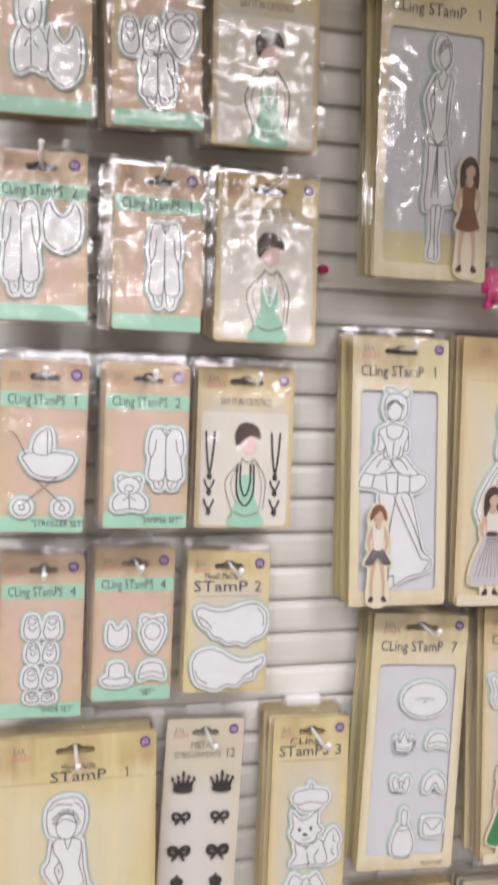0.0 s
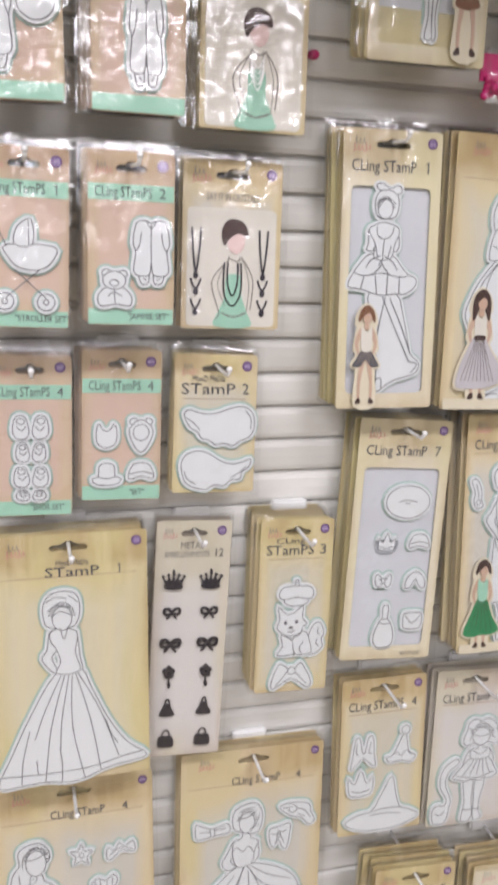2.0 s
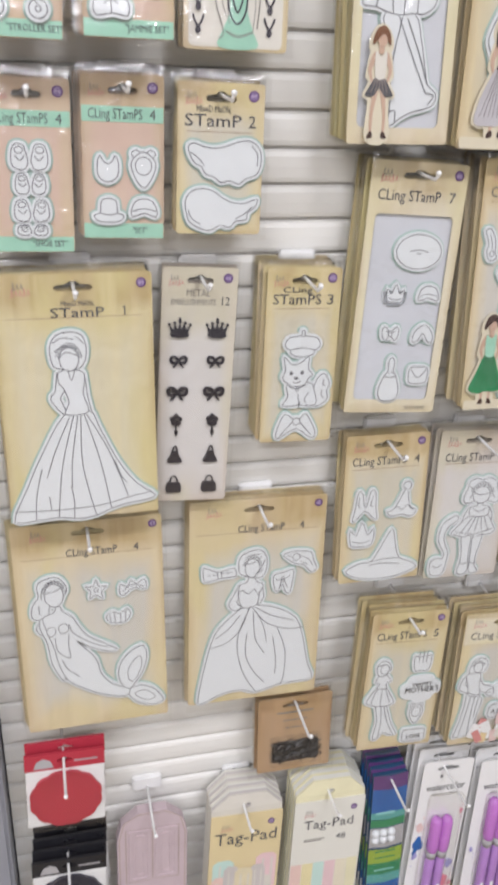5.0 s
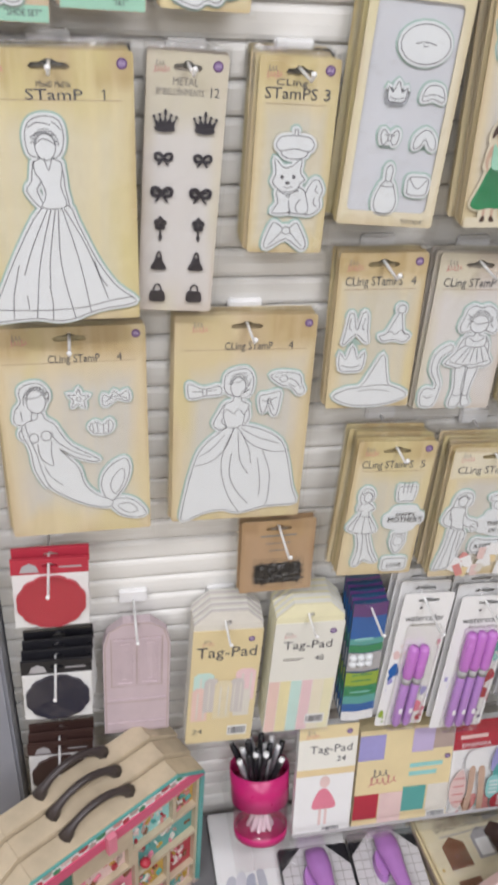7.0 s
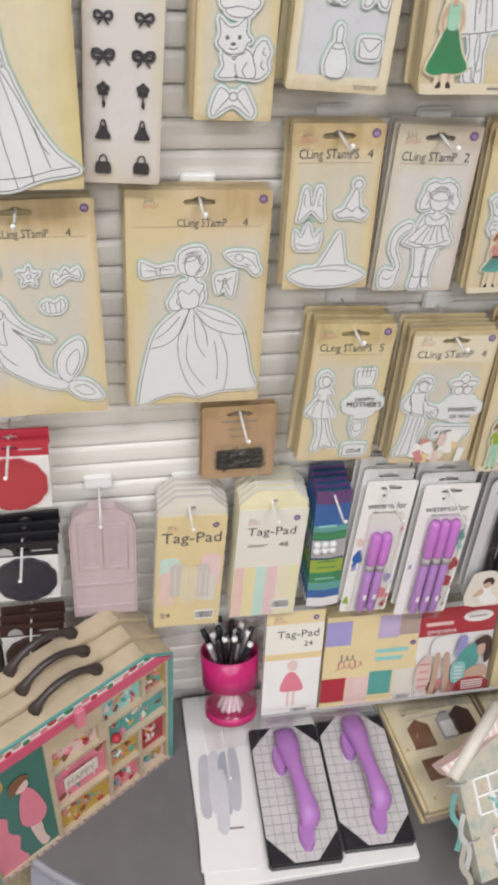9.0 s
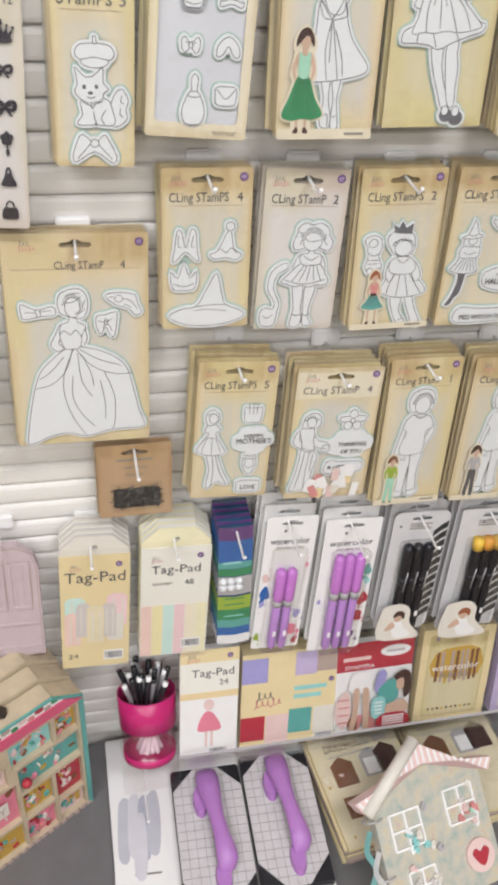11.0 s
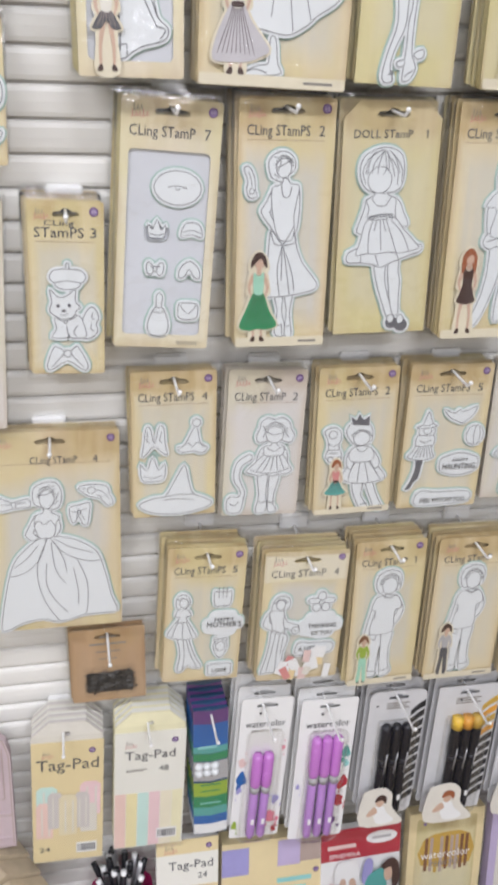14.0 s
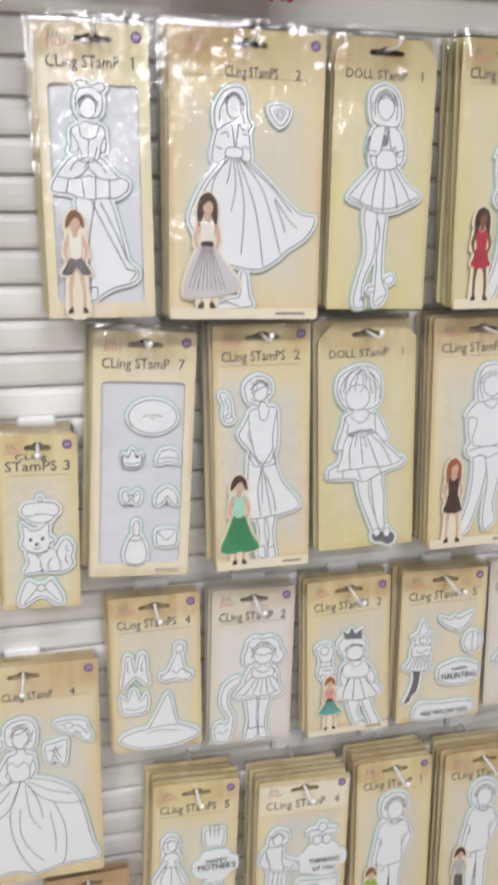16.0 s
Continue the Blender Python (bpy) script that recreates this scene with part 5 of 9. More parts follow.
SHAPES["ballet"] += [("p", [(0.482, 0.779), (0.616, 0.781), (0.603, 0.881), (0.699, 0.959), (0.603, 0.969), (0.514, 0.879)]), ("p", [(0.646, 0.781), (0.734, 0.775), (0.795, 0.864), (0.869, 0.943), (0.913, 0.983), (0.81, 0.996), (0.745, 0.922)]), ("p", [(0.457, 0.627), (0.709, 0.629), (0.824, 0.691), (0.903, 0.754), (0.773, 0.783), (0.588, 0.792), (0.407, 0.771), (0.307, 0.739), (0.379, 0.687)])]
SHAPES["ballet"] += [("p", [(0.416, 0.558), (0.386, 0.641), (0.445, 0.687), (0.485, 0.619)]), ("p", [(0.727, 0.56), (0.816, 0.645), (0.764, 0.691), (0.692, 0.621)]), ("p", [(0.417, 0.566), (0.499, 0.528), (0.647, 0.529), (0.728, 0.568), (0.709, 0.633), (0.457, 0.63)])]
SHAPES["ballet"] += [("p", [(0.401, 0.467), (0.363, 0.415), (0.428, 0.366), (0.587, 0.355), (0.685, 0.404), (0.698, 0.48), (0.623, 0.522), (0.482, 0.513)]), ("o", (0.563, 0.472, 0.104, 0.049)), ("f", [(0.444, 0.377), (0.413, 0.321), (0.483, 0.347), (0.52, 0.306), (0.571, 0.347), (0.648, 0.321), (0.644, 0.385)])]
SHAPES["ballet"] += [("l", [(0.426, 0.445), (0.524, 0.415), (0.659, 0.431)]), ("l", [(0.5, 0.536), (0.579, 0.567), (0.648, 0.537)]), ("l", [(0.502, 0.635), (0.44, 0.702), (0.421, 0.763)])]
SHAPES["ballet"] += [("l", [(0.561, 0.635), (0.542, 0.784)]), ("l", [(0.621, 0.636), (0.69, 0.782)]), ("l", [(0.673, 0.636), (0.767, 0.706), (0.837, 0.761)])]
SHAPES["ballet"] += [("l", [(0.599, 0.942), (0.687, 0.936)]), ("l", [(0.783, 0.969), (0.871, 0.955)])]
SHAPES["teddy"] = []
SHAPES["teddy"] += [("p", [(0.132, 0.466), (0.095, 0.414), (0.184, 0.388), (0.281, 0.407), (0.305, 0.463), (0.277, 0.516), (0.326, 0.591), (0.238, 0.628), (0.123, 0.593), (0.149, 0.526)]), ("o", (0.199, 0.436, 0.051, 0.027)), ("l", [(0.144, 0.496), (0.219, 0.515), (0.289, 0.497)])]
SHAPES["teddy"] += [("l", [(0.151, 0.541), (0.282, 0.542)]), ("l", [(0.162, 0.564), (0.278, 0.565)]), ("o", (0.184, 0.609, 0.036, 0.019))]
SHAPES["teddy"] += [("o", (0.286, 0.61, 0.036, 0.019))]

# strokes of a fringe round the blank ovals
for nm, n, reach in (("gown", 14, 1.4), ("mini", 16, 1.45), ("swing", 14, 1.35), ("slim", 10, 1.3), ("tiers", 12, 1.25), ("ball", 12, 1.35), ("mermaid", 10, 1.35), ("bride", 7, 1.3), ("ballet", 9, 1.3)):
    cx, cy, rx, ry = next(d for sort, d in SHAPES[nm] if sort == "o")
    SHAPES[nm] += locks(cx, cy, rx, ry, n, 185, 350, reach)


def stamp(parent, kind, x0, z0, x1, z1, y, line=0.0008, rim=0.0025, thick=0.003, name="stamp"):
    """A clear-backed foam stamp cut round its drawing: plates of foam with inked lines on top."""
    foam, ink = bmesh.new(), bmesh.new()
    put = lambda p: (x0 + (x1 - x0) * p[0], z1 + (z0 - z1) * p[1])
    lift = y - thick
    back = []
    top = []
    for sort, d in SHAPES[kind]:
        if sort == "o":
            pts = [put(p) for p in oval(*d)]
        elif sort in ("p", "b"):
            pts = smooth([put(p) for p in d], 3)
        elif sort == "f":
            pts = [put(p) for p in d]
        else:
            pts = smooth([put(p) for p in d], 4, False)
        top.append((sort, pts))
    step = 0.00005
    for k, (sort, pts) in enumerate(top):
        if sort == "l":
            continue
        back.append(grow(pts, rim))
    # teal backing rim, wide and dark enough to paint the foam's soft shadow
    cling = bmesh.new()
    for k, (sort, pts) in enumerate(q for q in top if q[0] != "l"):
        plate(cling, [grow(pts, rim + 0.0017)], y, y - 0.0005 - k * 0.00002)
    for k, b in enumerate(back):
        plate(foam, [b], y, lift - k * step * 0.4)
    lift -= len(back) * step * 0.4
    n = 0
    for sort, pts in top:
        if sort == "l":
            ribbon(ink, pts, line, lift - 0.0002 - n * step)
            continue
        n += 1
        if sort == "f":
            plate(ink, [pts], y, lift - 0.00016 - n * step)
            continue
        plate(foam, [pts], y, lift - 0.00012 - n * step)
        if sort == "b":
            continue
        ribbon(ink, pts, line, lift - 0.00016 - n * step, True)
    body = part(name, foam, RUBBER, parent, "white foam stamp cut to its outline")
    part("drawn_lines", ink, STAMP_LINE, body)
    part("cling_backing", cling, CLING, body, "pale teal cling backing")
    return body


def flat(parent, name, loops, y, material, thick=0.0003, label=""):
    bm = bmesh.new()
    plate(bm, loops, y + 0.0001, y - thick)
    return part(name, bm, material, parent, label)


def sleeve(parent, w, top, bottom, y, wrinkle=0.0012, material=None, seed=0, rows=30):
    """The clear bag round a package: a slightly rumpled sheet just over the front."""
    bm = bmesh.new()
    nx, nz = 16, rows
    grid = []
    for j in range(nz + 1):
        row = []
        for i in range(nx + 1):
            u, v = i / nx, j / nz
            rim = min(u, 1 - u, v, 1 - v)
            k = noise.noise(Vector((u * 5 + seed, v * 7, seed * 1.7))) * wrinkle * (2.4 if v > 0.8 else 1.2)
            if v > 0.84 or v < 0.05:
                k += noise.noise(Vector((u * 17 + seed * 3, v * 34, seed))) * wrinkle * 0.45
            row.append(bm.verts.new((-w / 2 + w * u, y + (0.0010 if rim <= 0 else k), bottom + (top - bottom) * v)))
        grid.append(row)
    for j in range(nz):
        for i in range(nx):
            bm.faces.new((grid[j][i], grid[j][i + 1], grid[j + 1][i + 1], grid[j + 1][i]))
    ob = part("clear_sleeve", bm, material or SLEEVE, parent, "clear crinkled plastic bag", True)
    ob.visible_shadow = False
    return ob


def slot_loop(cx, cz, w, h):
    """The hang hole: a long slot with a hump."""
    p = [(-0.5, 0.0), (-0.42, 0.42), (-0.2, 0.5), (-0.08, 0.9), (0.08, 0.9), (0.2, 0.5), (0.42, 0.42), (0.5, 0.0), (0.42, -0.42), (-0.42, -0.42)]
    return [(cx + a * w, cz + b * h) for a, b in p]


def badge(parent, x, z, r, y):
    b = flat(parent, "badge", [oval(x, z, r, r)], y, PURPLE, 0.0003, "round purple maker's badge")
    flat(b, "badge_ring", [oval(x, z, r * 0.62, r * 0.62, 12), oval(x, z, r * 0.5, r * 0.5, 12)], y - 0.0003, LILAC, 0.0001)
    flat(b, "badge_mark", [box2(x - r * 0.38, z - r * 0.2, x - r * 0.04, z + r * 0.2)], y - 0.0003, LILAC, 0.0001)
    flat(b, "badge_mark", [box2(x + r * 0.08, z - r * 0.2, x + r * 0.4, z + r * 0.2)], y - 0.0003, LILAC, 0.0001)


def logo(parent, x, z, w, y):
    """The maker's mark as two looped scrawls, dark over rose."""
    for col, dz, k, turns in ((INK_SOFT, 0.0, 0.6, 3), (ROSE, -0.32, 1.0, 5)):
        bm = bmesh.new()
        pts = []
        for i in range(turns * 8 + 1):
            u = i / (turns * 8)
            a = 2 * math.pi * turns * u
            tall = 0.20 if int(turns * u) % 3 == 0 else 0.11
            pts.append((x + (u - 0.5) * w * k + (0 if k < 1 else 0.12 * w) + 0.055 * w * math.sin(a), z + dz * w + tall * w * -math.cos(a) + 0.05 * w * u))
        ribbon(bm, smooth(pts, 3, False), w * 0.035, y - 0.0002)
        part("maker_mark", bm, col, parent)


def bars(parent, x, z, w, h, y, material=None, name="small_print", n=1):
    for i in range(n):
        flat(parent, name, [box2(x, z - i * h * 2, x + w * (1 - 0.15 * (i % 2)), z - i * h * 2 + h)], y, material or INK_SOFT, 0.00015)


def figurine(parent, x, z, h, y, hair, dress, leg, kind="dress", top=None, tone=None):
    """A small die-cut print beside a stamp: plain coloured shapes with blank ovals."""
    w = h * 0.34
    tone = tone or SKIN_TAN
    top = top or dress
    at = lambda pts: smooth([(x + a * w, z + b * h) for a, b in pts], 3)
    slant = 0.1 if kind in ("dress", "short", "flare") else 0.04
    for sx in (-1, 1):
        flat(parent, "printed_leg", [at([(sx * 0.03, 0.46), (sx * 0.17, 0.46), (sx * (0.14 + slant), 0.24), (sx * (0.13 + slant), 0.06), (sx * (0.06 + slant), 0.06), (sx * (0.05 + slant), 0.24)])], y, leg)
        flat(parent, "printed_shoe", [at([(sx * (0.04 + slant), 0.02), (sx * (0.2 + slant), 0.015), (sx * (0.15 + slant), 0.06), (sx * (0.06 + slant), 0.075)])], y - 0.0001, DARK_BROWN if leg is tone else leg)
        flat(parent, "printed_sleeve", [at([(sx * 0.13, 0.79), (sx * 0.24, 0.77), (sx * 0.36, 0.64), (sx * 0.26, 0.53), (sx * 0.2, 0.52), (sx * 0.26, 0.63), (sx * 0.15, 0.71)])], y - 0.0001, tone if top is dress and kind != "dress" else top if kind == "trousers" else tone)
    sk = {"full": [(-0.13, 0.6), (0.13, 0.6), (0.42, 0.44), (0.9, 0.24), (0.7, 0.17), (0.3, 0.12), (-0.2, 0.11), (-0.62, 0.13), (-0.56, 0.3), (-0.34, 0.48)],
          "long": [(-0.15, 0.58), (0.15, 0.58), (0.4, 0.36), (0.66, 0.2), (0.3, 0.15), (0, 0.16), (-0.3, 0.14), (-0.62, 0.19), (-0.4, 0.38)],
          "flare": [(-0.15, 0.58), (0.15, 0.58), (0.42, 0.42), (0.6, 0.34), (0.2, 0.3), (-0.2, 0.3), (-0.6, 0.34), (-0.4, 0.44)],
          "short": [(-0.12, 0.57), (0.12, 0.57), (0.34, 0.46), (0.42, 0.4), (0.16, 0.4), (0.0, 0.47), (-0.16, 0.4), (-0.42, 0.4), (-0.34, 0.46)],
          "trousers": [(-0.18, 0.53), (0.18, 0.53), (0.22, 0.3), (0.26, 0.07), (0.08, 0.06), (0.0, 0.38), (-0.1, 0.06), (-0.27, 0.07), (-0.2, 0.3)],
          "dress": [(-0.14, 0.6), (0.14, 0.6), (0.28, 0.46), (0.34, 0.4), (0.1, 0.37), (-0.1, 0.37), (-0.34, 0.4), (-0.26, 0.48)]}[kind]
    rim = bmesh.new()
    edge = 0.0021
    for i, shape in enumerate([sk, [(-0.18 - slant, 0.0), (0.2 + slant, 0.0), (0.16 + slant, 0.25), (0.2, 0.5), (-0.2, 0.5), (-0.16 - slant, 0.25)], [(-0.3, 0.55), (0.3, 0.55), (0.32, 0.65), (0.2, 0.8), (-0.2, 0.8), (-0.32, 0.65)], [(-0.25, 0.8), (-0.25, 0.93), (0, 1.02), (0.25, 0.93), (0.25, 0.8)]]):
        plate(rim, [grow(at(shape), edge)], y + 0.0009, y + 0.0003 - 0.00004 * i)
    part("die_cut_base", rim, CREAM, parent, "cream die-cut edge round the print")
    skirt = flat(parent, "printed_skirt", [at(sk)], y - 0.0003, dress)
    if kind != "trousers":
        bm = bmesh.new()
        lo, reach = {"full": (0.16, 0.62), "long": (0.19, 0.5), "flare": (0.35, 0.5)}.get(kind, (0.42, 0.34))
        n = 9 if kind == "full" else 5
        for i in range(n):
            a = -0.85 + 1.7 * i / (n - 1)
            ribbon(bm, at([(a * 0.13, 0.57), (a * reach * 0.6, (0.57 + lo) / 2), (a * reach, lo)])[:-3], 0.0005, y - 0.0008)
        part("drawn_lines", bm, DARK_BROWN if dress is not INK else TAUPE, skirt)
    flat(parent, "printed_top", [at([(-0.16, 0.8), (-0.05, 0.76), (0.05, 0.76), (0.16, 0.8), (0.18, 0.7), (0.13, 0.56), (-0.13, 0.56), (-0.18, 0.7)])], y - 0.0006, top)
    if kind in ("full", "flare"):
        flat(parent, "printed_belt", [at([(-0.14, 0.6), (0.14, 0.6), (0.14, 0.56), (-0.14, 0.56)])], y - 0.0009, DARK_BROWN)
    flat(parent, "printed_neck", [at([(-0.05, 0.86), (0.05, 0.86), (0.07, 0.78), (-0.07, 0.78)])], y - 0.0007, tone)
    drop = 0.74 if kind in ("full", "dress") else 0.85
    flat(parent, "printed_cap", [at([(-0.25, drop), (-0.27, 0.9), (-0.16, 0.99), (0.04, 1.02), (0.22, 0.96), (0.27, 0.87), (0.24, drop), (0.15, drop + 0.04), (0, 0.9), (-0.15, drop + 0.04)])], y - 0.0009, hair)
    flat(parent, "printed_oval", [oval(x + 0.01 * w, z + 0.89 * h, 0.14 * w, 0.058 * h, 12)], y - 0.0011, tone)
    flat(parent, "printed_fringe", [at([(-0.15, 0.9), (-0.16, 0.95), (0.0, 0.99), (0.16, 0.95), (0.16, 0.91), (0.04, 0.95)])], y - 0.0015, hair)


# ---- packages on the hooks ----
GROUP = "carded stamp packages on the hooks"
LEAN = -6.0


def hang_pose(cx, y, cz, rot, lean=LEAN):
    return pose(cx, y, cz, lean, -rot, 0)


def card_board(parent, w, h, style, y=0.0):
    slot = slot_loop(0, h / 2 - 0.0125, min(0.034, w * 0.36), 0.0062)
    bm = bmesh.new()
    if style == "tag":
        c = w * 0.16
        out = [(-w / 2, -h / 2), (w / 2, -h / 2), (w / 2, h / 2 - c), (w / 2 - c, h / 2), (-w / 2 + c, h / 2), (-w / 2, h / 2 - c)]
    else:
        out = box2(-w / 2, -h / 2, w / 2, h / 2, 0.003)
    loops = [out, slot]
    if style == "window":
        loops.append(box2(-w / 2 + 0.008, -h / 2 + 0.013, w / 2 - 0.009, h / 2 - 0.046, 0.005))
    plate(bm, loops, y + 0.0012, y)
    mat = {"baby": KRAFT_PINK, "gold": KRAFT_GOLD, "tag": KRAFT_GOLD, "window": KRAFT_CREAM, "plain": KRAFT, "brush": KRAFT_BRUSHED, "wash": KRAFT_GREY, "grey": PALE_GREY, "metal": PALE_GREY, "cryst": KRAFT_GREY, "kraft": KRAFT_BROWN}[style]
    return part("card", bm, mat, parent, "printed card with a hang slot")


def hook(cx, cz, reach, tilt=0.0):
    """A white wire peg hook with its clip on the slat."""
    root = thing("peg_hook", pose(cx, 0.0, cz), "white wire peg hook clipped into the slatted wall", "hook", "peg hooks")
    bm = bmesh.new()
    block(bm, -0.018, -0.0085, -0.001, 0.018, -0.0005, 0.0205, 0.002)
    part("clip", bm, WHITE_PLASTIC, root, "white plastic clip")
    bm = bmesh.new()
    tube(bm, [(0, -0.007, 0.004), (tilt * 0.5, -reach * 0.6, 0.002), (tilt, -reach + 0.006, 0.002), (tilt, -reach, 0.0065)], 0.0016, 8)
    bmesh.ops.create_uvsphere(bm, u_segments=8, v_segments=6, radius=0.0026, matrix=Matrix.Translation((tilt, -reach, 0.008)))
    part("wire", bm, WIRE, root, soft=True)
    return root


def spare(cx, y, cz, w, h, rot, style, i, rng):
    """A package further back on the same hook, of which only the rims show."""
    root = thing("stamp_package", hang_pose(cx, y, cz, rot), "carded stamp package hanging behind the front one", "package", GROUP)
    card_board(root, w, h, style)
    bm = bmesh.new()
    plate(bm, [box2(-w / 2 - 0.0025, -h / 2 - 0.002, w / 2 + 0.0025, h / 2 + 0.003, 0.002), box2(-w / 2 + 0.004, -h / 2 + 0.004, w / 2 - 0.004, h / 2 - 0.02, 0.002)], 0.0022, -0.001)
    ob = part("clear_sleeve", bm, SLEEVE_FLAT, root, "clear plastic bag")
    ob.visible_shadow = False
    sleeve(root, w + 0.006, h / 2 + 0.006, h / 2 - 0.032, -0.0018, 0.0014, SLEEVE, rng.random() * 30, 4)
    return root


def package(cx, cz, y, w, h, rot, behind, style, title, number, art, label, reach=0.045, lean=LEAN, minis=(), extra=None, film=1.0):
    m = hang_pose(cx, y, cz, rot, lean)
    root = thing("stamp_package", m, label, "package", GROUP)
    card_board(root, w, h, style)
    f = -0.0002
    rng = random.Random(int(cx * 1000) + int(cz * 977))
    X = lambda u: -w / 2 + w * u
    Z = lambda v: h / 2 - h * v
    hh = h / 2
    if style == "baby":
        flat(root, "header_band", [box2(-w / 2 + 0.0006, hh - 0.036, w / 2 - 0.0006, hh - 0.024)], f, MINT, 0.0002, "mint green printed band")
        flat(root, "footer_band", [box2(-w / 2 + 0.0006, -hh + 0.0006, w / 2 - 0.0006, -hh + 0.0125)], f, MINT, 0.0002, "mint green printed band")
    elif style == "window":
        bm = bmesh.new()
        plate(bm, [box2(-w / 2 + 0.004, -hh + 0.006, w / 2 - 0.004, hh - 0.04)], 0.0034, 0.003)
        part("window_back", bm, LILAC_PANEL, root, "pale lilac backing behind the die-cut window")
    elif style in ("wash", "plain", "brush", "gold", "grey"):
        flat(root, "header_rule", [box2(-w / 2 + 0.008, hh - 0.0385, w / 2 - 0.010, hh - 0.0379)], f, CARD_EDGE, 0.0001)
    if style != "kraft":
        if style != "tag":
            logo(root, X(0.16), hh - 0.0105, min(0.017, w * 0.2), f)
            badge(root, w / 2 - 0.0095, hh - 0.0095, 0.0045, f - 0.0001)
    if title:
        title = title.replace("CLING STAMP", "CLing STamP").replace("MIXED MEDIA", "MIxeD MeDIa").replace("STAMP", "STamP").replace("CLING", "CLing")
        big = style in ("window", "wash", "plain", "brush", "gold", "grey")
        small = title.split("\n")
        zt = hh - (0.0335 if style == "baby" else 0.0355 if style == "grey" else 0.034)
        if w > 0.12:
            zt, tw, tx, th = hh - 0.038, w * 0.34, X(0.52), 0.0085
        else:
            tw, tx, th = w * (0.65 if big or style == "baby" else 0.6), X(0.41), 0.0095 if big else 0.0078
        for k, line in enumerate(small):
            text_part(line, root, tx, f - 0.0003, zt + (len(small) - 1 - k) * th * 1.15, th if k == len(small) - 1 else th * 0.55, INK, tw * (1 if k == len(small) - 1 else 0.6), name="title")
        if number == "1":
            bm = bmesh.new()
            nx = X(0.86 if w < 0.12 else 0.82)
            ribbon(bm, [(nx - th * 0.22, zt + th * 0.8), (nx, zt + th), (nx, zt)], th * 0.13, f - 0.0003)
            part("count_number", bm, INK, root)
        elif number:
            text_part(number, root, X(0.86 if w < 0.12 else 0.82), f - 0.0003, zt, th, INK, th * (0.42 if number == "1" else 0.62) * len(number), name="count_number")
    ya = 0.003 if style == "window" else f
    for kind, u0, v0, u1, v1 in art:
        stamp(root, kind, X(u0), Z(v1), X(u1), Z(v0), ya)
    for u, v, size, *look_of in minis:
        figurine(root, X(u), Z(v), size, f - 0.0042, *look_of)
        if style != "window":
            flat(root, "front_strip", [box2(X(0.004), Z(0.998), X(0.985), Z(0.958), 0.002)], f - 0.0039, CREAM, 0.0004, "cream printed strip along the foot of the card")
            bars(root, X(0.7), Z(0.982), w * 0.2, 0.0022, f - 0.0044)
    if extra:
        extra(root, X, Z, f)
    depth = -0.0085
    sleeve(root, w + 0.007, hh + 0.007, -hh - 0.004, depth, 0.0013 * film, SLEEVE if film > 0.7 else SLEEVE_FLAT, seed=rng.random() * 20)
    T = math.tan(radians(-lean))
    for i in range(behind):
        k = i + 1
        spare(cx - 0.0014 * k + rng.uniform(-0.002, 0.002), y + 0.0075 * k, cz + 0.0007 * k + rng.uniform(-0.001, 0.001), w, h, rot + rng.uniform(-0.8, 0.8), "gold" if style == "tag" else style if style != "window" else "gold", i, rng)
    zslot = cz + (hh - 0.0125) * math.cos(radians(rot))
    xslot = cx - (hh - 0.0125) * math.sin(radians(rot))
    ytop = y + (hh - 0.0125) * T
    hook(xslot, zslot, -ytop + reach)
    return root


# ---- structure ----
X0, X1 = -0.045, 1.62
PITCH = 0.0318
GROOVE_Z = 1.66


def setting(name, bm, material, label, category, parent=None):
    ob = new(name, finish(bm, name, material))
    if parent is not None:
        ob.parent = parent
        return ob
    return tagged(ob, label, category, kind="structure")


bm = bmesh.new()
block(bm, X0, 0.0065, 0.0, X1, 0.06, 2.45)
wall = setting("wall_north", bm, GROOVE, "off-white slatted display wall panel", "wall")
bm = bmesh.new()
block(bm, -3.2, -8.0, -0.12, 4.2, 0.3, 0.0)
setting("floor", bm, CARPET, "tan flecked carpet floor", "floor")
bm = bmesh.new()
block(bm, -3.2, -8.0, CEILING, 4.2, 0.3, CEILING + 0.1)
setting("ceiling", bm, PLASTER, "white shop ceiling", "ceiling")
for nm, b in (("wall_south", (-3.2, -8.1, 0, 4.2, -8.0, CEILING)), ("wall_west", (-3.3, -8.0, 0, -3.2, 0.3, CEILING)), ("wall_east", (4.2, -8.0, 0, 4.3, 0.3, CEILING)), ("wall_back", (-3.2, 0.3, 0, 4.2, 0.4, CEILING))):
    bm = bmesh.new()
    block(bm, *b)
    setting(nm, bm, PLASTER, "plain painted shop wall", "wall")

# unseen overhang, added to keep the near lamps off the upper wall
bm = bmesh.new()
block(bm, X0 - 0.04, -0.5, 2.13, X1, 0.06, 2.16, 0.003)
setting("canopy", bm, SLAT, "plain off-white canopy, unseen, added to shade the top of the display wall", "canopy")

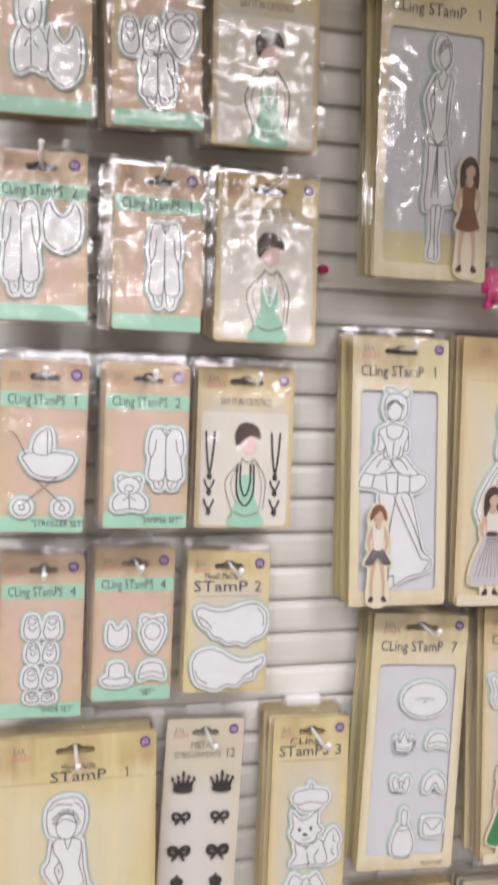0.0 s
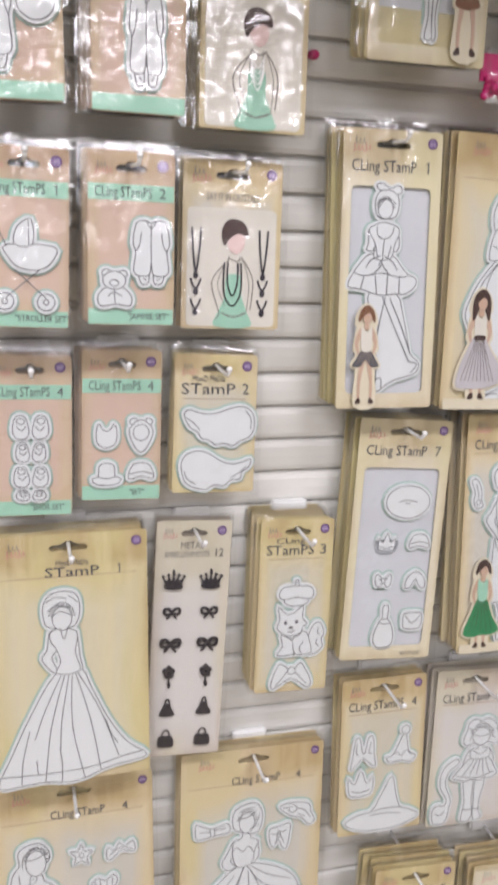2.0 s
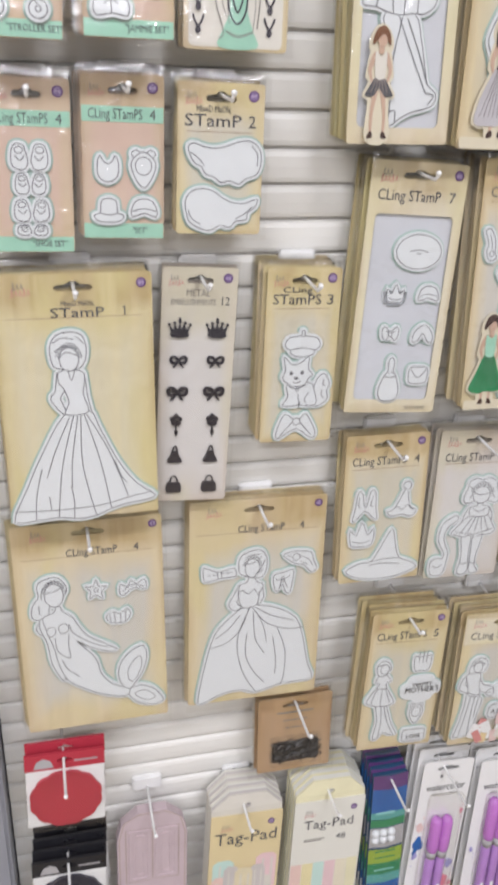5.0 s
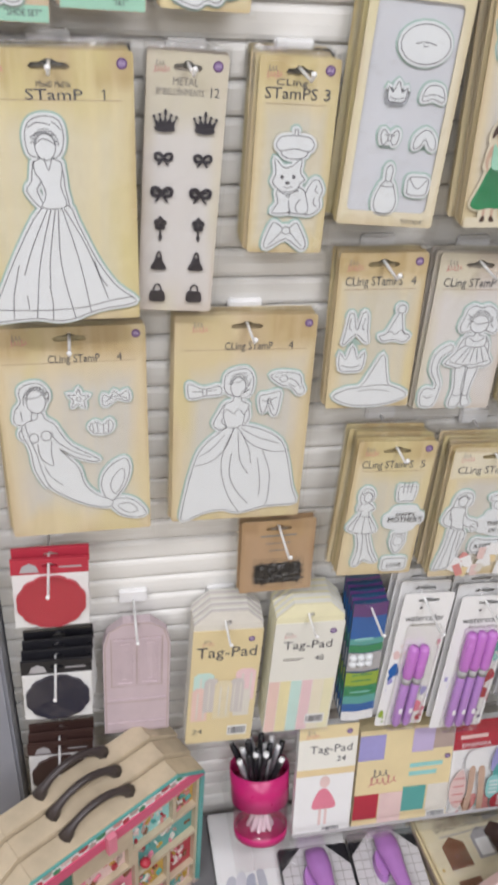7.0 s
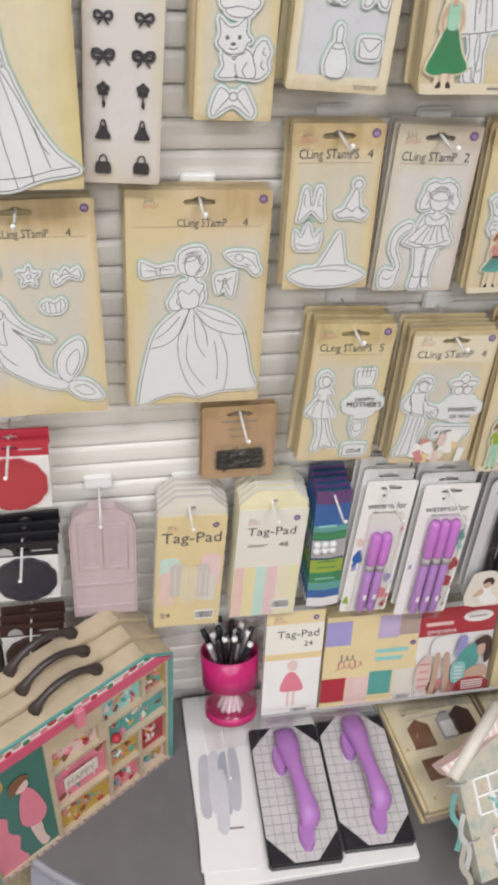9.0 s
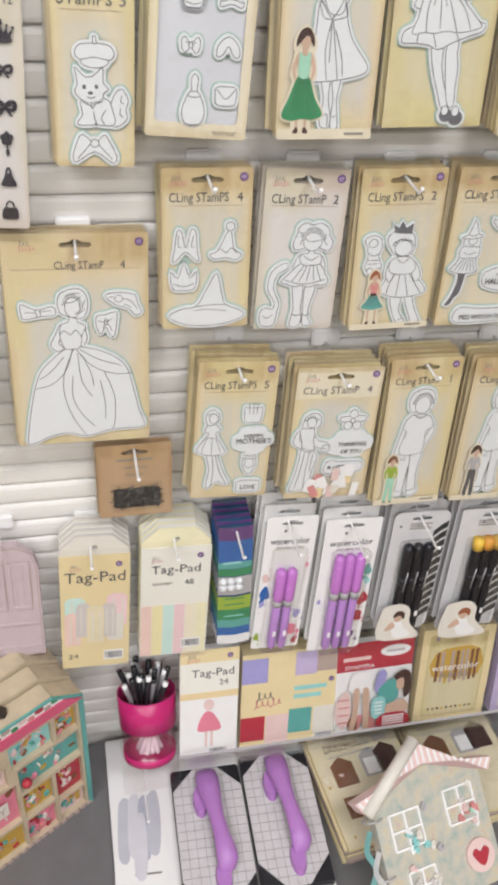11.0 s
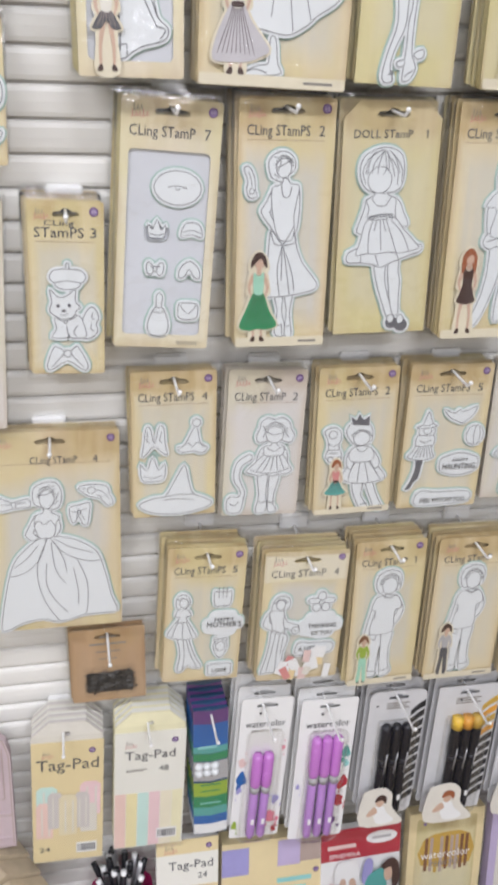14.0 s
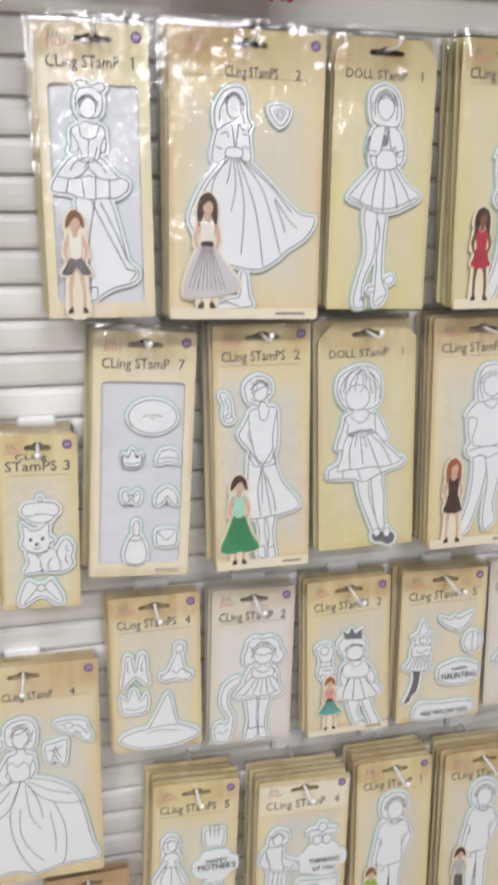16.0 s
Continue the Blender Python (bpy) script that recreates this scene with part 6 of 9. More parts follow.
# ceiling lights
for lx, ly in LAMPS:
    root = thing("ceiling_light", pose(lx, ly, CEILING), "white recessed fluorescent ceiling light panel", "ceiling light", "ceiling lights")
    bm = bmesh.new()
    for b in ((-0.62, -0.17, -0.03, 0.62, -0.15, 0), (-0.62, 0.15, -0.03, 0.62, 0.17, 0), (-0.62, -0.15, -0.03, -0.6, 0.15, 0), (0.6, -0.15, -0.03, 0.62, 0.15, 0)):
        block(bm, *b)
    part("frame", bm, WHITE_PLASTIC, root)
    la = bpy.data.lights.new("light_panel", "AREA")
    la.shape, la.size, la.size_y, la.energy, la.color = "RECTANGLE", 1.18, 0.28, LAMP_POWER, (0.98, 0.985, 1.06)
    lo = new("light_panel", la)
    lo.parent = root
    lo.location = (0, 0, -0.012)

# deck at the foot of the wall, grey upright at its end
bm = bmesh.new()
prof = [(-0.05, -0.001), (-0.05, -0.205), (0.02, -0.262), (0.14, -0.345), (0.24, -0.40), (0.4, -0.43), (X1, -0.44), (X1, -0.001)]
vs = [[bm.verts.new((x, y, z)) for x, y in prof] for z in (DECK - 0.02, DECK)]
bm.faces.new(vs[1])
bm.faces.new(vs[0][::-1])
for i in range(len(prof)):
    j = (i + 1) % len(prof)
    bm.faces.new((vs[0][i], vs[0][j], vs[1][j], vs[1][i]))
deck = setting("base_deck", bm, DECK_GREY, "dark grey base deck of the shop fixture", "deck")
bm = bmesh.new()
edge = [(x, y - 0.004, DECK - 0.008) for x, y in prof[1:7]]
tube(bm, edge, 0.008, 8)
setting("deck_edge_trim", bm, GREY_METAL, "rounded grey metal edge trim", "trim")
bm = bmesh.new()
block(bm, -0.02, -0.38, 0.0, X1, -0.02, DECK - 0.02)
setting("plinth", bm, GREY_METAL, "grey metal plinth under the deck", "plinth")
bm = bmesh.new()
block(bm, -0.085, -0.045, 0.0, -0.047, 0.06, 2.45, 0.004)
setting("upright", bm, GREY_METAL, "grey metal upright at the end of the slatted wall", "post")

# ---- the things on the hooks ----
P = package
A_BABY = "baby-themed stamp card with mint bands in a clear bag"
P(0.029, 1.897, -0.07, 0.068, 0.130, 0.9, 5, "baby", "CLING STAMPS", "2", [("bear", 0.15, 0.28, 0.55, 0.8), ("bib", 0.5, 0.5, 0.9, 0.85)], A_BABY, lean=-3)
P(0.111, 1.897, -0.07, 0.068, 0.132, 1.5, 5, "baby", "CLING STAMPS", "3", [("pair", 0.08, 0.4, 0.55, 0.62), ("bonnet", 0.55, 0.35, 0.95, 0.62), ("sleeper", 0.3, 0.58, 0.7, 0.88)], A_BABY, lean=-3)


def crystals(necklaces):
    def draw(root, X, Z, f):
        y = f - 0.0006
        flat(root, "printed_panel", [box2(X(0.05), Z(0.985), X(0.95), Z(0.28), 0.004)], f, HEADER_PALE, 0.0002, "pale printed panel")
        flat(root, "printed_dress", [smooth([(X(0.45), Z(0.68)), (X(0.6), Z(0.68)), (X(0.61), Z(0.8)), (X(0.67), Z(0.9)), (X(0.7), Z(0.985)), (X(0.34), Z(0.985)), (X(0.37), Z(0.9)), (X(0.44), Z(0.8))], 3)], y, MINT)
        flat(root, "printed_oval", [oval(X(0.54), Z(0.47), 0.0075, 0.0105)], y, BLUSH)
        flat(root, "printed_cap", [smooth([(X(0.42), Z(0.5)), (X(0.39), Z(0.42)), (X(0.44), Z(0.355)), (X(0.53), Z(0.34)), (X(0.63), Z(0.37)), (X(0.66), Z(0.44)), (X(0.56), Z(0.425)), (X(0.47), Z(0.46))], 3)], y - 0.0004, DARK_BROWN)
        bm = bmesh.new()
        for line in ([(0.48, 0.56), (0.36, 0.72), (0.44, 0.86)], [(0.6, 0.56), (0.68, 0.72), (0.66, 0.9)], [(0.47, 0.56), (0.45, 0.68)], [(0.58, 0.56), (0.57, 0.68)], [(0.42, 0.9), (0.52, 0.92), (0.64, 0.9)]):
            ribbon(bm, smooth([(X(a), Z(b)) for a, b in line], 4, False), 0.0005, y - 0.0004)
        for line in ([(0.44, 0.6), (0.3, 0.72), (0.38, 0.9), (0.34, 0.94)], [(0.47, 0.57), (0.54, 0.59), (0.61, 0.57)], [(0.4, 0.9), (0.52, 0.93), (0.66, 0.9)], [(0.62, 0.58), (0.72, 0.7), (0.7, 0.88)]):
            ribbon(bm, smooth([(X(a), Z(b)) for a, b in line], 4, False), 0.0008, y - 0.0005)
        part("drawn_lines", bm, INK_SOFT, root)
        text_part("SAY IT IN CRYSTALS", root, X(0.5), f - 0.0003, Z(0.235), 0.006, INK_SOFT, 0.044, name="title")
        if necklaces:
            bm = bmesh.new()
            for s in (0.14, 0.82):
                for k, (v0, v1, wd) in enumerate(((0.4, 0.66, 0.045), (0.7, 0.76, 0.05), (0.82, 0.88, 0.05))):
                    ribbon(bm, smooth([(X(s - wd), Z(v0)), (X(s - wd * 0.7), Z((v0 + v1) / 2)), (X(s), Z(v1)), (X(s + wd * 0.7), Z((v0 + v1) / 2)), (X(s + wd), Z(v0))], 5, False), 0.0016, y - 0.0006)
                    plate(bm, [oval(X(s), Z(v1 + 0.02), 0.0022, 0.003, 8)], y, y - 0.001)
            for wd, v1 in ((0.05, 0.8), (0.085, 0.86)):
                ribbon(bm, smooth([(X(0.51 - wd), Z(0.6)), (X(0.51 - wd), Z(v1 - 0.08)), (X(0.51), Z(v1)), (X(0.51 + wd), Z(v1 - 0.08)), (X(0.51 + wd), Z(0.6))], 5, False), 0.0014, y - 0.0008)
            part("crystal_strands", bm, METAL_DARK, root, "dark strings of stick-on crystals")
        else:
            bm = bmesh.new()
            for k in range(5):
                ribbon(bm, smooth([(X(0.46), Z(0.6 + 0.02 * k)), (X(0.53), Z(0.66 + 0.03 * k)), (X(0.59), Z(0.6 + 0.02 * k))], 4, False), 0.0009, y - 0.0008)
            part("crystal_strands", bm, WHITE_PLASTIC, root, "clear strings of stick-on crystals")
    return draw


P(0.200, 1.897, -0.055, 0.087, 0.140, 0.5, 4, "cryst", "", "8", [], "crystal sticker card with a teal dress print in a glossy bag", extra=crystals(False), lean=-3)
P(0.346, 1.856, -0.06, 0.102, 0.250, 0.0, 4, "window", "CLING STAMP", "1", [("cocktail", 0.4, 0.2, 0.74, 0.93)], "tall stamp card with a die-cut window in a glossy bag", lean=-3,
  minis=[(0.8, 0.975, 0.095, DARK_BROWN, BROWN, SKIN_TAN, "dress")])
P(0.480, 1.860, -0.05, 0.095, 0.250, 2.0, 3, "gold", "CLING STAMP", "1", [("cocktail", 0.2, 0.25, 0.8, 0.95)], "tall tan stamp card beside a magenta package", lean=-3)
P(0.028, 1.746, -0.07, 0.068, 0.127, 0.5, 5, "baby", "CLING STAMPS", "2", [("sleeper", 0.08, 0.3, 0.5, 0.85), ("bib", 0.5, 0.3, 0.95, 0.6)], A_BABY)
P(0.116, 1.742, -0.07, 0.069, 0.127, -0.7, 5, "baby", "CLING STAMPS", "1", [("sleeper", 0.38, 0.34, 0.76, 0.86)], A_BABY)
P(0.208, 1.741, -0.052, 0.086, 0.137, -1.1, 4, "cryst", "", "8", [], "crystal sticker card with a teal dress print in a glossy bag", extra=crystals(False))


def footer(word):
    def draw(root, X, Z, f):
        text_part(word, root, X(0.7), f - 0.0005, Z(0.965), 0.0048, INK, None, name="footer_word")
    return draw


P(0.031, 1.587, -0.068, 0.066, 0.132, -1.6, 5, "baby", "CLING STAMPS", "1", [("pram", 0.12, 0.35, 0.88, 0.91)], "stroller stamp card with mint bands in a clear bag", extra=footer('"STROLLER SET"'))
P(0.111, 1.588, -0.068, 0.067, 0.130, -0.9, 4, "baby", "CLING STAMPS", "2", [("sleeper", 0.5, 0.38, 0.95, 0.76), ("bear", 0.08, 0.67, 0.52, 0.9)], "teddy and sleepsuit stamp card with mint bands", extra=footer('"JAMMIE SET"'))
P(0.198, 1.584, -0.040, 0.084, 0.136, -1.2, 2, "cryst", "", "8", [], "crystal necklace sticker card in a glossy bag", extra=crystals(True))
P(0.032, 1.426, -0.040, 0.067, 0.134, -1.2, 2, "baby", "CLING STAMPS", "4", [("pair", 0.26, 0.36, 0.74, 0.52), ("pair", 0.3, 0.53, 0.7, 0.66), ("pair", 0.27, 0.68, 0.73, 0.82), ("pair", 0.3, 0.83, 0.7, 0.9)], "baby shoe stamp card with mint bands", extra=footer('"SHOE SET"'))
P(0.107, 1.433, -0.040, 0.067, 0.128, -1.4, 2, "baby", "CLING STAMPS", "4", [("bib", 0.16, 0.48, 0.45, 0.65), ("bonnet", 0.56, 0.44, 0.92, 0.68), ("hat", 0.12, 0.73, 0.5, 0.9), ("cap", 0.57, 0.73, 0.92, 0.88)], "baby hat stamp card with mint bands", extra=footer('"SET"'))
P(0.188, 1.432, -0.040, 0.0735, 0.121, -1.6, 2, "plain", "MIXED MEDIA\nSTAMP", "2", [("cloud", 0.1, 0.36, 0.98, 0.67), ("cloud_low", 0.08, 0.68, 0.96, 0.98)], "wing-shaped stamp card on yellow kraft")
P(0.061, 1.225, -0.054, 0.136, 0.230, 0.2, 3, "brush", "MIXED MEDIA\nSTAMP", "1", [("gown", 0, 0, 1, 1)], "large gown stamp card on yellow kraft", film=0.6)


def charms(root, X, Z, f):
    text_part("METAL", root, X(0.48), f - 0.0003, Z(0.115), 0.0065, INK_SOFT, 0.022, name="title")
    text_part("EMBELLISHMENTS", root, X(0.42), f - 0.0003, Z(0.15), 0.0055, INK_SOFT, 0.042, name="title")
    text_part("12", root, X(0.85), f - 0.0003, Z(0.15), 0.008, INK, 0.0075, name="count_number")
    for col in (0.25, 0.75):
        for k in range(6):
            bm = bmesh.new()
            cx, cz, r = X(col), Z(0.245 + 0.135 * k), (0.0105, 0.007, 0.0085, 0.0082, 0.0085, 0.0085)[k]
            at = lambda pts: [(cx + a * r, cz + b * r) for a, b in pts]
            line = lambda pts, wd, closed=False: ribbon(bm, smooth(at(pts), 4, closed), wd * r, f - 0.002, closed)
            fill = lambda pts, dep=0.0022: plate(bm, [smooth(at(pts), 3)], f, f - dep)
            if k == 0:
                fill([(-0.75, -0.7), (0, -0.82), (0.75, -0.7), (0.78, -0.42), (0, -0.54), (-0.78, -0.42)], 0.003)
                plate(bm, [at([(-0.72, -0.5), (-0.95, 0.3), (-0.56, -0.1), (-0.44, 0.42), (-0.16, -0.05), (0, 0.55), (0.16, -0.05), (0.44, 0.42), (0.56, -0.1), (0.95, 0.3), (0.72, -0.5)])], f, f - 0.0024)
                for q in range(5):
                    plate(bm, [oval(cx + (q - 2) * 0.47 * r, cz + r * (0.36, 0.5, 0.62, 0.5, 0.36)[q], r * 0.12, r * 0.12, 8)], f, f - 0.003)
                fill([(-0.08, 0.5), (0.08, 0.5), (0.1, 0.85), (0, 1.0), (-0.1, 0.85)])
            elif k in (1, 2):
                for sx in (-1, 1):
                    line([(0, 0), (sx * 0.45, 0.55), (sx * 1.0, 0.5), (sx * 0.95, -0.1), (sx * 0.45, -0.2)], 0.42, True)
                    fill([(0, -0.1), (sx * 0.3, -0.2), (sx * 0.75, -0.85), (sx * 0.4, -0.75)])
                    if k == 2:
                        line([(sx * 0.1, 0.05), (sx * 0.5, 0.25), (sx * 0.8, 0.2)], 0.2)
                plate(bm, [oval(cx, cz, r * 0.24, r * 0.26, 10)], f, f - 0.0034)
            elif k == 3:
                for q in range(5):
                    a = q * 1.257 + 0.3
                    plate(bm, [oval(cx + r * 0.42 * math.cos(a), cz + r * (0.5 + 0.42 * math.sin(a)), r * 0.34, r * 0.34, 8)], f, f - 0.0022 - 0.0003 * q)
                fill([(-0.06, 0.0), (0.06, 0.0), (0.1, -0.7), (-0.04, -0.7)])
                fill([(0.04, -0.6), (0.26, -1.0), (0.06, -1.5), (-0.14, -1.0)])
                fill([(-0.1, 0.9), (0.1, 0.9), (0.06, 1.3), (-0.06, 1.3)])
            elif k == 4:
                fill([(-0.85, -0.85), (0, -0.98), (0.85, -0.85), (0.5, -0.1), (0.3, 0.35), (-0.3, 0.35), (-0.5, -0.1)], 0.003)
                line([(-0.3, 0.3), (-0.12, 0.95), (0.12, 0.95), (0.3, 0.3)], 0.2)
            else:
                fill([(-0.75, 0.15), (0, 0.22), (0.75, 0.15), (0.85, -0.9), (0, -1.0), (-0.85, -0.9)], 0.003)
                line([(-0.42, 0.1), (-0.34, 0.75), (0, 1.0), (0.34, 0.75), (0.42, 0.1)], 0.18)
            part("metal_charm", bm, METAL_DARK, root, "antiqued dark metal charm")


P(0.171, 1.220, -0.030, 0.071, 0.232, -3.2, 1, "metal", "", "", [], "card of twelve dark metal charms in a clear bag", extra=charms, film=0.6)
P(0.269, 1.253, -0.045, 0.072, 0.170, -1.8, 4, "plain", "CLING\nSTAMPS", "3", [("beret", 0.26, 0.34, 0.76, 0.5), ("dog", 0.24, 0.49, 0.92, 0.78), ("scarf", 0.2, 0.82, 0.78, 0.98)], "puppy stamp card on yellow kraft in a clear bag")
P(0.063, 0.963, -0.045, 0.150, 0.246, 0.5, 2, "wash", "CLING STAMP", "4", [("mermaid", 0, 0, 1, 1), ("starfish", 0, 0, 1, 1), ("tiara", 0, 0, 1, 1), ("clam", 0, 0, 1, 1)], "large mermaid stamp card on washed kraft", film=0.6)
P(0.240, 0.964, -0.038, 0.150, 0.251, -1.0, 2, "wash", "CLING STAMP", "4", [("ball", 0, 0, 1, 1), ("hairbow", 0, 0, 1, 1), ("sprayhat", 0, 0, 1, 1), ("ribbonbow", 0, 0, 1, 1)], "large ball gown stamp card on washed kraft", film=0.6)
P(0.334, 1.566, -0.055, 0.090, 0.234, -0.2, 4, "window", "CLING STAMP", "1", [("tiers", 0, 0, 1, 1)], "tall stamp card with a die-cut window in a bag", minis=[(0.27, 0.985, 0.084, BROWN, INK, SKIN_TAN, "short", HEADER_PALE)], reach=0.03)
P(0.463, 1.564, -0.048, 0.137, 0.242, -1.5, 3, "plain", "CLING STAMPS", "2", [("swing", 0, 0, 1, 1), ("pendant", 0, 0, 1, 1)], "wide swing dress stamp card on kraft", minis=[(0.24, 0.965, 0.098, DARK_BROWN, PALE_GREY_PRINT, SKIN_TAN, "full", HEADER_PALE)], reach=0.03)
P(0.589, 1.566, -0.045, 0.096, 0.235, -1.5, 3, "tag", "DOLL STAMP", "1", [("mini", 0, 0, 1, 1)], "tag-shaped party dress stamp card on gold kraft", reach=0.03)
P(0.711, 1.567, -0.05, 0.100, 0.240, -0.2, 4, "gold", "CLING STAMPS", "2", [("ruffle", 0.3, 0.2, 0.9, 0.97)], "tall stamp card on gold kraft in a bag", minis=[(0.26, 0.97, 0.085, DARK_BROWN, CRIMSON, BROWN, "dress", CRIMSON, BROWN)], reach=0.03)


def word_at(word, u, v, hgt, mat=None):
    def draw(root, X, Z, f):
        text_part(word, root, X(u), f - 0.0004, Z(v), hgt, mat or INK_SOFT, None, name="footer_word")
    return draw


P(0.366, 1.314, -0.050, 0.0945, 0.235, -3.7, 3, "window", "CLING STAMP", "7", [("oval", 0.34, 0.26, 0.84, 0.41), ("crown", 0.3, 0.46, 0.5, 0.54), ("cap", 0.64, 0.46, 0.88, 0.54), ("bow", 0.3, 0.63, 0.5, 0.7), ("arch", 0.64, 0.62, 0.88, 0.7), ("bottle", 0.32, 0.76, 0.6, 0.95), ("purse", 0.66, 0.79, 0.88, 0.88)], "accessory stamp card with a die-cut lilac window", extra=word_at('"BOUTIQUE"', 0.78, 0.985, 0.0035), reach=0.035)
P(0.481, 1.316, -0.054, 0.0945, 0.239, -0.1, 4, "wash", "CLING STAMPS", "2", [("slim", 0, 0, 1, 1), ("comb", 0, 0, 1, 1)], "slim dress stamp card on washed kraft", minis=[(0.24, 0.98, 0.09, DARK_BROWN, GREEN, SKIN_TAN, "long", MINT)], reach=0.035)
P(0.589, 1.320, -0.050, 0.101, 0.229, 0.8, 3, "tag", "DOLL STAMP", "1", [("party", 0, 0, 1, 1)], "tag-shaped party dress stamp card on gold kraft", reach=0.035)
P(0.709, 1.317, -0.052, 0.104, 0.238, 0.4, 4, "plain", "CLING STAMPS", "2", [("ruffle", 0.28, 0.2, 0.88, 0.95)], "ruffled shorts stamp card on kraft", minis=[(0.24, 0.98, 0.09, RUSSET, DARK_BROWN, SKIN_TAN, "dress")], reach=0.035)
P(0.376, 1.072, -0.042, 0.0935, 0.173, -0.2, 2, "plain", "CLING STAMPS", "4", [("ears", 0.1, 0.35, 0.42, 0.56), ("party_hat", 0.53, 0.31, 0.9, 0.56), ("crown", 0.08, 0.56, 0.4, 0.74), ("witch_hat", 0.06, 0.62, 0.96, 0.985)], "party hat stamp card on yellow kraft", film=0.8)
P(0.478, 1.067, -0.042, 0.0895, 0.177, -2.2, 2, "grey", "CLING STAMP", "2", [("frill", 0.27, 0.31, 0.88, 0.985), ("tailcat", 0.04, 0.55, 0.36, 0.98)], "frilly dress and kitten stamp card, greyish", film=0.8)
P(0.588, 1.063, -0.040, 0.0955, 0.181, 0.4, 3, "plain", "CLING STAMPS", "2", [("ballet", 0, 0, 1, 1), ("teddy", 0, 0, 1, 1)], "ballet dress stamp card on kraft", minis=[(0.26, 0.965, 0.064, RUSSET, TEAL, SKIN_TAN, "flare", ROSE)], film=0.8)


def plaques(words):
    def draw(root, X, Z, f):
        for word, u, v, hgt, wd in words:
            text_part(word, root, X(u), f - 0.0044, Z(v), hgt, BLACK, wd, name="stamp_word")
    return draw


P(0.699, 1.062, -0.040, 0.103, 0.183, -0.9, 3, "plain", "CLING STAMPS", "5", [("witch", 0.05, 0.31, 0.38, 0.86), ("bat", 0.45, 0.28, 0.85, 0.4), ("pumpkin", 0.74, 0.38, 0.98, 0.56), ("plaque", 0.46, 0.6, 0.96, 0.77), ("banner", 0.2, 0.86, 0.9, 0.98)], "Halloween stamp card on kraft",
  extra=plaques([("HAPPY", 0.72, 0.665, 0.004, 0.02), ("HAUNTING", 0.71, 0.72, 0.0075, 0.042), ("MISS WITCHY POO", 0.56, 0.955, 0.006, 0.058)]), film=0.8)
P(0.800, 1.065, -0.035, 0.085, 0.18, 0.0, 1, "grey", "CLING STAMP", "2", [("frill", 0.1, 0.3, 0.8, 0.97)], "pale grey stamp card in a clear bag", film=0.8)
P(0.408, 0.861, -0.082, 0.0930, 0.184, -3.0, 4, "plain", "CLING STAMPS", "5", [("ribbed_gown", 0, 0, 1, 1), ("cake", 0.58, 0.27, 0.86, 0.42), ("blob", 0.48, 0.46, 1.0, 0.65), ("bonnet", 0.62, 0.66, 0.84, 0.82), ("note", 0.58, 0.86, 0.9, 0.96)], "celebration stamp card in a thick stack",
  extra=plaques([("HAPPY", 0.76, 0.53, 0.005, 0.024), ("MOTHER'S", 0.76, 0.575, 0.0072, 0.042), ("LOVE", 0.74, 0.93, 0.006, 0.018)]), reach=0.03, film=0.8)


def collage(root, X, Z, f):
    hh = Z(0)
    flat(root, "header_card", [box2(X(0.005), hh - 0.041, X(0.995), hh - 0.0005, 0.002), slot_loop(0, hh - 0.0125, 0.034, 0.0062)], f, KRAFT_CREAM, 0.00015, "bright cream header")
    plaques([("THINKING", 0.74, 0.58, 0.006, 0.036), ("OF YOU", 0.74, 0.635, 0.0055, 0.026), ("A LITTLE", 0.62, 0.76, 0.006, 0.03)])(root, X, Z, f)
    rng = random.Random(8)
    for k in range(16):
        u, v = 0.22 + 0.64 * rng.random(), 0
        v = 0.99 - (0.03 + 0.3 * rng.random()) * (0.15 + u * 0.85)
        wd, hg, a = 0.008 + 0.008 * rng.random(), 0.011 + 0.011 * rng.random(), rng.uniform(-0.5, 0.5)
        c, s = math.cos(a), math.sin(a)
        pts = [(X(u) + p * c - q * s, Z(v) + p * s + q * c) for p, q in box2(-wd / 2, -hg / 2, wd / 2, hg / 2)]
        flat(root, "photo_scrap", [pts], f - 0.0044 - 0.00015 * k, rng.choice([WHITE_CARD, BLUSH, WHITE_CARD, ROSE, WHITE_CARD, LILAC, SAND, WHITE_CARD, HEADER_PALE]), 0.0002)


P(0.529, 0.848, -0.085, 0.1045, 0.182, -2.2, 4, "wash", "CLING STAMP", "4", [("bride", 0, 0, 1, 1), ("petals", 0.54, 0.3, 0.88, 0.46), ("blob", 0.44, 0.46, 0.98, 0.67), ("banner", 0.44, 0.68, 0.9, 0.8)], "greeting stamp card in a thick stack", extra=collage, reach=0.03, film=0.8)
P(0.640, 0.836, -0.080, 0.0905, 0.208, -0.3, 4, "plain", "CLING STAMP", "1", [("boy", 0.2, 0.19, 0.74, 0.95)], "trouser figure stamp card on kraft", minis=[(0.2, 0.985, 0.072, BROWN, MINT, DARK_BROWN, "trousers", LIME)], reach=0.035, film=0.8)
P(0.751, 0.831, -0.080, 0.099, 0.207, -1.0, 4, "plain", "CLING STAMP", "1", [("boy", 0.24, 0.18, 0.72, 0.95)], "trouser figure stamp card on kraft", minis=[(0.24, 0.97, 0.078, DARK_BROWN, INK, INK, "trousers", GREYPRINT)], reach=0.035, film=0.8)
P(0.858, 0.825, -0.080, 0.095, 0.205, -1.0, 4, "plain", "CLING STAMP", "1", [("frill", 0.3, 0.24, 0.9, 0.95)], "dress stamp card on kraft", reach=0.035, film=0.8)


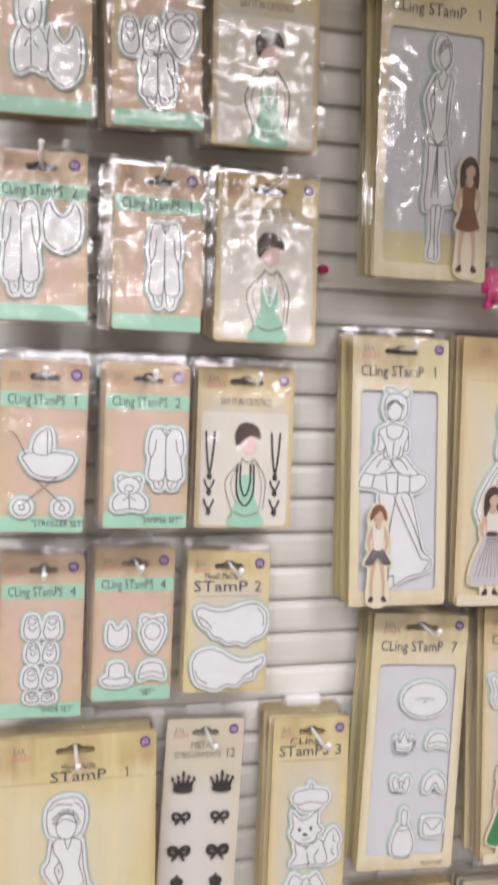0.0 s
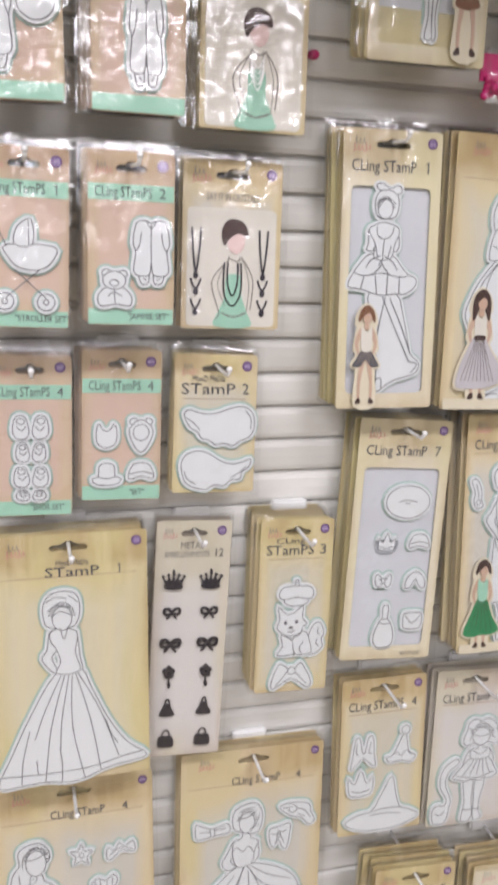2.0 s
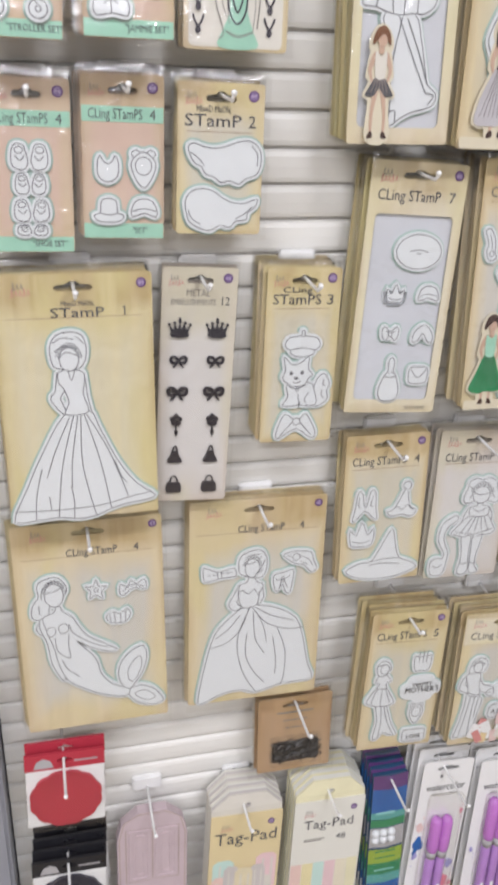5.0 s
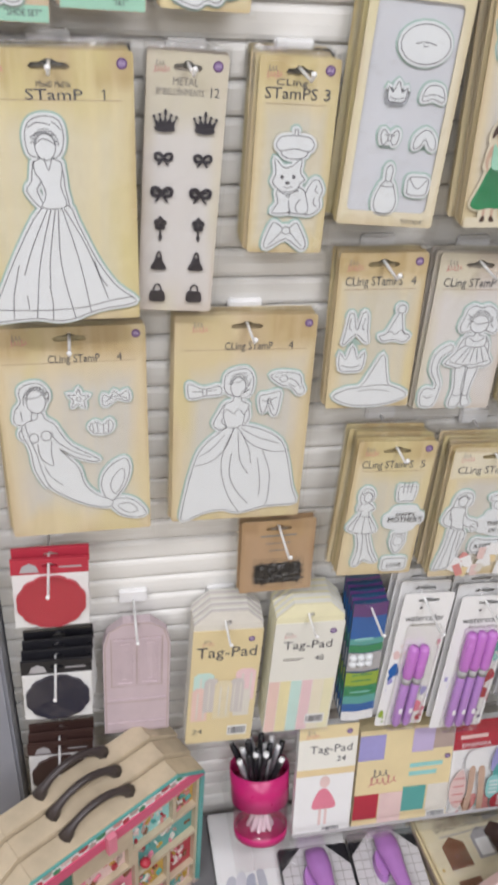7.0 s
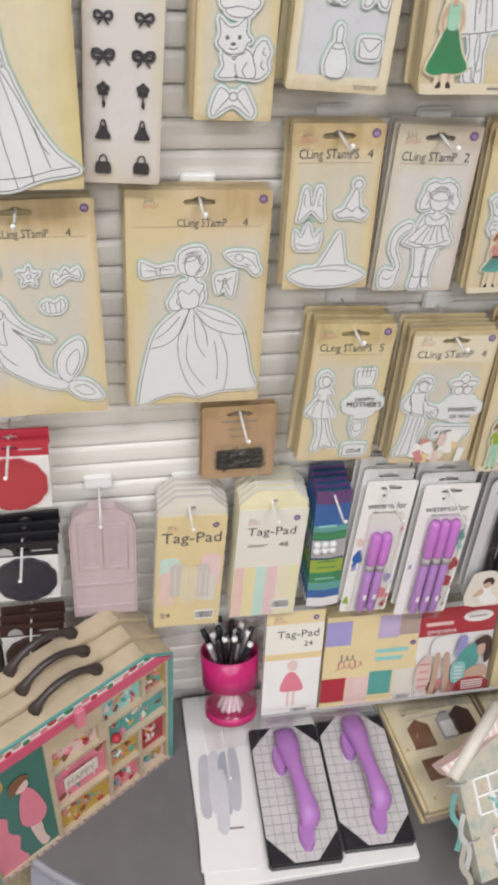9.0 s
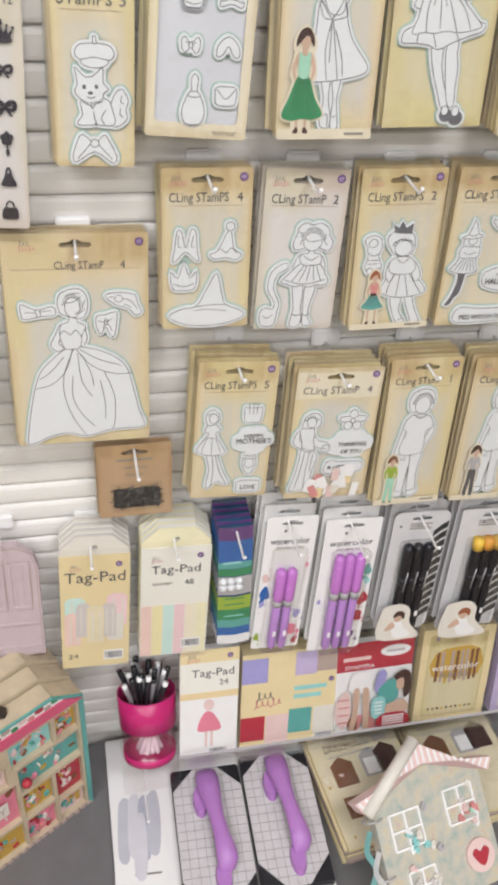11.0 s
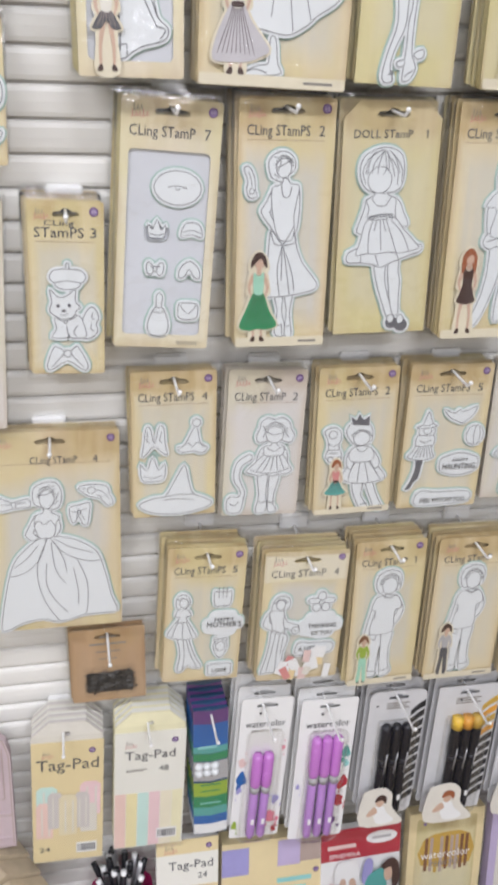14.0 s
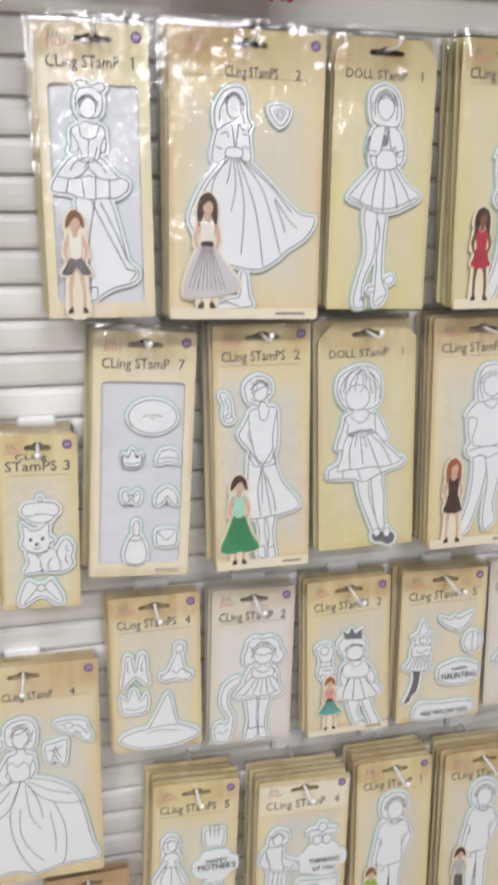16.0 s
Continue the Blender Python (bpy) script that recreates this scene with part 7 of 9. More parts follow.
# ---- lower part: kraft pouch, tag pads, pens, doilies ----
def kraft_pouch(root, X, Z, f):
    for k, wd in enumerate((0.02, 0.045, 0.03, 0.022)):
        bars(root, -wd / 2, Z(0.12 + 0.1 * k), wd, 0.0025 if k == 1 else 0.0014, f - 0.0002)
    bm = bmesh.new()
    plate(bm, [box2(X(0.17), Z(0.9), X(0.86), Z(0.52), 0.002)], f, f - 0.006)
    ob = part("blister", bm, BLISTER, root, "clear blister")
    ob.visible_shadow = False
    rng = random.Random(5)
    bm = bmesh.new()
    for k in range(90):
        x, z = X(0.2 + 0.62 * rng.random()), Z(0.58 + 0.26 * rng.random())
        a, l = rng.uniform(0, 6.28), 0.012
        d = f - 0.0015 - 0.003 * rng.random()
        tube(bm, [(x - l * math.cos(a) / 2, d, z - l * math.sin(a) / 2), (x, d - 0.001, z + 0.002), (x + l * math.cos(a) / 2, d, z + l * math.sin(a) / 2)], 0.0007, 4)
    plate(bm, [box2(X(0.2), Z(0.86), X(0.83), Z(0.6), 0.003)], f, f - 0.0025)
    part("black_pins", bm, BLACK, root, "tangle of small black pins")


P(0.295, 0.767, -0.045, 0.092, 0.108, 0.0, 1, "kraft", "", "", [], "brown kraft card with a blister of black pins", extra=kraft_pouch, reach=0.06, film=0.6)


PALE_TAUPE = hue("pale_taupe", 0.60, 0.56, 0.54)
PASTELS = [hue("pastel_peach", 0.80, 0.58, 0.52), hue("pastel_lemon", 0.80, 0.72, 0.42), hue("pastel_aqua", 0.55, 0.74, 0.68), hue("pastel_rose", 0.80, 0.58, 0.60), hue("pastel_cream", 0.80, 0.74, 0.58), hue("pastel_butter", 0.80, 0.76, 0.52)]
COVER_GOLD = hue("cover_gold", 0.74, 0.62, 0.36, var=0.05, scale=20)
COVER_WHITE = hue("cover_white", 0.78, 0.77, 0.70, var=0.03, scale=20)


def tag_outline(w, h, c, tab, r=0.0):
    return [(-w / 2, -h / 2), (w / 2, -h / 2), (w / 2, h / 2 - c), (w / 2 - c, h / 2), (-w / 2 + c, h / 2), (-w / 2, h / 2 - c)]


def barcode(root, x, z, w, h, y):
    flat(root, "barcode_label", [box2(x, z, x + w, z + h)], y, WHITE_CARD, 0.0002)
    rng = random.Random(2)
    u = 0.06
    bm = bmesh.new()
    while u < 0.92:
        t = rng.choice([0.02, 0.04, 0.06])
        plate(bm, [box2(x + w * u, z + h * 0.16, x + w * (u + t), z + h * 0.84)], y - 0.0002, y - 0.0004)
        u += t + rng.choice([0.025, 0.04])
    part("barcode", bm, INK, root)


def tag_pad(cx, cz, y, w, h, rot, pages, mat, count, label, kind):
    root = thing("tag_pad", hang_pose(cx, y, cz, rot), label, "tag pad", "tag pads")
    out = tag_outline(w, h + 0.028, 0.022, 0)
    out = [(x, z + 0.014) for x, z in out]
    for k in range(pages):
        bm = bmesh.new()
        j = 0.0006 * ((k * 7) % 3 - 1)
        plate(bm, [[(x + j, z + 0.0016 * k * 0.5) for x, z in out], oval(0, h / 2 + 0.010 + 0.0008 * k, 0.004, 0.004, 12)], 0.0026 + 0.0030 * k, 0.0004 + 0.0030 * k)
        part("paper_tag", bm, (COVER_WHITE if k % 3 else PASTELS[5]) if kind == "48" else (HEADER_PALE, PALE_TAUPE, COVER_WHITE)[k % 3], root)
    bm = bmesh.new()
    plate(bm, [box2(-w / 2 - 0.0008, -h / 2, w / 2 + 0.0008, h / 2 - 0.002, 0.001)], 0.0, -0.0012)
    part("cover", bm, mat, root, "printed cover")
    f = -0.0014
    logo(root, -w * 0.3, h / 2 - 0.019, 0.016, f)
    badge(root, w / 2 - 0.014, h / 2 - 0.018, 0.0045, f)
    text_part("Tag-Pad", root, 0.0, f - 0.0002, h / 2 - 0.047 if kind == "24" else h / 2 - 0.046, 0.018 if kind == "24" else 0.014, INK, w * (0.88 if kind == "24" else 0.72), name="title")
    if kind == "24":
        for k, (u, v, a, b, mt) in enumerate([(-0.3, -0.0, 0.15, 0.14, PASTELS[2]), (0.32, 0.02, 0.15, 0.14, PASTELS[3]), (-0.34, -0.14, 0.12, 0.15, PASTELS[0]), (0.3, -0.14, 0.12, 0.12, HEADER_PALE), (-0.18, -0.06, 0.11, 0.15, PALE_TAUPE), (0.2, -0.07, 0.11, 0.15, PALE_TAUPE), (0.0, -0.1, 0.13, 0.17, HEADER)]):
            x, z, p, q = u * w, v * h, a * w, b * h
            tag = flat(root, "printed_tag", [[(x - p, z - q), (x + p, z - q), (x + p, z + q * 0.8), (x + p * 0.55, z + q), (x - p * 0.55, z + q), (x - p, z + q * 0.8)]], f - 0.0002 * k, mt, 0.0002)
            for n in range(4):
                flat(tag, "printed_stripe", [box2(x - p * 0.8 + p * 0.42 * n, z - q * 0.85, x - p * 0.62 + p * 0.42 * n, z + q * 0.7)], f - 0.0002 * k - 0.0002, HEADER_PALE if n % 2 else mt, 0.0001)
        text_part("24", root, -w * 0.34, f - 0.0002, -h / 2 + 0.018, 0.009, INK, 0.014, name="count_number")
    else:
        text_part("48", root, w * 0.2, f - 0.0002, h / 2 - 0.068, 0.009, INK, 0.013, name="count_number")
        bars(root, -w * 0.34, h / 2 - 0.064, w * 0.3, 0.0012, f, INK_SOFT, n=2)
        for k, mt in enumerate([BLUSH, SAND, TEAL_PALE, BLUSH, HEADER, SAND]):
            flat(root, "pastel_stripe", [box2(-w / 2 + w * k / 6, -h / 2 + 0.001, -w / 2 + w * (k + 0.94) / 6, -h / 2 + h * 0.48)], f, PASTELS[k], 0.0002)
    barcode(root, w * 0.12, -h / 2 + 0.012, w * 0.3, 0.018, f - 0.0002)
    sleeve(root, w + 0.006, h / 2 + 0.01, -h / 2 - 0.006, f - 0.003, 0.0008, SLEEVE_FLAT, seed=cx * 50)
    hook(cx, cz + h / 2 + 0.009, -y + 0.032)


tag_pad(0.234, 0.553, -0.065, 0.091, 0.205, -2.8, 12, COVER_GOLD, "24", "yellow tag-shaped paper pad in a clear bag", "24")
tag_pad(0.342, 0.562, -0.070, 0.0925, 0.199, -2.4, 14, COVER_WHITE, "48", "pale pastel tag-shaped paper pad in a clear bag", "48")


PACKET_VIOLET = hue("packet_navy", 0.02, 0.07, 0.15)


def clay_packet():
    cx, cz, y, w, h = 0.425, 0.58, -0.072, 0.047, 0.214
    for k in range(5):
        root = thing("glitter_packet", hang_pose(cx - 0.001 * k, y + 0.008 * k, cz + 0.004 * k, 0.4), "slim blue and green printed packet on a hook", "packet", "glitter packets")
        bm = bmesh.new()
        plate(bm, [box2(-w / 2, -h / 2, w / 2, h / 2, 0.002)], 0.006, 0.0)
        part("packet_body", bm, PACKET_VIOLET, root)
        for nm, v0, v1, mt in (("purple_top", 0.0, 0.1, PURPLE), ("blue_band", 0.1, 0.28, ROYAL), ("teal_wave", 0.28, 0.33, TEAL), ("green_band", 0.335, 0.39, GREEN), ("clear_band", 0.40, 0.55, GREYPRINT), ("lime_band", 0.57, 0.68, LIME), ("green_wave", 0.68, 0.77, GREEN), ("teal_band", 0.77, 0.84, TEAL), ("blue_foot", 0.84, 0.91, ROYAL), ("white_foot", 0.91, 0.99, WHITE_CARD)):
            wave = [(-w / 2, h / 2 - h * v1), (0, h / 2 - h * (v1 + 0.015)), (w / 2, h / 2 - h * v1), (w / 2, h / 2 - h * v0), (0, h / 2 - h * (v0 + 0.015)), (-w / 2, h / 2 - h * v0)]
            flat(root, nm, [wave], -0.0002, mt, 0.0004)
        if k == 0:
            for q in range(4):
                bars(root, -w * 0.3, h / 2 - h * (0.6 + 0.05 * q), w * 0.6, 0.002, -0.0007, GREEN if q < 3 else TEAL_PALE)
            bars(root, -w * 0.36, h / 2 - h * 0.3, w * 0.55, 0.004, -0.0007, TEAL_PALE)
            bm = bmesh.new()
            for q in range(6):
                bmesh.ops.create_icosphere(bm, subdivisions=2, radius=0.006, matrix=Matrix.Translation((-0.016 + 0.011 * (q % 3), -0.001, h / 2 - h * (0.44 + 0.05 * (q // 3)))))
            part("clear_beads", bm, RUBBER, root, soft=True)
            sleeve(root, w + 0.003, h / 2 + 0.001, -h / 2 - 0.001, -0.003, 0.0012, SLEEVE, 3.0)
    hook(cx, cz + h / 2 - 0.012, 0.115)


clay_packet()


def pen_pack(cx, cz, y, w, h, rot, kind, label):
    group = "carded pen packs"
    for k in (3, 2, 1, 0):
        root = thing("pen_pack", hang_pose(cx - 0.002 * k, y + 0.013 * k, cz + 0.010 * k, rot), label if k == 0 else "carded pen pack hanging behind the front one", "pen pack", group)
        bm = bmesh.new()
        slot = slot_loop(0, h / 2 - 0.012, 0.03, 0.006)
        plate(bm, [box2(-w / 2, -h / 2, w / 2, h / 2, 0.004 if kind != "black" else 0.012), slot], 0.001, 0.0)
        part("card", bm, WHITE_CARD if kind != "black" and kind != "yellow" else PEN_GREY, root, "white printed card")
        if k:
            continue
        f = -0.0002
        flat(root, "small_badge", [oval(-w * 0.12 if kind != "black" else -w * 0.36, h / 2 - 0.024, 0.002, 0.002, 10)], f, INK, 0.0002)
        text = kind in ("two", "three")
        if text:
            text_part("watercolor", root, 0, f - 0.0002, h / 2 - 0.046, 0.0105, BLACK, w * 0.78, name="title")
            text_part("BRUSH PEN", root, 0, f - 0.0002, h / 2 - 0.054, 0.0036, INK_SOFT, w * 0.5, name="subtitle")
            rng = random.Random(6)
            dabs = [(-0.36, -0.06, 0.3, ROYAL), (-0.38, 0.06, 0.22, BLUSH), (-0.4, -0.14, 0.14, PERI), (0.3, -0.36, 0.3, PINK), (0.36, -0.22, 0.2, PERI), (-0.42, -0.4, 0.18, LIME), (0.4, 0.16, 0.1, PINK), (0.38, -0.44, 0.16, CRIMSON)] if kind == "two" else [(0.4, 0.12, 0.22, TEAL), (0.42, 0.04, 0.16, TEAL_PALE), (0.4, -0.1, 0.26, CRIMSON), (0.36, -0.24, 0.26, CRIMSON), (0.28, -0.38, 0.2, PURPLE), (-0.42, -0.1, 0.1, PERI), (0.1, -0.47, 0.14, INK)]
            for q, (u, v, size, mt) in enumerate(dabs):
                for k2 in range(4):
                    r = size * w * (0.5 if k2 == 0 else rng.uniform(0.08, 0.22))
                    px, pz = (u + (k2 > 0) * rng.uniform(-0.16, 0.16)) * w, (v + (k2 > 0) * rng.uniform(-0.07, 0.07)) * h
                    pts = [(px + r * rng.uniform(0.4, 0.9) * math.cos(a), pz + r * rng.uniform(0.7, 1.5) * math.sin(a)) for a in [i * 0.63 for i in range(10)]]
                    pts = [(max(-w / 2 + 0.001, min(w / 2 - 0.001, a)), max(-h / 2 + 0.001, b)) for a, b in pts]
                    flat(root, "paint_splash", [smooth(pts, 2)], f - 0.0001 * (q * 4 + k2), mt, 0.0001)
        else:
            bars(root, -w * 0.2, h / 2 - 0.022, w * 0.4, 0.002, f, INK_SOFT, n=3)
            rng = random.Random(9)
            for q in range(11):
                z = h * (0.3 - 0.072 * q)
                flat(root, "paint_dash", [[(w * 0.25, z - 0.002), (w * 0.36, z + 0.007), (w * 0.49, z + 0.014), (w * 0.49, z + 0.025), (w * 0.38, z + 0.019), (w * 0.25, z + 0.008)]], f, BLACK if kind == "black" or q > 3 else (MUSTARD, ORANGE)[q % 2], 0.0002)
            base = smooth([(-w * 0.5, -h * 0.5), (-w * 0.5, -h * 0.26), (-w * 0.4, -h * 0.21), (-w * 0.12, -h * 0.2), (w * 0.04, -h * 0.26), (w * 0.06, -h * 0.36), (w * 0.2, -h * 0.44), (w * 0.3, -h * 0.5), (w * 0.1, -h * 0.52)], 3)
            flat(root, "die_cut_base", [base], -0.0172, HEADER_PALE, 0.0006, "pale die-cut label with a plain print")
            flat(root, "printed_top", [smooth([(-w * 0.26, -h * 0.36), (-w * 0.1, -h * 0.35), (-w * 0.02, -h * 0.41), (w * 0.12, -h * 0.47), (w * 0.04, -h * 0.5), (-w * 0.2, -h * 0.49)], 3)], -0.0178, WHITE_CARD)
            flat(root, "printed_sleeve", [smooth([(-w * 0.26, -h * 0.35), (-w * 0.38, -h * 0.41), (-w * 0.34, -h * 0.43), (-w * 0.2, -h * 0.4)], 3)], -0.0179, SKIN_TAN)
            flat(root, "printed_oval", [oval(-w * 0.17, -h * 0.315, 0.006, 0.0085)], -0.0182, SKIN_TAN)
            flat(root, "printed_cap", [smooth([(-w * 0.26, -h * 0.31), (-w * 0.23, -h * 0.265), (-w * 0.14, -h * 0.255), (-w * 0.06, -h * 0.28), (-w * 0.07, -h * 0.33), (-w * 0.14, -h * 0.295)], 3)], -0.0186, DARK_BROWN if kind == "black" else RUSSET)
        n = 2 if kind == "two" else 3
        cap = {"two": PUNCH_BRIGHT, "three": PUNCH_BRIGHT, "black": PEN_BLACK, "yellow": PEN_BLACK}[kind]
        for q in range(n):
            x = (q - (n - 1) / 2) * 0.0150
            lo, hi = -h * 0.46, h * (0.18 if kind == "two" else 0.26)
            if kind == "two":
                lo, hi = -h * 0.47, h * 0.14
            pen = bmesh.new()
            tube(pen, [(x, -0.007, lo), (x, -0.007, lo + 0.006), (x, -0.007, lo + (hi - lo) * 0.6), (x, -0.007, lo + (hi - lo) * 0.62)], 0.005, 10, [0.004, 0.0064, 0.0064, 0.005])
            p = part("pen", pen, cap if kind in ("black", "yellow") else PUNCH_LIGHT, root, "slim felt brush pen", True)
            c = bmesh.new()
            tube(c, [(x, -0.007, lo + (hi - lo) * 0.62), (x, -0.007, lo + (hi - lo) * 0.66), (x, -0.007, hi - 0.006), (x, -0.007, hi)], 0.005, 10, [0.0064, 0.0079, 0.0077, 0.0055])
            part("pen_cap", c, cap, p, soft=True)
            e = bmesh.new()
            tube(e, [(x, -0.007, lo + (hi - lo) * 0.56), (x, -0.007, lo + (hi - lo) * 0.63)], 0.0068, 10)
            part("pen_collar", e, GREYPRINT if n == 2 or kind == "three" else PEN_BLACK, p, soft=True)
            e = bmesh.new()
            plate(e, [box2(x - 0.0022, lo + 0.028, x + 0.0022, lo + 0.037, 0.001)], -0.0125, -0.0139)
            part("pen_mark", e, WHITE_PLASTIC, p)
            if kind == "yellow":
                e = bmesh.new()
                tube(e, [(x, -0.007, hi - 0.012), (x, -0.007, hi + 0.006)], 0.0082, 10)
                part("pen_end", e, (PEN_YELLOW, ORANGE, MUSTARD)[q], p, soft=True)
            if kind in ("black", "yellow"):
                e = bmesh.new()
                tube(e, [(x + 0.003, -0.0146, h * 0.06), (x + 0.001, -0.0146, -h * 0.1)], 0.0009, 6)
                part("pen_clip", e, PEN_SILVER, p, "pale pocket clip", True)
        bm = bmesh.new()
        block(bm, -w * 0.36, -0.0165, -h * 0.49, w * 0.36, -0.001, h * 0.3, 0.004)
        ob = part("blister", bm, BLISTER, root, "clear blister over the pens")
        ob.visible_shadow = False
    hook(cx, cz + h / 2 - 0.012, -y + 0.055)


PUNCH_BRIGHT = hue("pen_purple", 0.55, 0.20, 0.60, 0.25)
PUNCH_LIGHT = hue("pen_lilac", 0.47, 0.25, 0.60, 0.3)
PEN_BLACK = hue("pen_black", 0.006, 0.006, 0.012, 0.35)
PEN_SILVER = hue("pen_silver", 0.55, 0.55, 0.57, 0.3, metal=0.5)
PEN_YELLOW = hue("pen_yellow", 0.78, 0.50, 0.06, 0.4)
PEN_GREY = hue("pen_card_grey", 0.60, 0.60, 0.61, 0.4)
pen_pack(0.492, 0.585, -0.082, 0.070, 0.238, -3.5, "two", "two purple brush pens on a white splashed card")
pen_pack(0.581, 0.567, -0.082, 0.080, 0.243, -2.5, "three", "three purple brush pens on a white splashed card")
pen_pack(0.681, 0.579, -0.080, 0.083, 0.219, -2.0, "black", "three black brush pens on a striped grey card")
pen_pack(0.787, 0.570, -0.080, 0.094, 0.224, -2.0, "yellow", "three black brush pens with yellow ends on a card")
pen_pack(0.893, 0.565, -0.080, 0.090, 0.222, -2.0, "black", "three black brush pens on a striped grey card")


# scalloped doily packs down the edge
def doily_pack(cx, cz, mat, head, label, n=3):
    for k in range(n - 1, -1, -1):
        w, h = 0.086, 0.1
        root = thing("doily_pack", hang_pose(cx + 0.002 * k, -0.06 + 0.012 * k, cz + 0.006 * k, -1.5 + k), label, "doily pack", "scalloped doily packs")
        bm = bmesh.new()
        plate(bm, [box2(-w / 2, -h / 2, w / 2, h / 2 - 0.02)], 0.002, 0.0)
        part("backing_card", bm, WHITE_CARD, root)
        bm = bmesh.new()
        plate(bm, [box2(-w / 2 - 0.001, h / 2 - 0.021, w / 2 + 0.001, h / 2), slot_loop(0, h / 2 - 0.010, 0.018, 0.005)], 0.003, -0.001)
        part("header_card", bm, head, root)
        if k == 0:
            flat(root, "header_print", [[(-w * 0.4, h / 2 - 0.018), (-w * 0.14, h / 2 - 0.018), (-w * 0.18, h / 2 - 0.009), (-w * 0.27, h / 2 - 0.005), (-w * 0.36, h / 2 - 0.009)]], -0.0012, GREYPRINT)
            bars(root, w * 0.12, h / 2 - 0.013, w * 0.3, 0.002, -0.0012, GREYPRINT)
        bm = bmesh.new()
        pts = []
        for i in range(96):
            a = 2 * math.pi * i / 96
            r = 0.5 + 0.022 * abs(math.sin(a * 6))
            pts.append((r * 0.078 * math.cos(a), -0.012 + r * 0.073 * math.sin(a)))
        plate(bm, [pts], 0.0, -0.004)
        for q in range(2):
            ribbon(bm, [(x * (0.93 - 0.06 * q), (z + 0.012) * (0.93 - 0.06 * q) - 0.012) for x, z in pts], 0.0008, -0.0044, True)
        part("scalloped_papers", bm, mat, root, "scalloped round papers")
        if k == 0:
            sleeve(root, w + 0.004, h / 2 - 0.02, -h / 2 - 0.004, -0.006, 0.001, SLEEVE_FLAT, cz * 9)
    hook(cx, cz + 0.04, 0.115)


DOILY_RED = hue("doily_red", 0.46, 0.035, 0.06)
DOILY_BLACK = hue("doily_black", 0.02, 0.021, 0.042)
DOILY_BROWN = hue("doily_brown", 0.06, 0.03, 0.028)
doily_pack(0.022, 0.752, DOILY_RED, DOILY_RED, "red scalloped paper doilies in a clear pack", 2)
doily_pack(0.018, 0.578, DOILY_BLACK, BLACK, "black scalloped paper doilies in a clear pack", 4)
doily_pack(0.012, 0.410, DOILY_BROWN, DARK_BROWN, "brown scalloped paper doilies in a clear pack", 3)


# washed pink door-shaped boards
def door_board():
    w, h = 0.087, 0.195
    root = thing("chipboard_door", hang_pose(0.120, -0.05, 0.570, -1.2), "washed pink door-shaped craft board on a hook", "craft board")
    out = smooth([(-w / 2, -h / 2), (w / 2, -h / 2 + 0.001), (w / 2, h * 0.30), (w * 0.44, h * 0.41), (w * 0.2, h / 2), (-w * 0.2, h / 2), (-w * 0.44, h * 0.41), (-w / 2, h * 0.30)], 1)
    bm = bmesh.new()
    plate(bm, [out], 0.014, 0.0)
    part("door_panel", bm, DOOR_PINK, root)
    for s in (-1, 1):
        for z0, z1 in ((-0.05, 0.36),):
            bm = bmesh.new()
            x0, x1 = sorted((s * 0.02 * w, s * 0.36 * w))
            plate(bm, [box2(x0 + 0.002, h * z0, x1, h * z1, 0.002), box2(x0 + 0.006, h * z0 + 0.004, x1 - 0.004, h * z1 - 0.004, 0.002)], 0.0, -0.0016)
            plate(bm, [box2(x0 + 0.010, h * z0 + 0.008, x1 - 0.008, h * z1 - 0.008, 0.002), box2(x0 + 0.012, h * z0 + 0.010, x1 - 0.010, h * z1 - 0.010, 0.002)], 0.0, -0.001)
            part("moulding", bm, DOOR_PINK, root)
    for z in (-0.42, -0.2):
        bm = bmesh.new()
        plate(bm, [box2(-w * 0.45, h * z, w * 0.45, h * (z + 0.02))], 0.0, -0.0016)
        part("rail", bm, DOOR_PINK, root)
    bm = bmesh.new()
    for ln in ([(-0.47, -0.48), (0.47, -0.48), (0.47, 0.3)], [(-0.47, 0.3), (-0.47, -0.48)], [(0.0, -0.05), (0.0, 0.4)], [(-0.38, -0.06), (-0.38, 0.37), (-0.03, 0.37), (-0.03, -0.06), (-0.38, -0.06)], [(0.38, -0.06), (0.38, 0.37), (0.05, 0.37), (0.05, -0.06), (0.38, -0.06)], [(-0.47, -0.21), (0.47, -0.21)], [(-0.47, 0.3), (-0.4, 0.43), (-0.2, 0.485), (0.2, 0.485), (0.4, 0.43), (0.47, 0.3)]):
        ribbon(bm, [(a * w, b * h) for a, b in ln], 0.0013, -0.0003)
    part("inked_edge", bm, TAUPE, root)
    hook(0.120, 0.57 + h / 2 + 0.003, 0.085)


door_board()


# ---- clear tray of papers under the pens ----
def tray():
    root = thing("acrylic_tray", pose(0.68, 0, 0.232), "clear acrylic display tray fixed to the slatted wall", "tray")
    for nm, b in (("tray_floor", (-0.335, -0.128, 0.0, 0.5, -0.003, 0.003)), ("tray_front", (-0.335, -0.131, 0.0, 0.5, -0.128, 0.037)), ("tray_end", (-0.338, -0.131, 0.0, -0.335, -0.003, 0.037)), ("tray_end", (0.5, -0.131, 0.0, 0.503, -0.003, 0.037))):
        bm = bmesh.new()
        block(bm, *b)
        ob = part(nm, bm, ACRYLIC, root)
        ob.visible_shadow = False
    bm = bmesh.new()
    block(bm, -0.338, -0.1318, 0.0366, 0.503, -0.1272, 0.0380)
    part("polished_lip", bm, GREYPRINT, root)


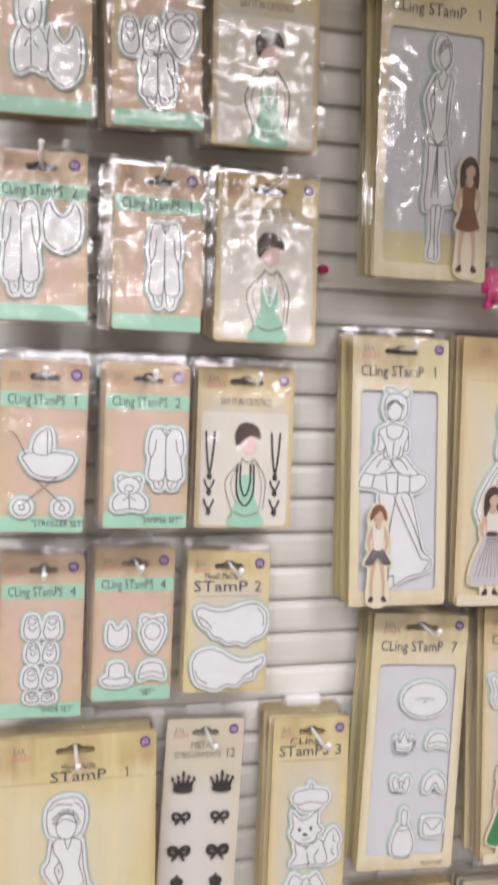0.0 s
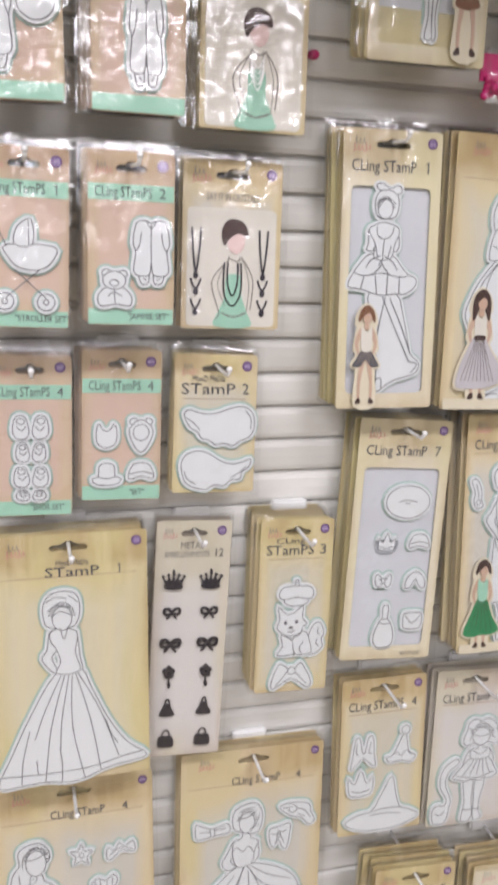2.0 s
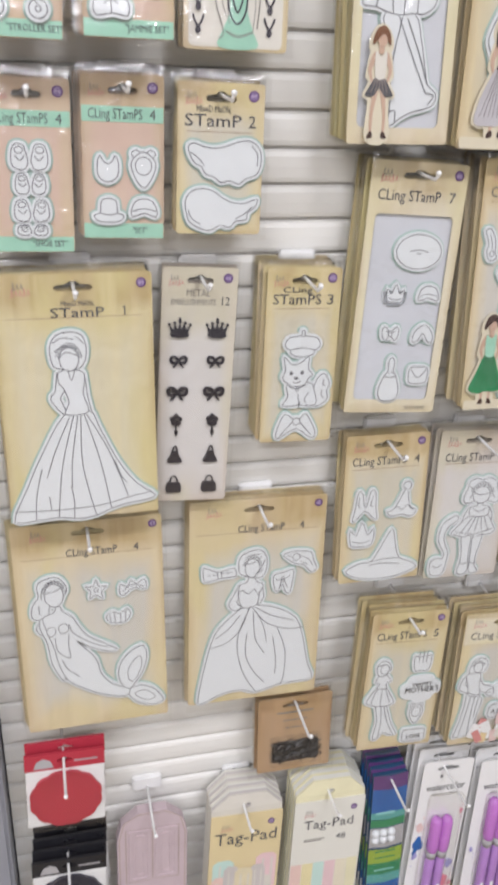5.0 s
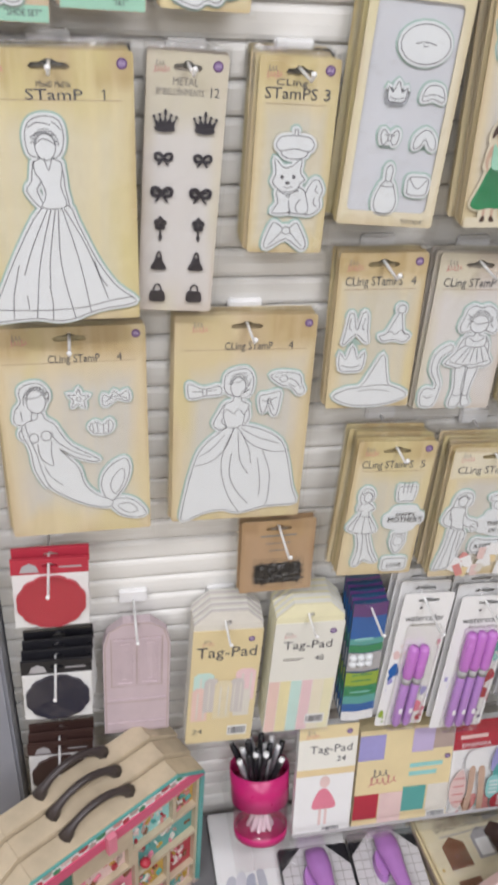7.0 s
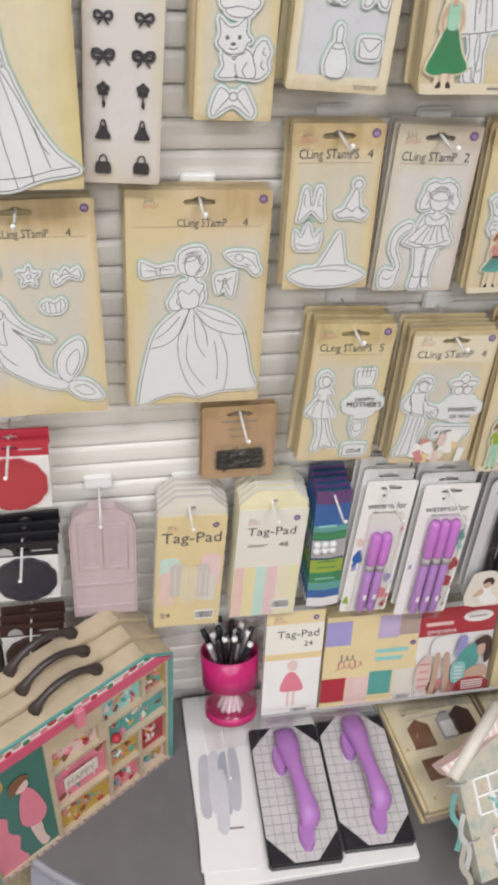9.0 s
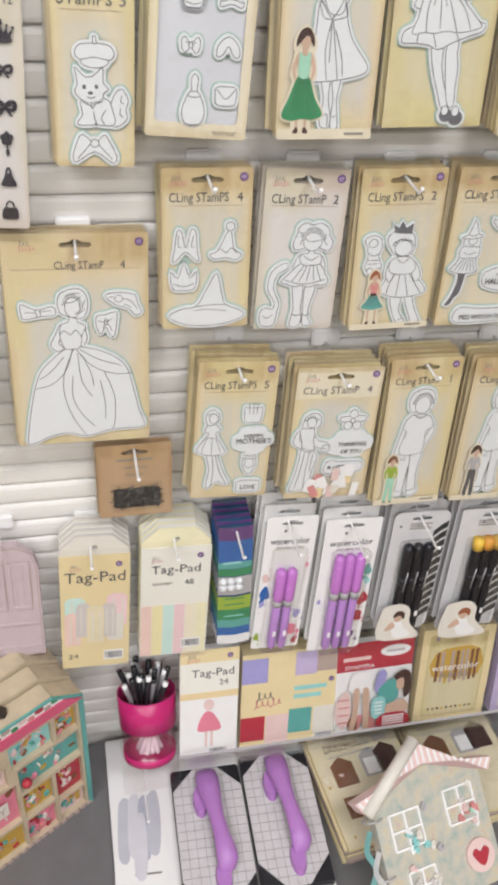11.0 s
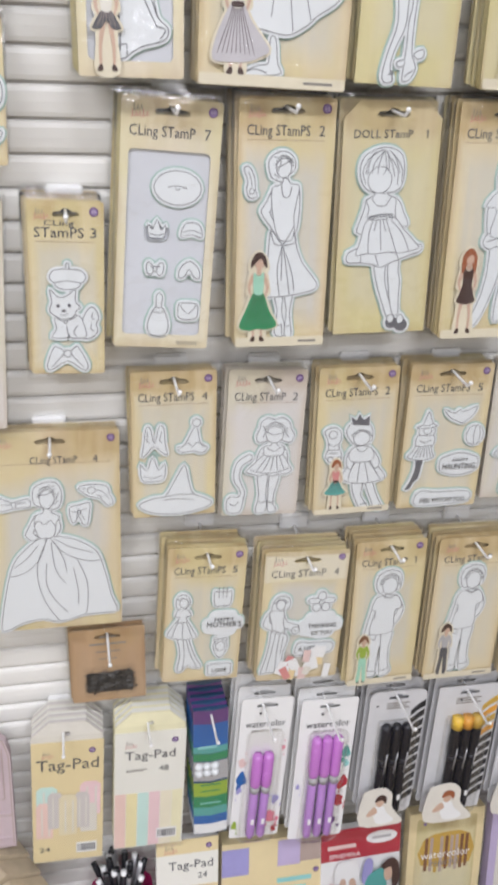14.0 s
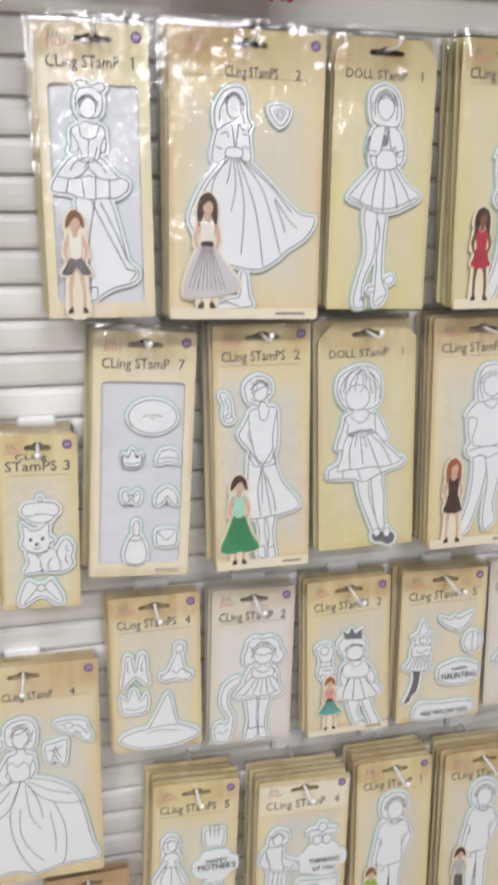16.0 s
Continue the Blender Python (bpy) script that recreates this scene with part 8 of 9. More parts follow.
ACRYLIC = film_material("clear_acrylic", 1.2, 0.02, 5.0)
tray()


def leaning(name, cx, cz, y, w, h, rot, label, category, thick=0.008, group="papers in the clear tray"):
    return thing(name, pose(cx, y, cz, -14, -rot, 0), label, category, group)


def paper_back(root, w, h, mat, thick, name="pad"):
    bm = bmesh.new()
    plate(bm, [box2(-w / 2, -h / 2, w / 2, h / 2, 0.001)], thick, 0.0003)
    return part(name, bm, mat, root)


r = leaning("tag_pad", 0.394, 0.341, -0.09, 0.09, 0.208, -1.4, "white tag-pad pack with a small pink print", "tag pad")
w, h = 0.09, 0.208
paper_back(r, w, h, WHITE_CARD, 0.012)
flat(r, "header_print", [box2(-w / 2, h / 2 - 0.082, w / 2, h / 2)], 0.0, COVER_WHITE, 0.0006)
flat(r, "header_print", [box2(-w / 2, h / 2 - 0.024, w / 2, h / 2)], -0.0006, COVER_GOLD, 0.0002)
flat(r, "tan_rule", [box2(-w / 2, h / 2 - 0.092, w / 2, h / 2 - 0.08)], -0.0006, SAND, 0.0003)
text_part("Tag-Pad", r, 0.005, -0.0009, h / 2 - 0.05, 0.014, INK, w * 0.72, name="title")
text_part("24", r, 0.022, -0.0009, h / 2 - 0.068, 0.01, INK, 0.014, name="count_number")
badge(r, w / 2 - 0.014, h / 2 - 0.014, 0.0045, -0.001)
logo(r, -w * 0.3, h / 2 - 0.012, 0.02, -0.001)
flat(r, "printed_dress", [smooth([(-0.008, -0.018), (0.006, -0.018), (0.02, -0.05), (0, -0.054), (-0.018, -0.05)], 3)], 0.0, PINK)
flat(r, "printed_oval", [oval(0.0, -0.002, 0.008, 0.011)], 0.0, BLUSH)
flat(r, "printed_legs", [box2(-0.006, -0.085, -0.002, -0.052)], 0.0, BLUSH)
flat(r, "printed_legs", [box2(0.003, -0.085, 0.007, -0.052)], 0.0, BLUSH)
barcode(r, 0.0, -h / 2 + 0.004, 0.03, 0.012, -0.0002)

r = leaning("paper_pad", 0.524, 0.322, -0.087, 0.157, 0.186, -1.5, "pastel patchwork paper pad", "paper pad")
w, h = 0.157, 0.186
paper_back(r, w, h, COVER_GOLD, 0.03)
for k, (u0, v0, u1, v1, mt) in enumerate([(0.0, 0.05, 0.26, 0.3, PERI), (0.54, 0.02, 0.76, 0.26, LILAC), (0.76, 0.0, 1.0, 0.24, TAUPE), (0.0, 0.66, 0.25, 0.92, CRIMSON), (0.26, 0.66, 0.5, 0.98, BLUSH), (0.5, 0.62, 0.74, 0.88, TEAL), (0.76, 0.62, 1.0, 0.9, HEADER_PALE), (0.02, 0.93, 0.24, 0.99, SAND)]):
    flat(r, "colour_square", [box2(-w / 2 + w * u0, h / 2 - h * v1, -w / 2 + w * u1, h / 2 - h * v0)], -0.0002, mt, 0.0003)
logo(r, -w * 0.26, h / 2 - h * 0.45, 0.045, -0.0004)
bars(r, w * 0.04, h / 2 - h * 0.42, w * 0.34, 0.008, -0.0002, TEAL_PALE, n=2)
badge(r, w / 2 - 0.012, h / 2 - 0.062, 0.0045, -0.0006)
barcode(r, w * 0.28, -h / 2 + 0.004, 0.032, 0.014, -0.0006)

r = leaning("ephemera_pack", 0.662, 0.324, -0.089, 0.126, 0.184, 0.5, "red-topped pack of die-cut paper ephemera", "paper pack")
w, h = 0.126, 0.184
paper_back(r, w, h, WHITE_CARD, 0.012)
flat(r, "red_header", [box2(-w / 2, h / 2 - 0.054, w / 2, h / 2)], 0.0, CRIMSON, 0.0005, "red printed header")
text_part("EPHEMERA", r, -w * 0.2, -0.0007, h / 2 - 0.05, 0.0075, WHITE_CARD, 0.048, name="title")
bars(r, -w * 0.42, h / 2 - 0.034, 0.045, 0.007, -0.0005, BLUSH, "maker_mark")
flat(r, "white_oval", [oval(w * 0.26, h / 2 - 0.022, 0.025, 0.011)], -0.0005, WHITE_CARD, 0.0003)
bars(r, w * 0.14, h / 2 - 0.024, 0.03, 0.004, -0.0009, GREYPRINT, "maker_mark")
rng = random.Random(12)
for k in range(26):
    x, z = rng.uniform(-0.45, 0.45) * w, rng.uniform(-0.48, -0.24) * h
    a, p, q = rng.uniform(0, 3), rng.uniform(0.005, 0.010), rng.uniform(0.008, 0.018)
    pts = [(x + u * math.cos(a) - v * math.sin(a), z + u * math.sin(a) + v * math.cos(a)) for u, v in oval(0, 0, p, q, 10)]
    pts = [(max(-w * 0.49, min(w * 0.49, u)), min(h * 0.2, max(-h * 0.49, v))) for u, v in pts]
    flat(r, "die_cut_scrap", [pts], -0.0003 - 0.0002 * k, rng.choice([TEAL_PALE, BLUSH, ROSE, WHITE_CARD, BROWN, TEAL, BLUSH, SAND, TAUPE, ROSE]), 0.0002)
for k, (pts, mt) in enumerate([([(-0.5, -0.1), (-0.36, 0.02), (-0.3, -0.2), (-0.38, -0.4), (-0.5, -0.3)], BLUSH), ([(-0.3, 0.2), (-0.08, 0.2), (-0.04, 0.02), (-0.18, -0.02), (-0.34, 0.04)], WHITE_CARD), ([(-0.28, 0.02), (-0.2, 0.02), (-0.22, -0.3), (-0.26, -0.44), (-0.32, -0.42), (-0.28, -0.2)], SKIN_TAN), ([(-0.16, 0.02), (-0.08, 0.02), (-0.06, -0.2), (-0.06, -0.42), (-0.13, -0.42), (-0.14, -0.2)], SKIN_TAN), ([(0.04, 0.2), (0.14, 0.18), (0.1, -0.02), (0.0, 0.0)], PERI),
                               ([(0.08, 0.04), (0.26, 0.1), (0.32, -0.1), (0.16, -0.18), (0.04, -0.08)], TEAL), ([(-0.02, -0.1), (0.14, -0.1), (0.14, -0.3), (-0.02, -0.3)], TEAL_PALE), ([(0.24, 0.12), (0.36, 0.19), (0.46, 0.14), (0.48, -0.04), (0.4, -0.12), (0.36, 0.04)], DARK_BROWN), ([(0.28, 0.08), (0.37, 0.1), (0.38, 0.0), (0.3, -0.02)], SKIN_TAN), ([(0.16, -0.18), (0.4, -0.14), (0.46, -0.26), (0.2, -0.3)], SKIN_TAN), ([(0.1, -0.28), (0.42, -0.28), (0.48, -0.42), (0.06, -0.42)], CRIMSON)]):
    big = flat(r, "die_cut_scrap", [smooth([(a * w, b * h) for a, b in pts], 3)], -0.006 - 0.0003 * k, mt, 0.0003)
    if mt in (BLUSH, TEAL_PALE, CRIMSON):
        lo, hi = min(a for a, b in pts), max(a for a, b in pts)
        zlo, zhi = min(b for a, b in pts), max(b for a, b in pts)
        for n in range(4):
            u = zlo + (zhi - zlo) * (n + 0.8) / 5
            flat(big, "printed_stripe", [box2((lo * 0.85 + hi * 0.15) * w, u * h, (lo * 0.15 + hi * 0.85) * w, u * h + 0.003)], -0.0063 - 0.0003 * k, WHITE_CARD if mt is not BLUSH else ROSE, 0.0001)
sleeve(r, w + 0.004, h / 2 + 0.004, -h / 2, -0.012, 0.001, SLEEVE_FLAT, 7.0)

for cx, mt, lab in ((0.797, MUSTARD, "gold boxed set of watercolor pencils in a bag"), (0.935, LIME, "green boxed set of watercolor pencils in a bag")):
    r = leaning("pencil_set", cx, 0.334, -0.092, 0.128, 0.186, -1.5, lab, "pencil set")
    w, h = 0.124, 0.186
    paper_back(r, w, h, COVER_GOLD if mt is MUSTARD else LILAC, 0.02)
    flat(r, "inner_panel", [box2(-w * 0.4, -h * 0.44, w * 0.4, h * 0.44, 0.004)], 0.0, KRAFT_GOLD if mt is MUSTARD else HEADER_PALE, 0.0004)
    flat(r, "colour_block", [smooth([(-w * 0.32, 0.0), (w * 0.34, -0.004), (w * 0.32, h * 0.26), (0, h * 0.3), (-w * 0.3, h * 0.24)], 2)], -0.0004, mt, 0.0003)
    rng = random.Random(3)
    for k in range(9):
        x = (-0.28 + 0.068 * k) * w
        flat(r, "pencil_print", [box2(x, -0.008 - 0.012 * rng.random(), x + 0.005, h * 0.26)], -0.0008, rng.choice([MUSTARD, BROWN, ORANGE, TAUPE]) if mt is MUSTARD else rng.choice([LIME, GREEN, MUSTARD]), 0.0003)
    text_part("watercolor", r, 0, -0.0014, h * 0.06, 0.013, WHITE_CARD, w * 0.66, name="title")
    text_part("PENCILS", r, 0, -0.0014, -h * 0.02, 0.009, INK_SOFT, w * 0.4, name="subtitle")
    for k in range(10):
        flat(r, "swatch_dot", [oval((-0.3 + 0.066 * k) * w, -h * 0.36, 0.0024, 0.0024, 8)], -0.0005, [INK, BROWN, DARK_BROWN, MUSTARD][k % 4], 0.0003)
    badge(r, -w * 0.3, h * 0.4, 0.003, -0.0008)
    sleeve(r, w + 0.012, h / 2 + 0.008, -h / 2, -0.005, 0.0012, SLEEVE, cx * 30)


# ---- on the deck ----
def punch_boards():
    z = DECK
    bm = bmesh.new()
    block(bm, 0.233, -0.328, z, 0.56, -0.008, z + 0.014, 0.002)
    b = solid("foam_board", bm, WHITE_CARD, "white foam sheet lying on the grey deck", "board")
    for cx, cy, rz, lab in ((0.387, -0.206, -1.5, "scoring board with a grid and a purple handle"), (0.503, -0.197, -1.5, "scoring board with a grid and a purple handle")):
        root = thing("punch_board", pose(cx, cy, z + 0.014, 0, 0, rz), lab, "punch board", "punch boards")
        bm = bmesh.new()
        block(bm, -0.056, -0.112, 0.0, 0.056, 0.112, 0.018, 0.003)
        part("black_tray", bm, BLACK, root)
        w, h, c = 0.055, 0.110, 0.037
        out = [(-w + c, -h), (w - c, -h), (w, -h + c * 1.1), (w, h - c), (w - c, h), (-w + c, h), (-w, h - c), (-w, -h + c * 1.1)]
        bm = bmesh.new()
        lo = [bm.verts.new((x, y, 0.018)) for x, y in out]
        hi = [bm.verts.new((x, y, 0.0205)) for x, y in out]
        bm.faces.new(hi)
        for i in range(8):
            bm.faces.new((lo[i], lo[(i + 1) % 8], hi[(i + 1) % 8], hi[i]))
        part("grid_plate", bm, GRID_WHITE, root, "pale translucent plate")
        for k in range(9):
            x = -w + 0.0135 * k
            if abs(x) < w - 0.002:
                ya = h - max(0, abs(x) - (w - c)) - 0.001
                bm = bmesh.new()
                block(bm, x - 0.0003, -ya, 0.0205, x + 0.0003, ya, 0.0208)
                part("grid_line", bm, INK_SOFT, root)
        for k in range(16):
            y = -h + 0.0145 * k
            if abs(y) < h - 0.002:
                xa = w - max(0, abs(y) - (h - c)) - 0.001
                bm = bmesh.new()
                block(bm, -xa, y - 0.0003, 0.0206, xa, y + 0.0003, 0.0209)
                part("grid_line", bm, INK_SOFT, root)
        bm = bmesh.new()
        rows = [(0.0, 0.100, 0.026, 0.010, 0.005), (0.0, 0.095, 0.031, 0.016, 0.010), (0.0, 0.080, 0.036, 0.0185, 0.013), (0.001, 0.060, 0.040, 0.0180, 0.013), (0.003, 0.038, 0.043, 0.0140, 0.011), (0.006, 0.010, 0.045, 0.0115, 0.010), (0.010, -0.018, 0.045, 0.0125, 0.010), (0.013, -0.038, 0.043, 0.0155, 0.011), (0.014, -0.054, 0.038, 0.0160, 0.011), (0.012, -0.064, 0.032, 0.0120, 0.008), (0.011, -0.068, 0.028, 0.007, 0.004)]
        rings = []
        for x, y, zz, rx, rz2 in rows:
            rings.append([bm.verts.new((x + rx * math.cos(2 * math.pi * k / 14), y, zz + rz2 * math.sin(2 * math.pi * k / 14))) for k in range(14)])
        for a, b2 in zip(rings, rings[1:]):
            for k in range(14):
                bm.faces.new((a[k], a[(k + 1) % 14], b2[(k + 1) % 14], b2[k]))
        bm.faces.new(rings[0])
        bm.faces.new(rings[-1][::-1])
        part("handle", bm, PUNCH_PURPLE, root, "moulded purple plastic handle", True)
        for px, py, rx, ry, top in ((-0.014, 0.050, 0.012, 0.026, 0.034), (0.006, -0.072, 0.0125, 0.026, 0.031)):
            bm = bmesh.new()
            bmesh.ops.create_cone(bm, cap_ends=True, segments=20, radius1=1.0, radius2=0.86, depth=1.0)
            for v in bm.verts:
                v.co = (px + v.co.x * rx, py + v.co.y * ry, 0.0205 + (v.co.z + 0.5) * (top - 0.0205))
            part("handle_foot", bm, PUNCH_PURPLE, root, soft=False)


GRID_WHITE = hue("grid_plate_white", 0.58, 0.565, 0.57, 0.3, var=0.08, scale=50)
punch_boards()

WASH_GREYS = [hue("wash_grey", 0.50, 0.51, 0.56), hue("wash_grey_pale", 0.62, 0.62, 0.66), hue("wash_grey_blue", 0.42, 0.44, 0.52)]
# clear envelope with grey prints on the foam sheet
root = thing("leaflet", pose(0.275, -0.20, DECK + 0.0155, 0, 0, -3), "white leaflet in a clear sleeve lying flat", "leaflet")
bm = bmesh.new()
block(bm, -0.04, -0.105, -0.0013, 0.04, 0.135, 0.0)
part("sheet", bm, WHITE_CARD, root)
for k, (x, y) in enumerate([(-0.024, 0.028), (-0.008, 0.034), (0.008, 0.03), (0.022, 0.036), (0.0, 0.0)]):
    bm = bmesh.new()
    out = smooth([(x - 0.009, y - 0.045), (x + 0.006, y - 0.05), (x + 0.011, y), (x + 0.007, y + 0.05), (x - 0.007, y + 0.046), (x - 0.01, y + 0.01)], 3)
    plate(bm, [out], 0.0, -0.0003 - 0.0002 * k)
    for v in bm.verts:
        v.co = (v.co.x, v.co.z, -v.co.y)
    part("grey_brushmark", bm, WASH_GREYS[k % 3], root)
bm = bmesh.new()
block(bm, -0.01, -0.045, 0.0, 0.03, -0.042, 0.0003)
part("small_print", bm, INK_SOFT, root)


def pen_cup():
    cx, cy, r, h = 0.302, -0.094, 0.0445, 0.114
    z = 0.234
    tip = pose(cx, cy, z, -24, 0, 0)
    shelf = thing("acrylic_shelf", pose(cx, 0, 0.21), "small clear acrylic shelf on the slats under the pink tub", "shelf")
    for nm, q in (("shelf_plate", (-0.045, -0.142, 0.0, 0.045, -0.004, 0.003)), ("shelf_back", (-0.045, -0.004, 0.0, 0.045, -0.002, 0.05))):
        bm = bmesh.new()
        block(bm, *q)
        ob = part(nm, bm, ACRYLIC, shelf)
        ob.visible_shadow = False
    root = thing("pen_cup", tip, "pink clear plastic tub full of pens", "pen cup")
    def ring(bm, r0, r1, z0, z1, t=0.0015, seg=32):
        prof = [(r0, z0), (r1, z1), (r1 - t, z1), (r0 - t, z0)]
        rows = [[bm.verts.new((a * math.cos(2 * math.pi * k / seg), a * math.sin(2 * math.pi * k / seg), b)) for k in range(seg)] for a, b in prof]
        for i in range(4):
            for k in range(seg):
                bm.faces.new((rows[i][k], rows[i][(k + 1) % seg], rows[(i + 1) % 4][(k + 1) % seg], rows[(i + 1) % 4][k]))
    bm = bmesh.new()
    ring(bm, r - 0.004, r, 0.0, h)
    ob = part("tub", bm, CUP_CLEAR, root, "clear pink tinted tub", True)
    ob.visible_shadow = False
    bm = bmesh.new()
    ring(bm, r - 0.0005, r + 0.001, h * 0.52, h, 0.0012)
    part("pink_band", bm, MAGENTA, root, "solid pink sleeve", True)
    bm = bmesh.new()
    ring(bm, r - 0.0035, r - 0.003, 0.001, 0.014, 0.0012)
    part("pink_base", bm, MAGENTA, root, "pink base ring", True)
    bm = bmesh.new()
    bmesh.ops.create_cone(bm, cap_ends=True, segments=32, radius1=r - 0.006, radius2=r - 0.006, depth=0.003, matrix=Matrix.Translation((0, 0, 0.0025)))
    part("tub_floor", bm, MAGENTA, root)
    rng = random.Random(21)
    for k in range(22):
        a = 2 * math.pi * k / 22 + rng.uniform(-0.15, 0.15)
        rr = rng.uniform(0.35, 0.95) * (r - 0.009)
        p0 = Vector((-rr * 0.6 * math.cos(a + 0.5), -rr * 0.6 * math.sin(a + 0.5), 0.006))
        p1 = Vector((rr * 1.28 * math.cos(a), rr * 1.28 * math.sin(a), h + rng.uniform(0.012, 0.045)))
        pen = thing("pen", tip, "white and black pen standing in the pink tub", "pen", "pens in the tub")
        bm = bmesh.new()
        mid = p0.lerp(p1, 0.62)
        tube(bm, [p0, p0.lerp(p1, 0.03), mid], 0.0045, 8, [0.002, 0.0045, 0.0045])
        part("barrel", bm, PEN_PEARL, pen, soft=True)
        bm = bmesh.new()
        tube(bm, [mid, p0.lerp(p1, 0.97), p1], 0.0052, 8, [0.0052, 0.0052, 0.004])
        part("cap", bm, BLACK if k % 5 not in (1, 3) else PEN_SILVER, pen, soft=True)
        bm = bmesh.new()
        n = (p1 - p0).normalized()
        tube(bm, [p0.lerp(p1, 0.965), p1 + n * 0.004], 0.0046, 8)
        part("end_plug", bm, WHITE_PLASTIC if k % 2 else BLACK, pen, soft=True)


CUP_CLEAR = film_material("clear_pink", 1.2, 0.03, 10.0)
CUP_CLEAR.node_tree.nodes["Transparent BSDF"].inputs[0].default_value = (1.0, 0.90, 0.93, 1)
PEN_PEARL = hue("pen_pearl", 0.80, 0.76, 0.77, 0.3)
pen_cup()


def kit_stack(cx, cy, rz, n, top_print):
    rng = random.Random(int(cx * 100))
    w, h = 0.155, 0.205
    for k in range(n):
        root = thing("dollhouse_kit", pose(cx + rng.uniform(-0.003, 0.003), cy + rng.uniform(-0.003, 0.003), DECK + 0.0085 * k, 0, 0, rz + rng.uniform(-1.5, 1.5)), "cream boxed dollhouse craft kit stacked on the deck", "craft kit", "stacked dollhouse kits")
        bm = bmesh.new()
        block(bm, -w / 2, -h / 2, 0.0003, w / 2, h / 2, 0.008, 0.001)
        part("box", bm, KIT_CREAM if k == n - 1 else TAUPE if k % 2 else KIT_CREAM, root)
        if k < n - 1:
            continue
        def up(name, pts, mat, zz=0.0083):
            bm = bmesh.new()
            plate(bm, [pts], 0.0, -0.0004)
            for v in bm.verts:
                v.co = (v.co.x, v.co.z, zz - v.co.y)
            return part(name, bm, mat, root)
        up("cream_face", box2(-w / 2 + 0.003, -h / 2 + 0.003, w / 2 - 0.003, h / 2 - 0.003, 0.002), KIT_FACE, 0.0078)
        t = text_part("DOLLHOUSE", root, -0.012, 0, 0, 0.014, INK_SOFT, 0.082, name="title")
        for v in t.data.vertices:
            v.co = (v.co.x, v.co.z + h / 2 - 0.044, 0.0085)
        up("small_print", box2(0.036, h / 2 - 0.042, 0.062, h / 2 - 0.032), GREYPRINT)
        up("small_print", box2(-0.05, h / 2 - 0.054, 0.05, h / 2 - 0.052), GREYPRINT)
        house = lambda x, y, a, b: [(x - a, y - b), (x + a, y - b), (x + a, y + b * 0.5), (x, y + b), (x - a, y + b * 0.5)]
        up("brown_house", house(-0.035, 0.022, 0.019, 0.026), BROWN)
        up("grey_house", house(0.018, 0.028, 0.019, 0.026), GREYPRINT)
        up("brown_house", house(0.045, 0.03, 0.019, 0.026), DARK_BROWN, 0.0088)
        up("white_house", box2(0.004, 0.006, 0.03, 0.034), WHITE_CARD, 0.0088)
        up("brown_square", box2(-0.054, -0.058, -0.016, -0.022), BROWN)
        for x, y in ((-0.068, 0.0), (-0.06, -0.085), (-0.066, 0.085)):
            up("brad", oval(x, y, 0.0026, 0.0026, 10), MUSTARD)
        bm = bmesh.new()
        block(bm, -w / 2 - 0.001, -h / 2 - 0.001, 0.0092, w / 2 + 0.001, h / 2 + 0.001, 0.0096)
        ob = part("clear_wrap", bm, SLEEVE_FLAT, root, "clear plastic wrap")
        ob.visible_shadow = False


KIT_FACE = hue("kit_face", 0.70, 0.63, 0.45, 0.45)
KIT_CREAM = hue("kit_cream", 0.72, 0.62, 0.38, 0.5)
hook(0.289, 0.19, 0.185)
kit_stack(0.648, -0.165, 6, 6, True)
kit_stack(0.822, -0.150, 6, 5, True)


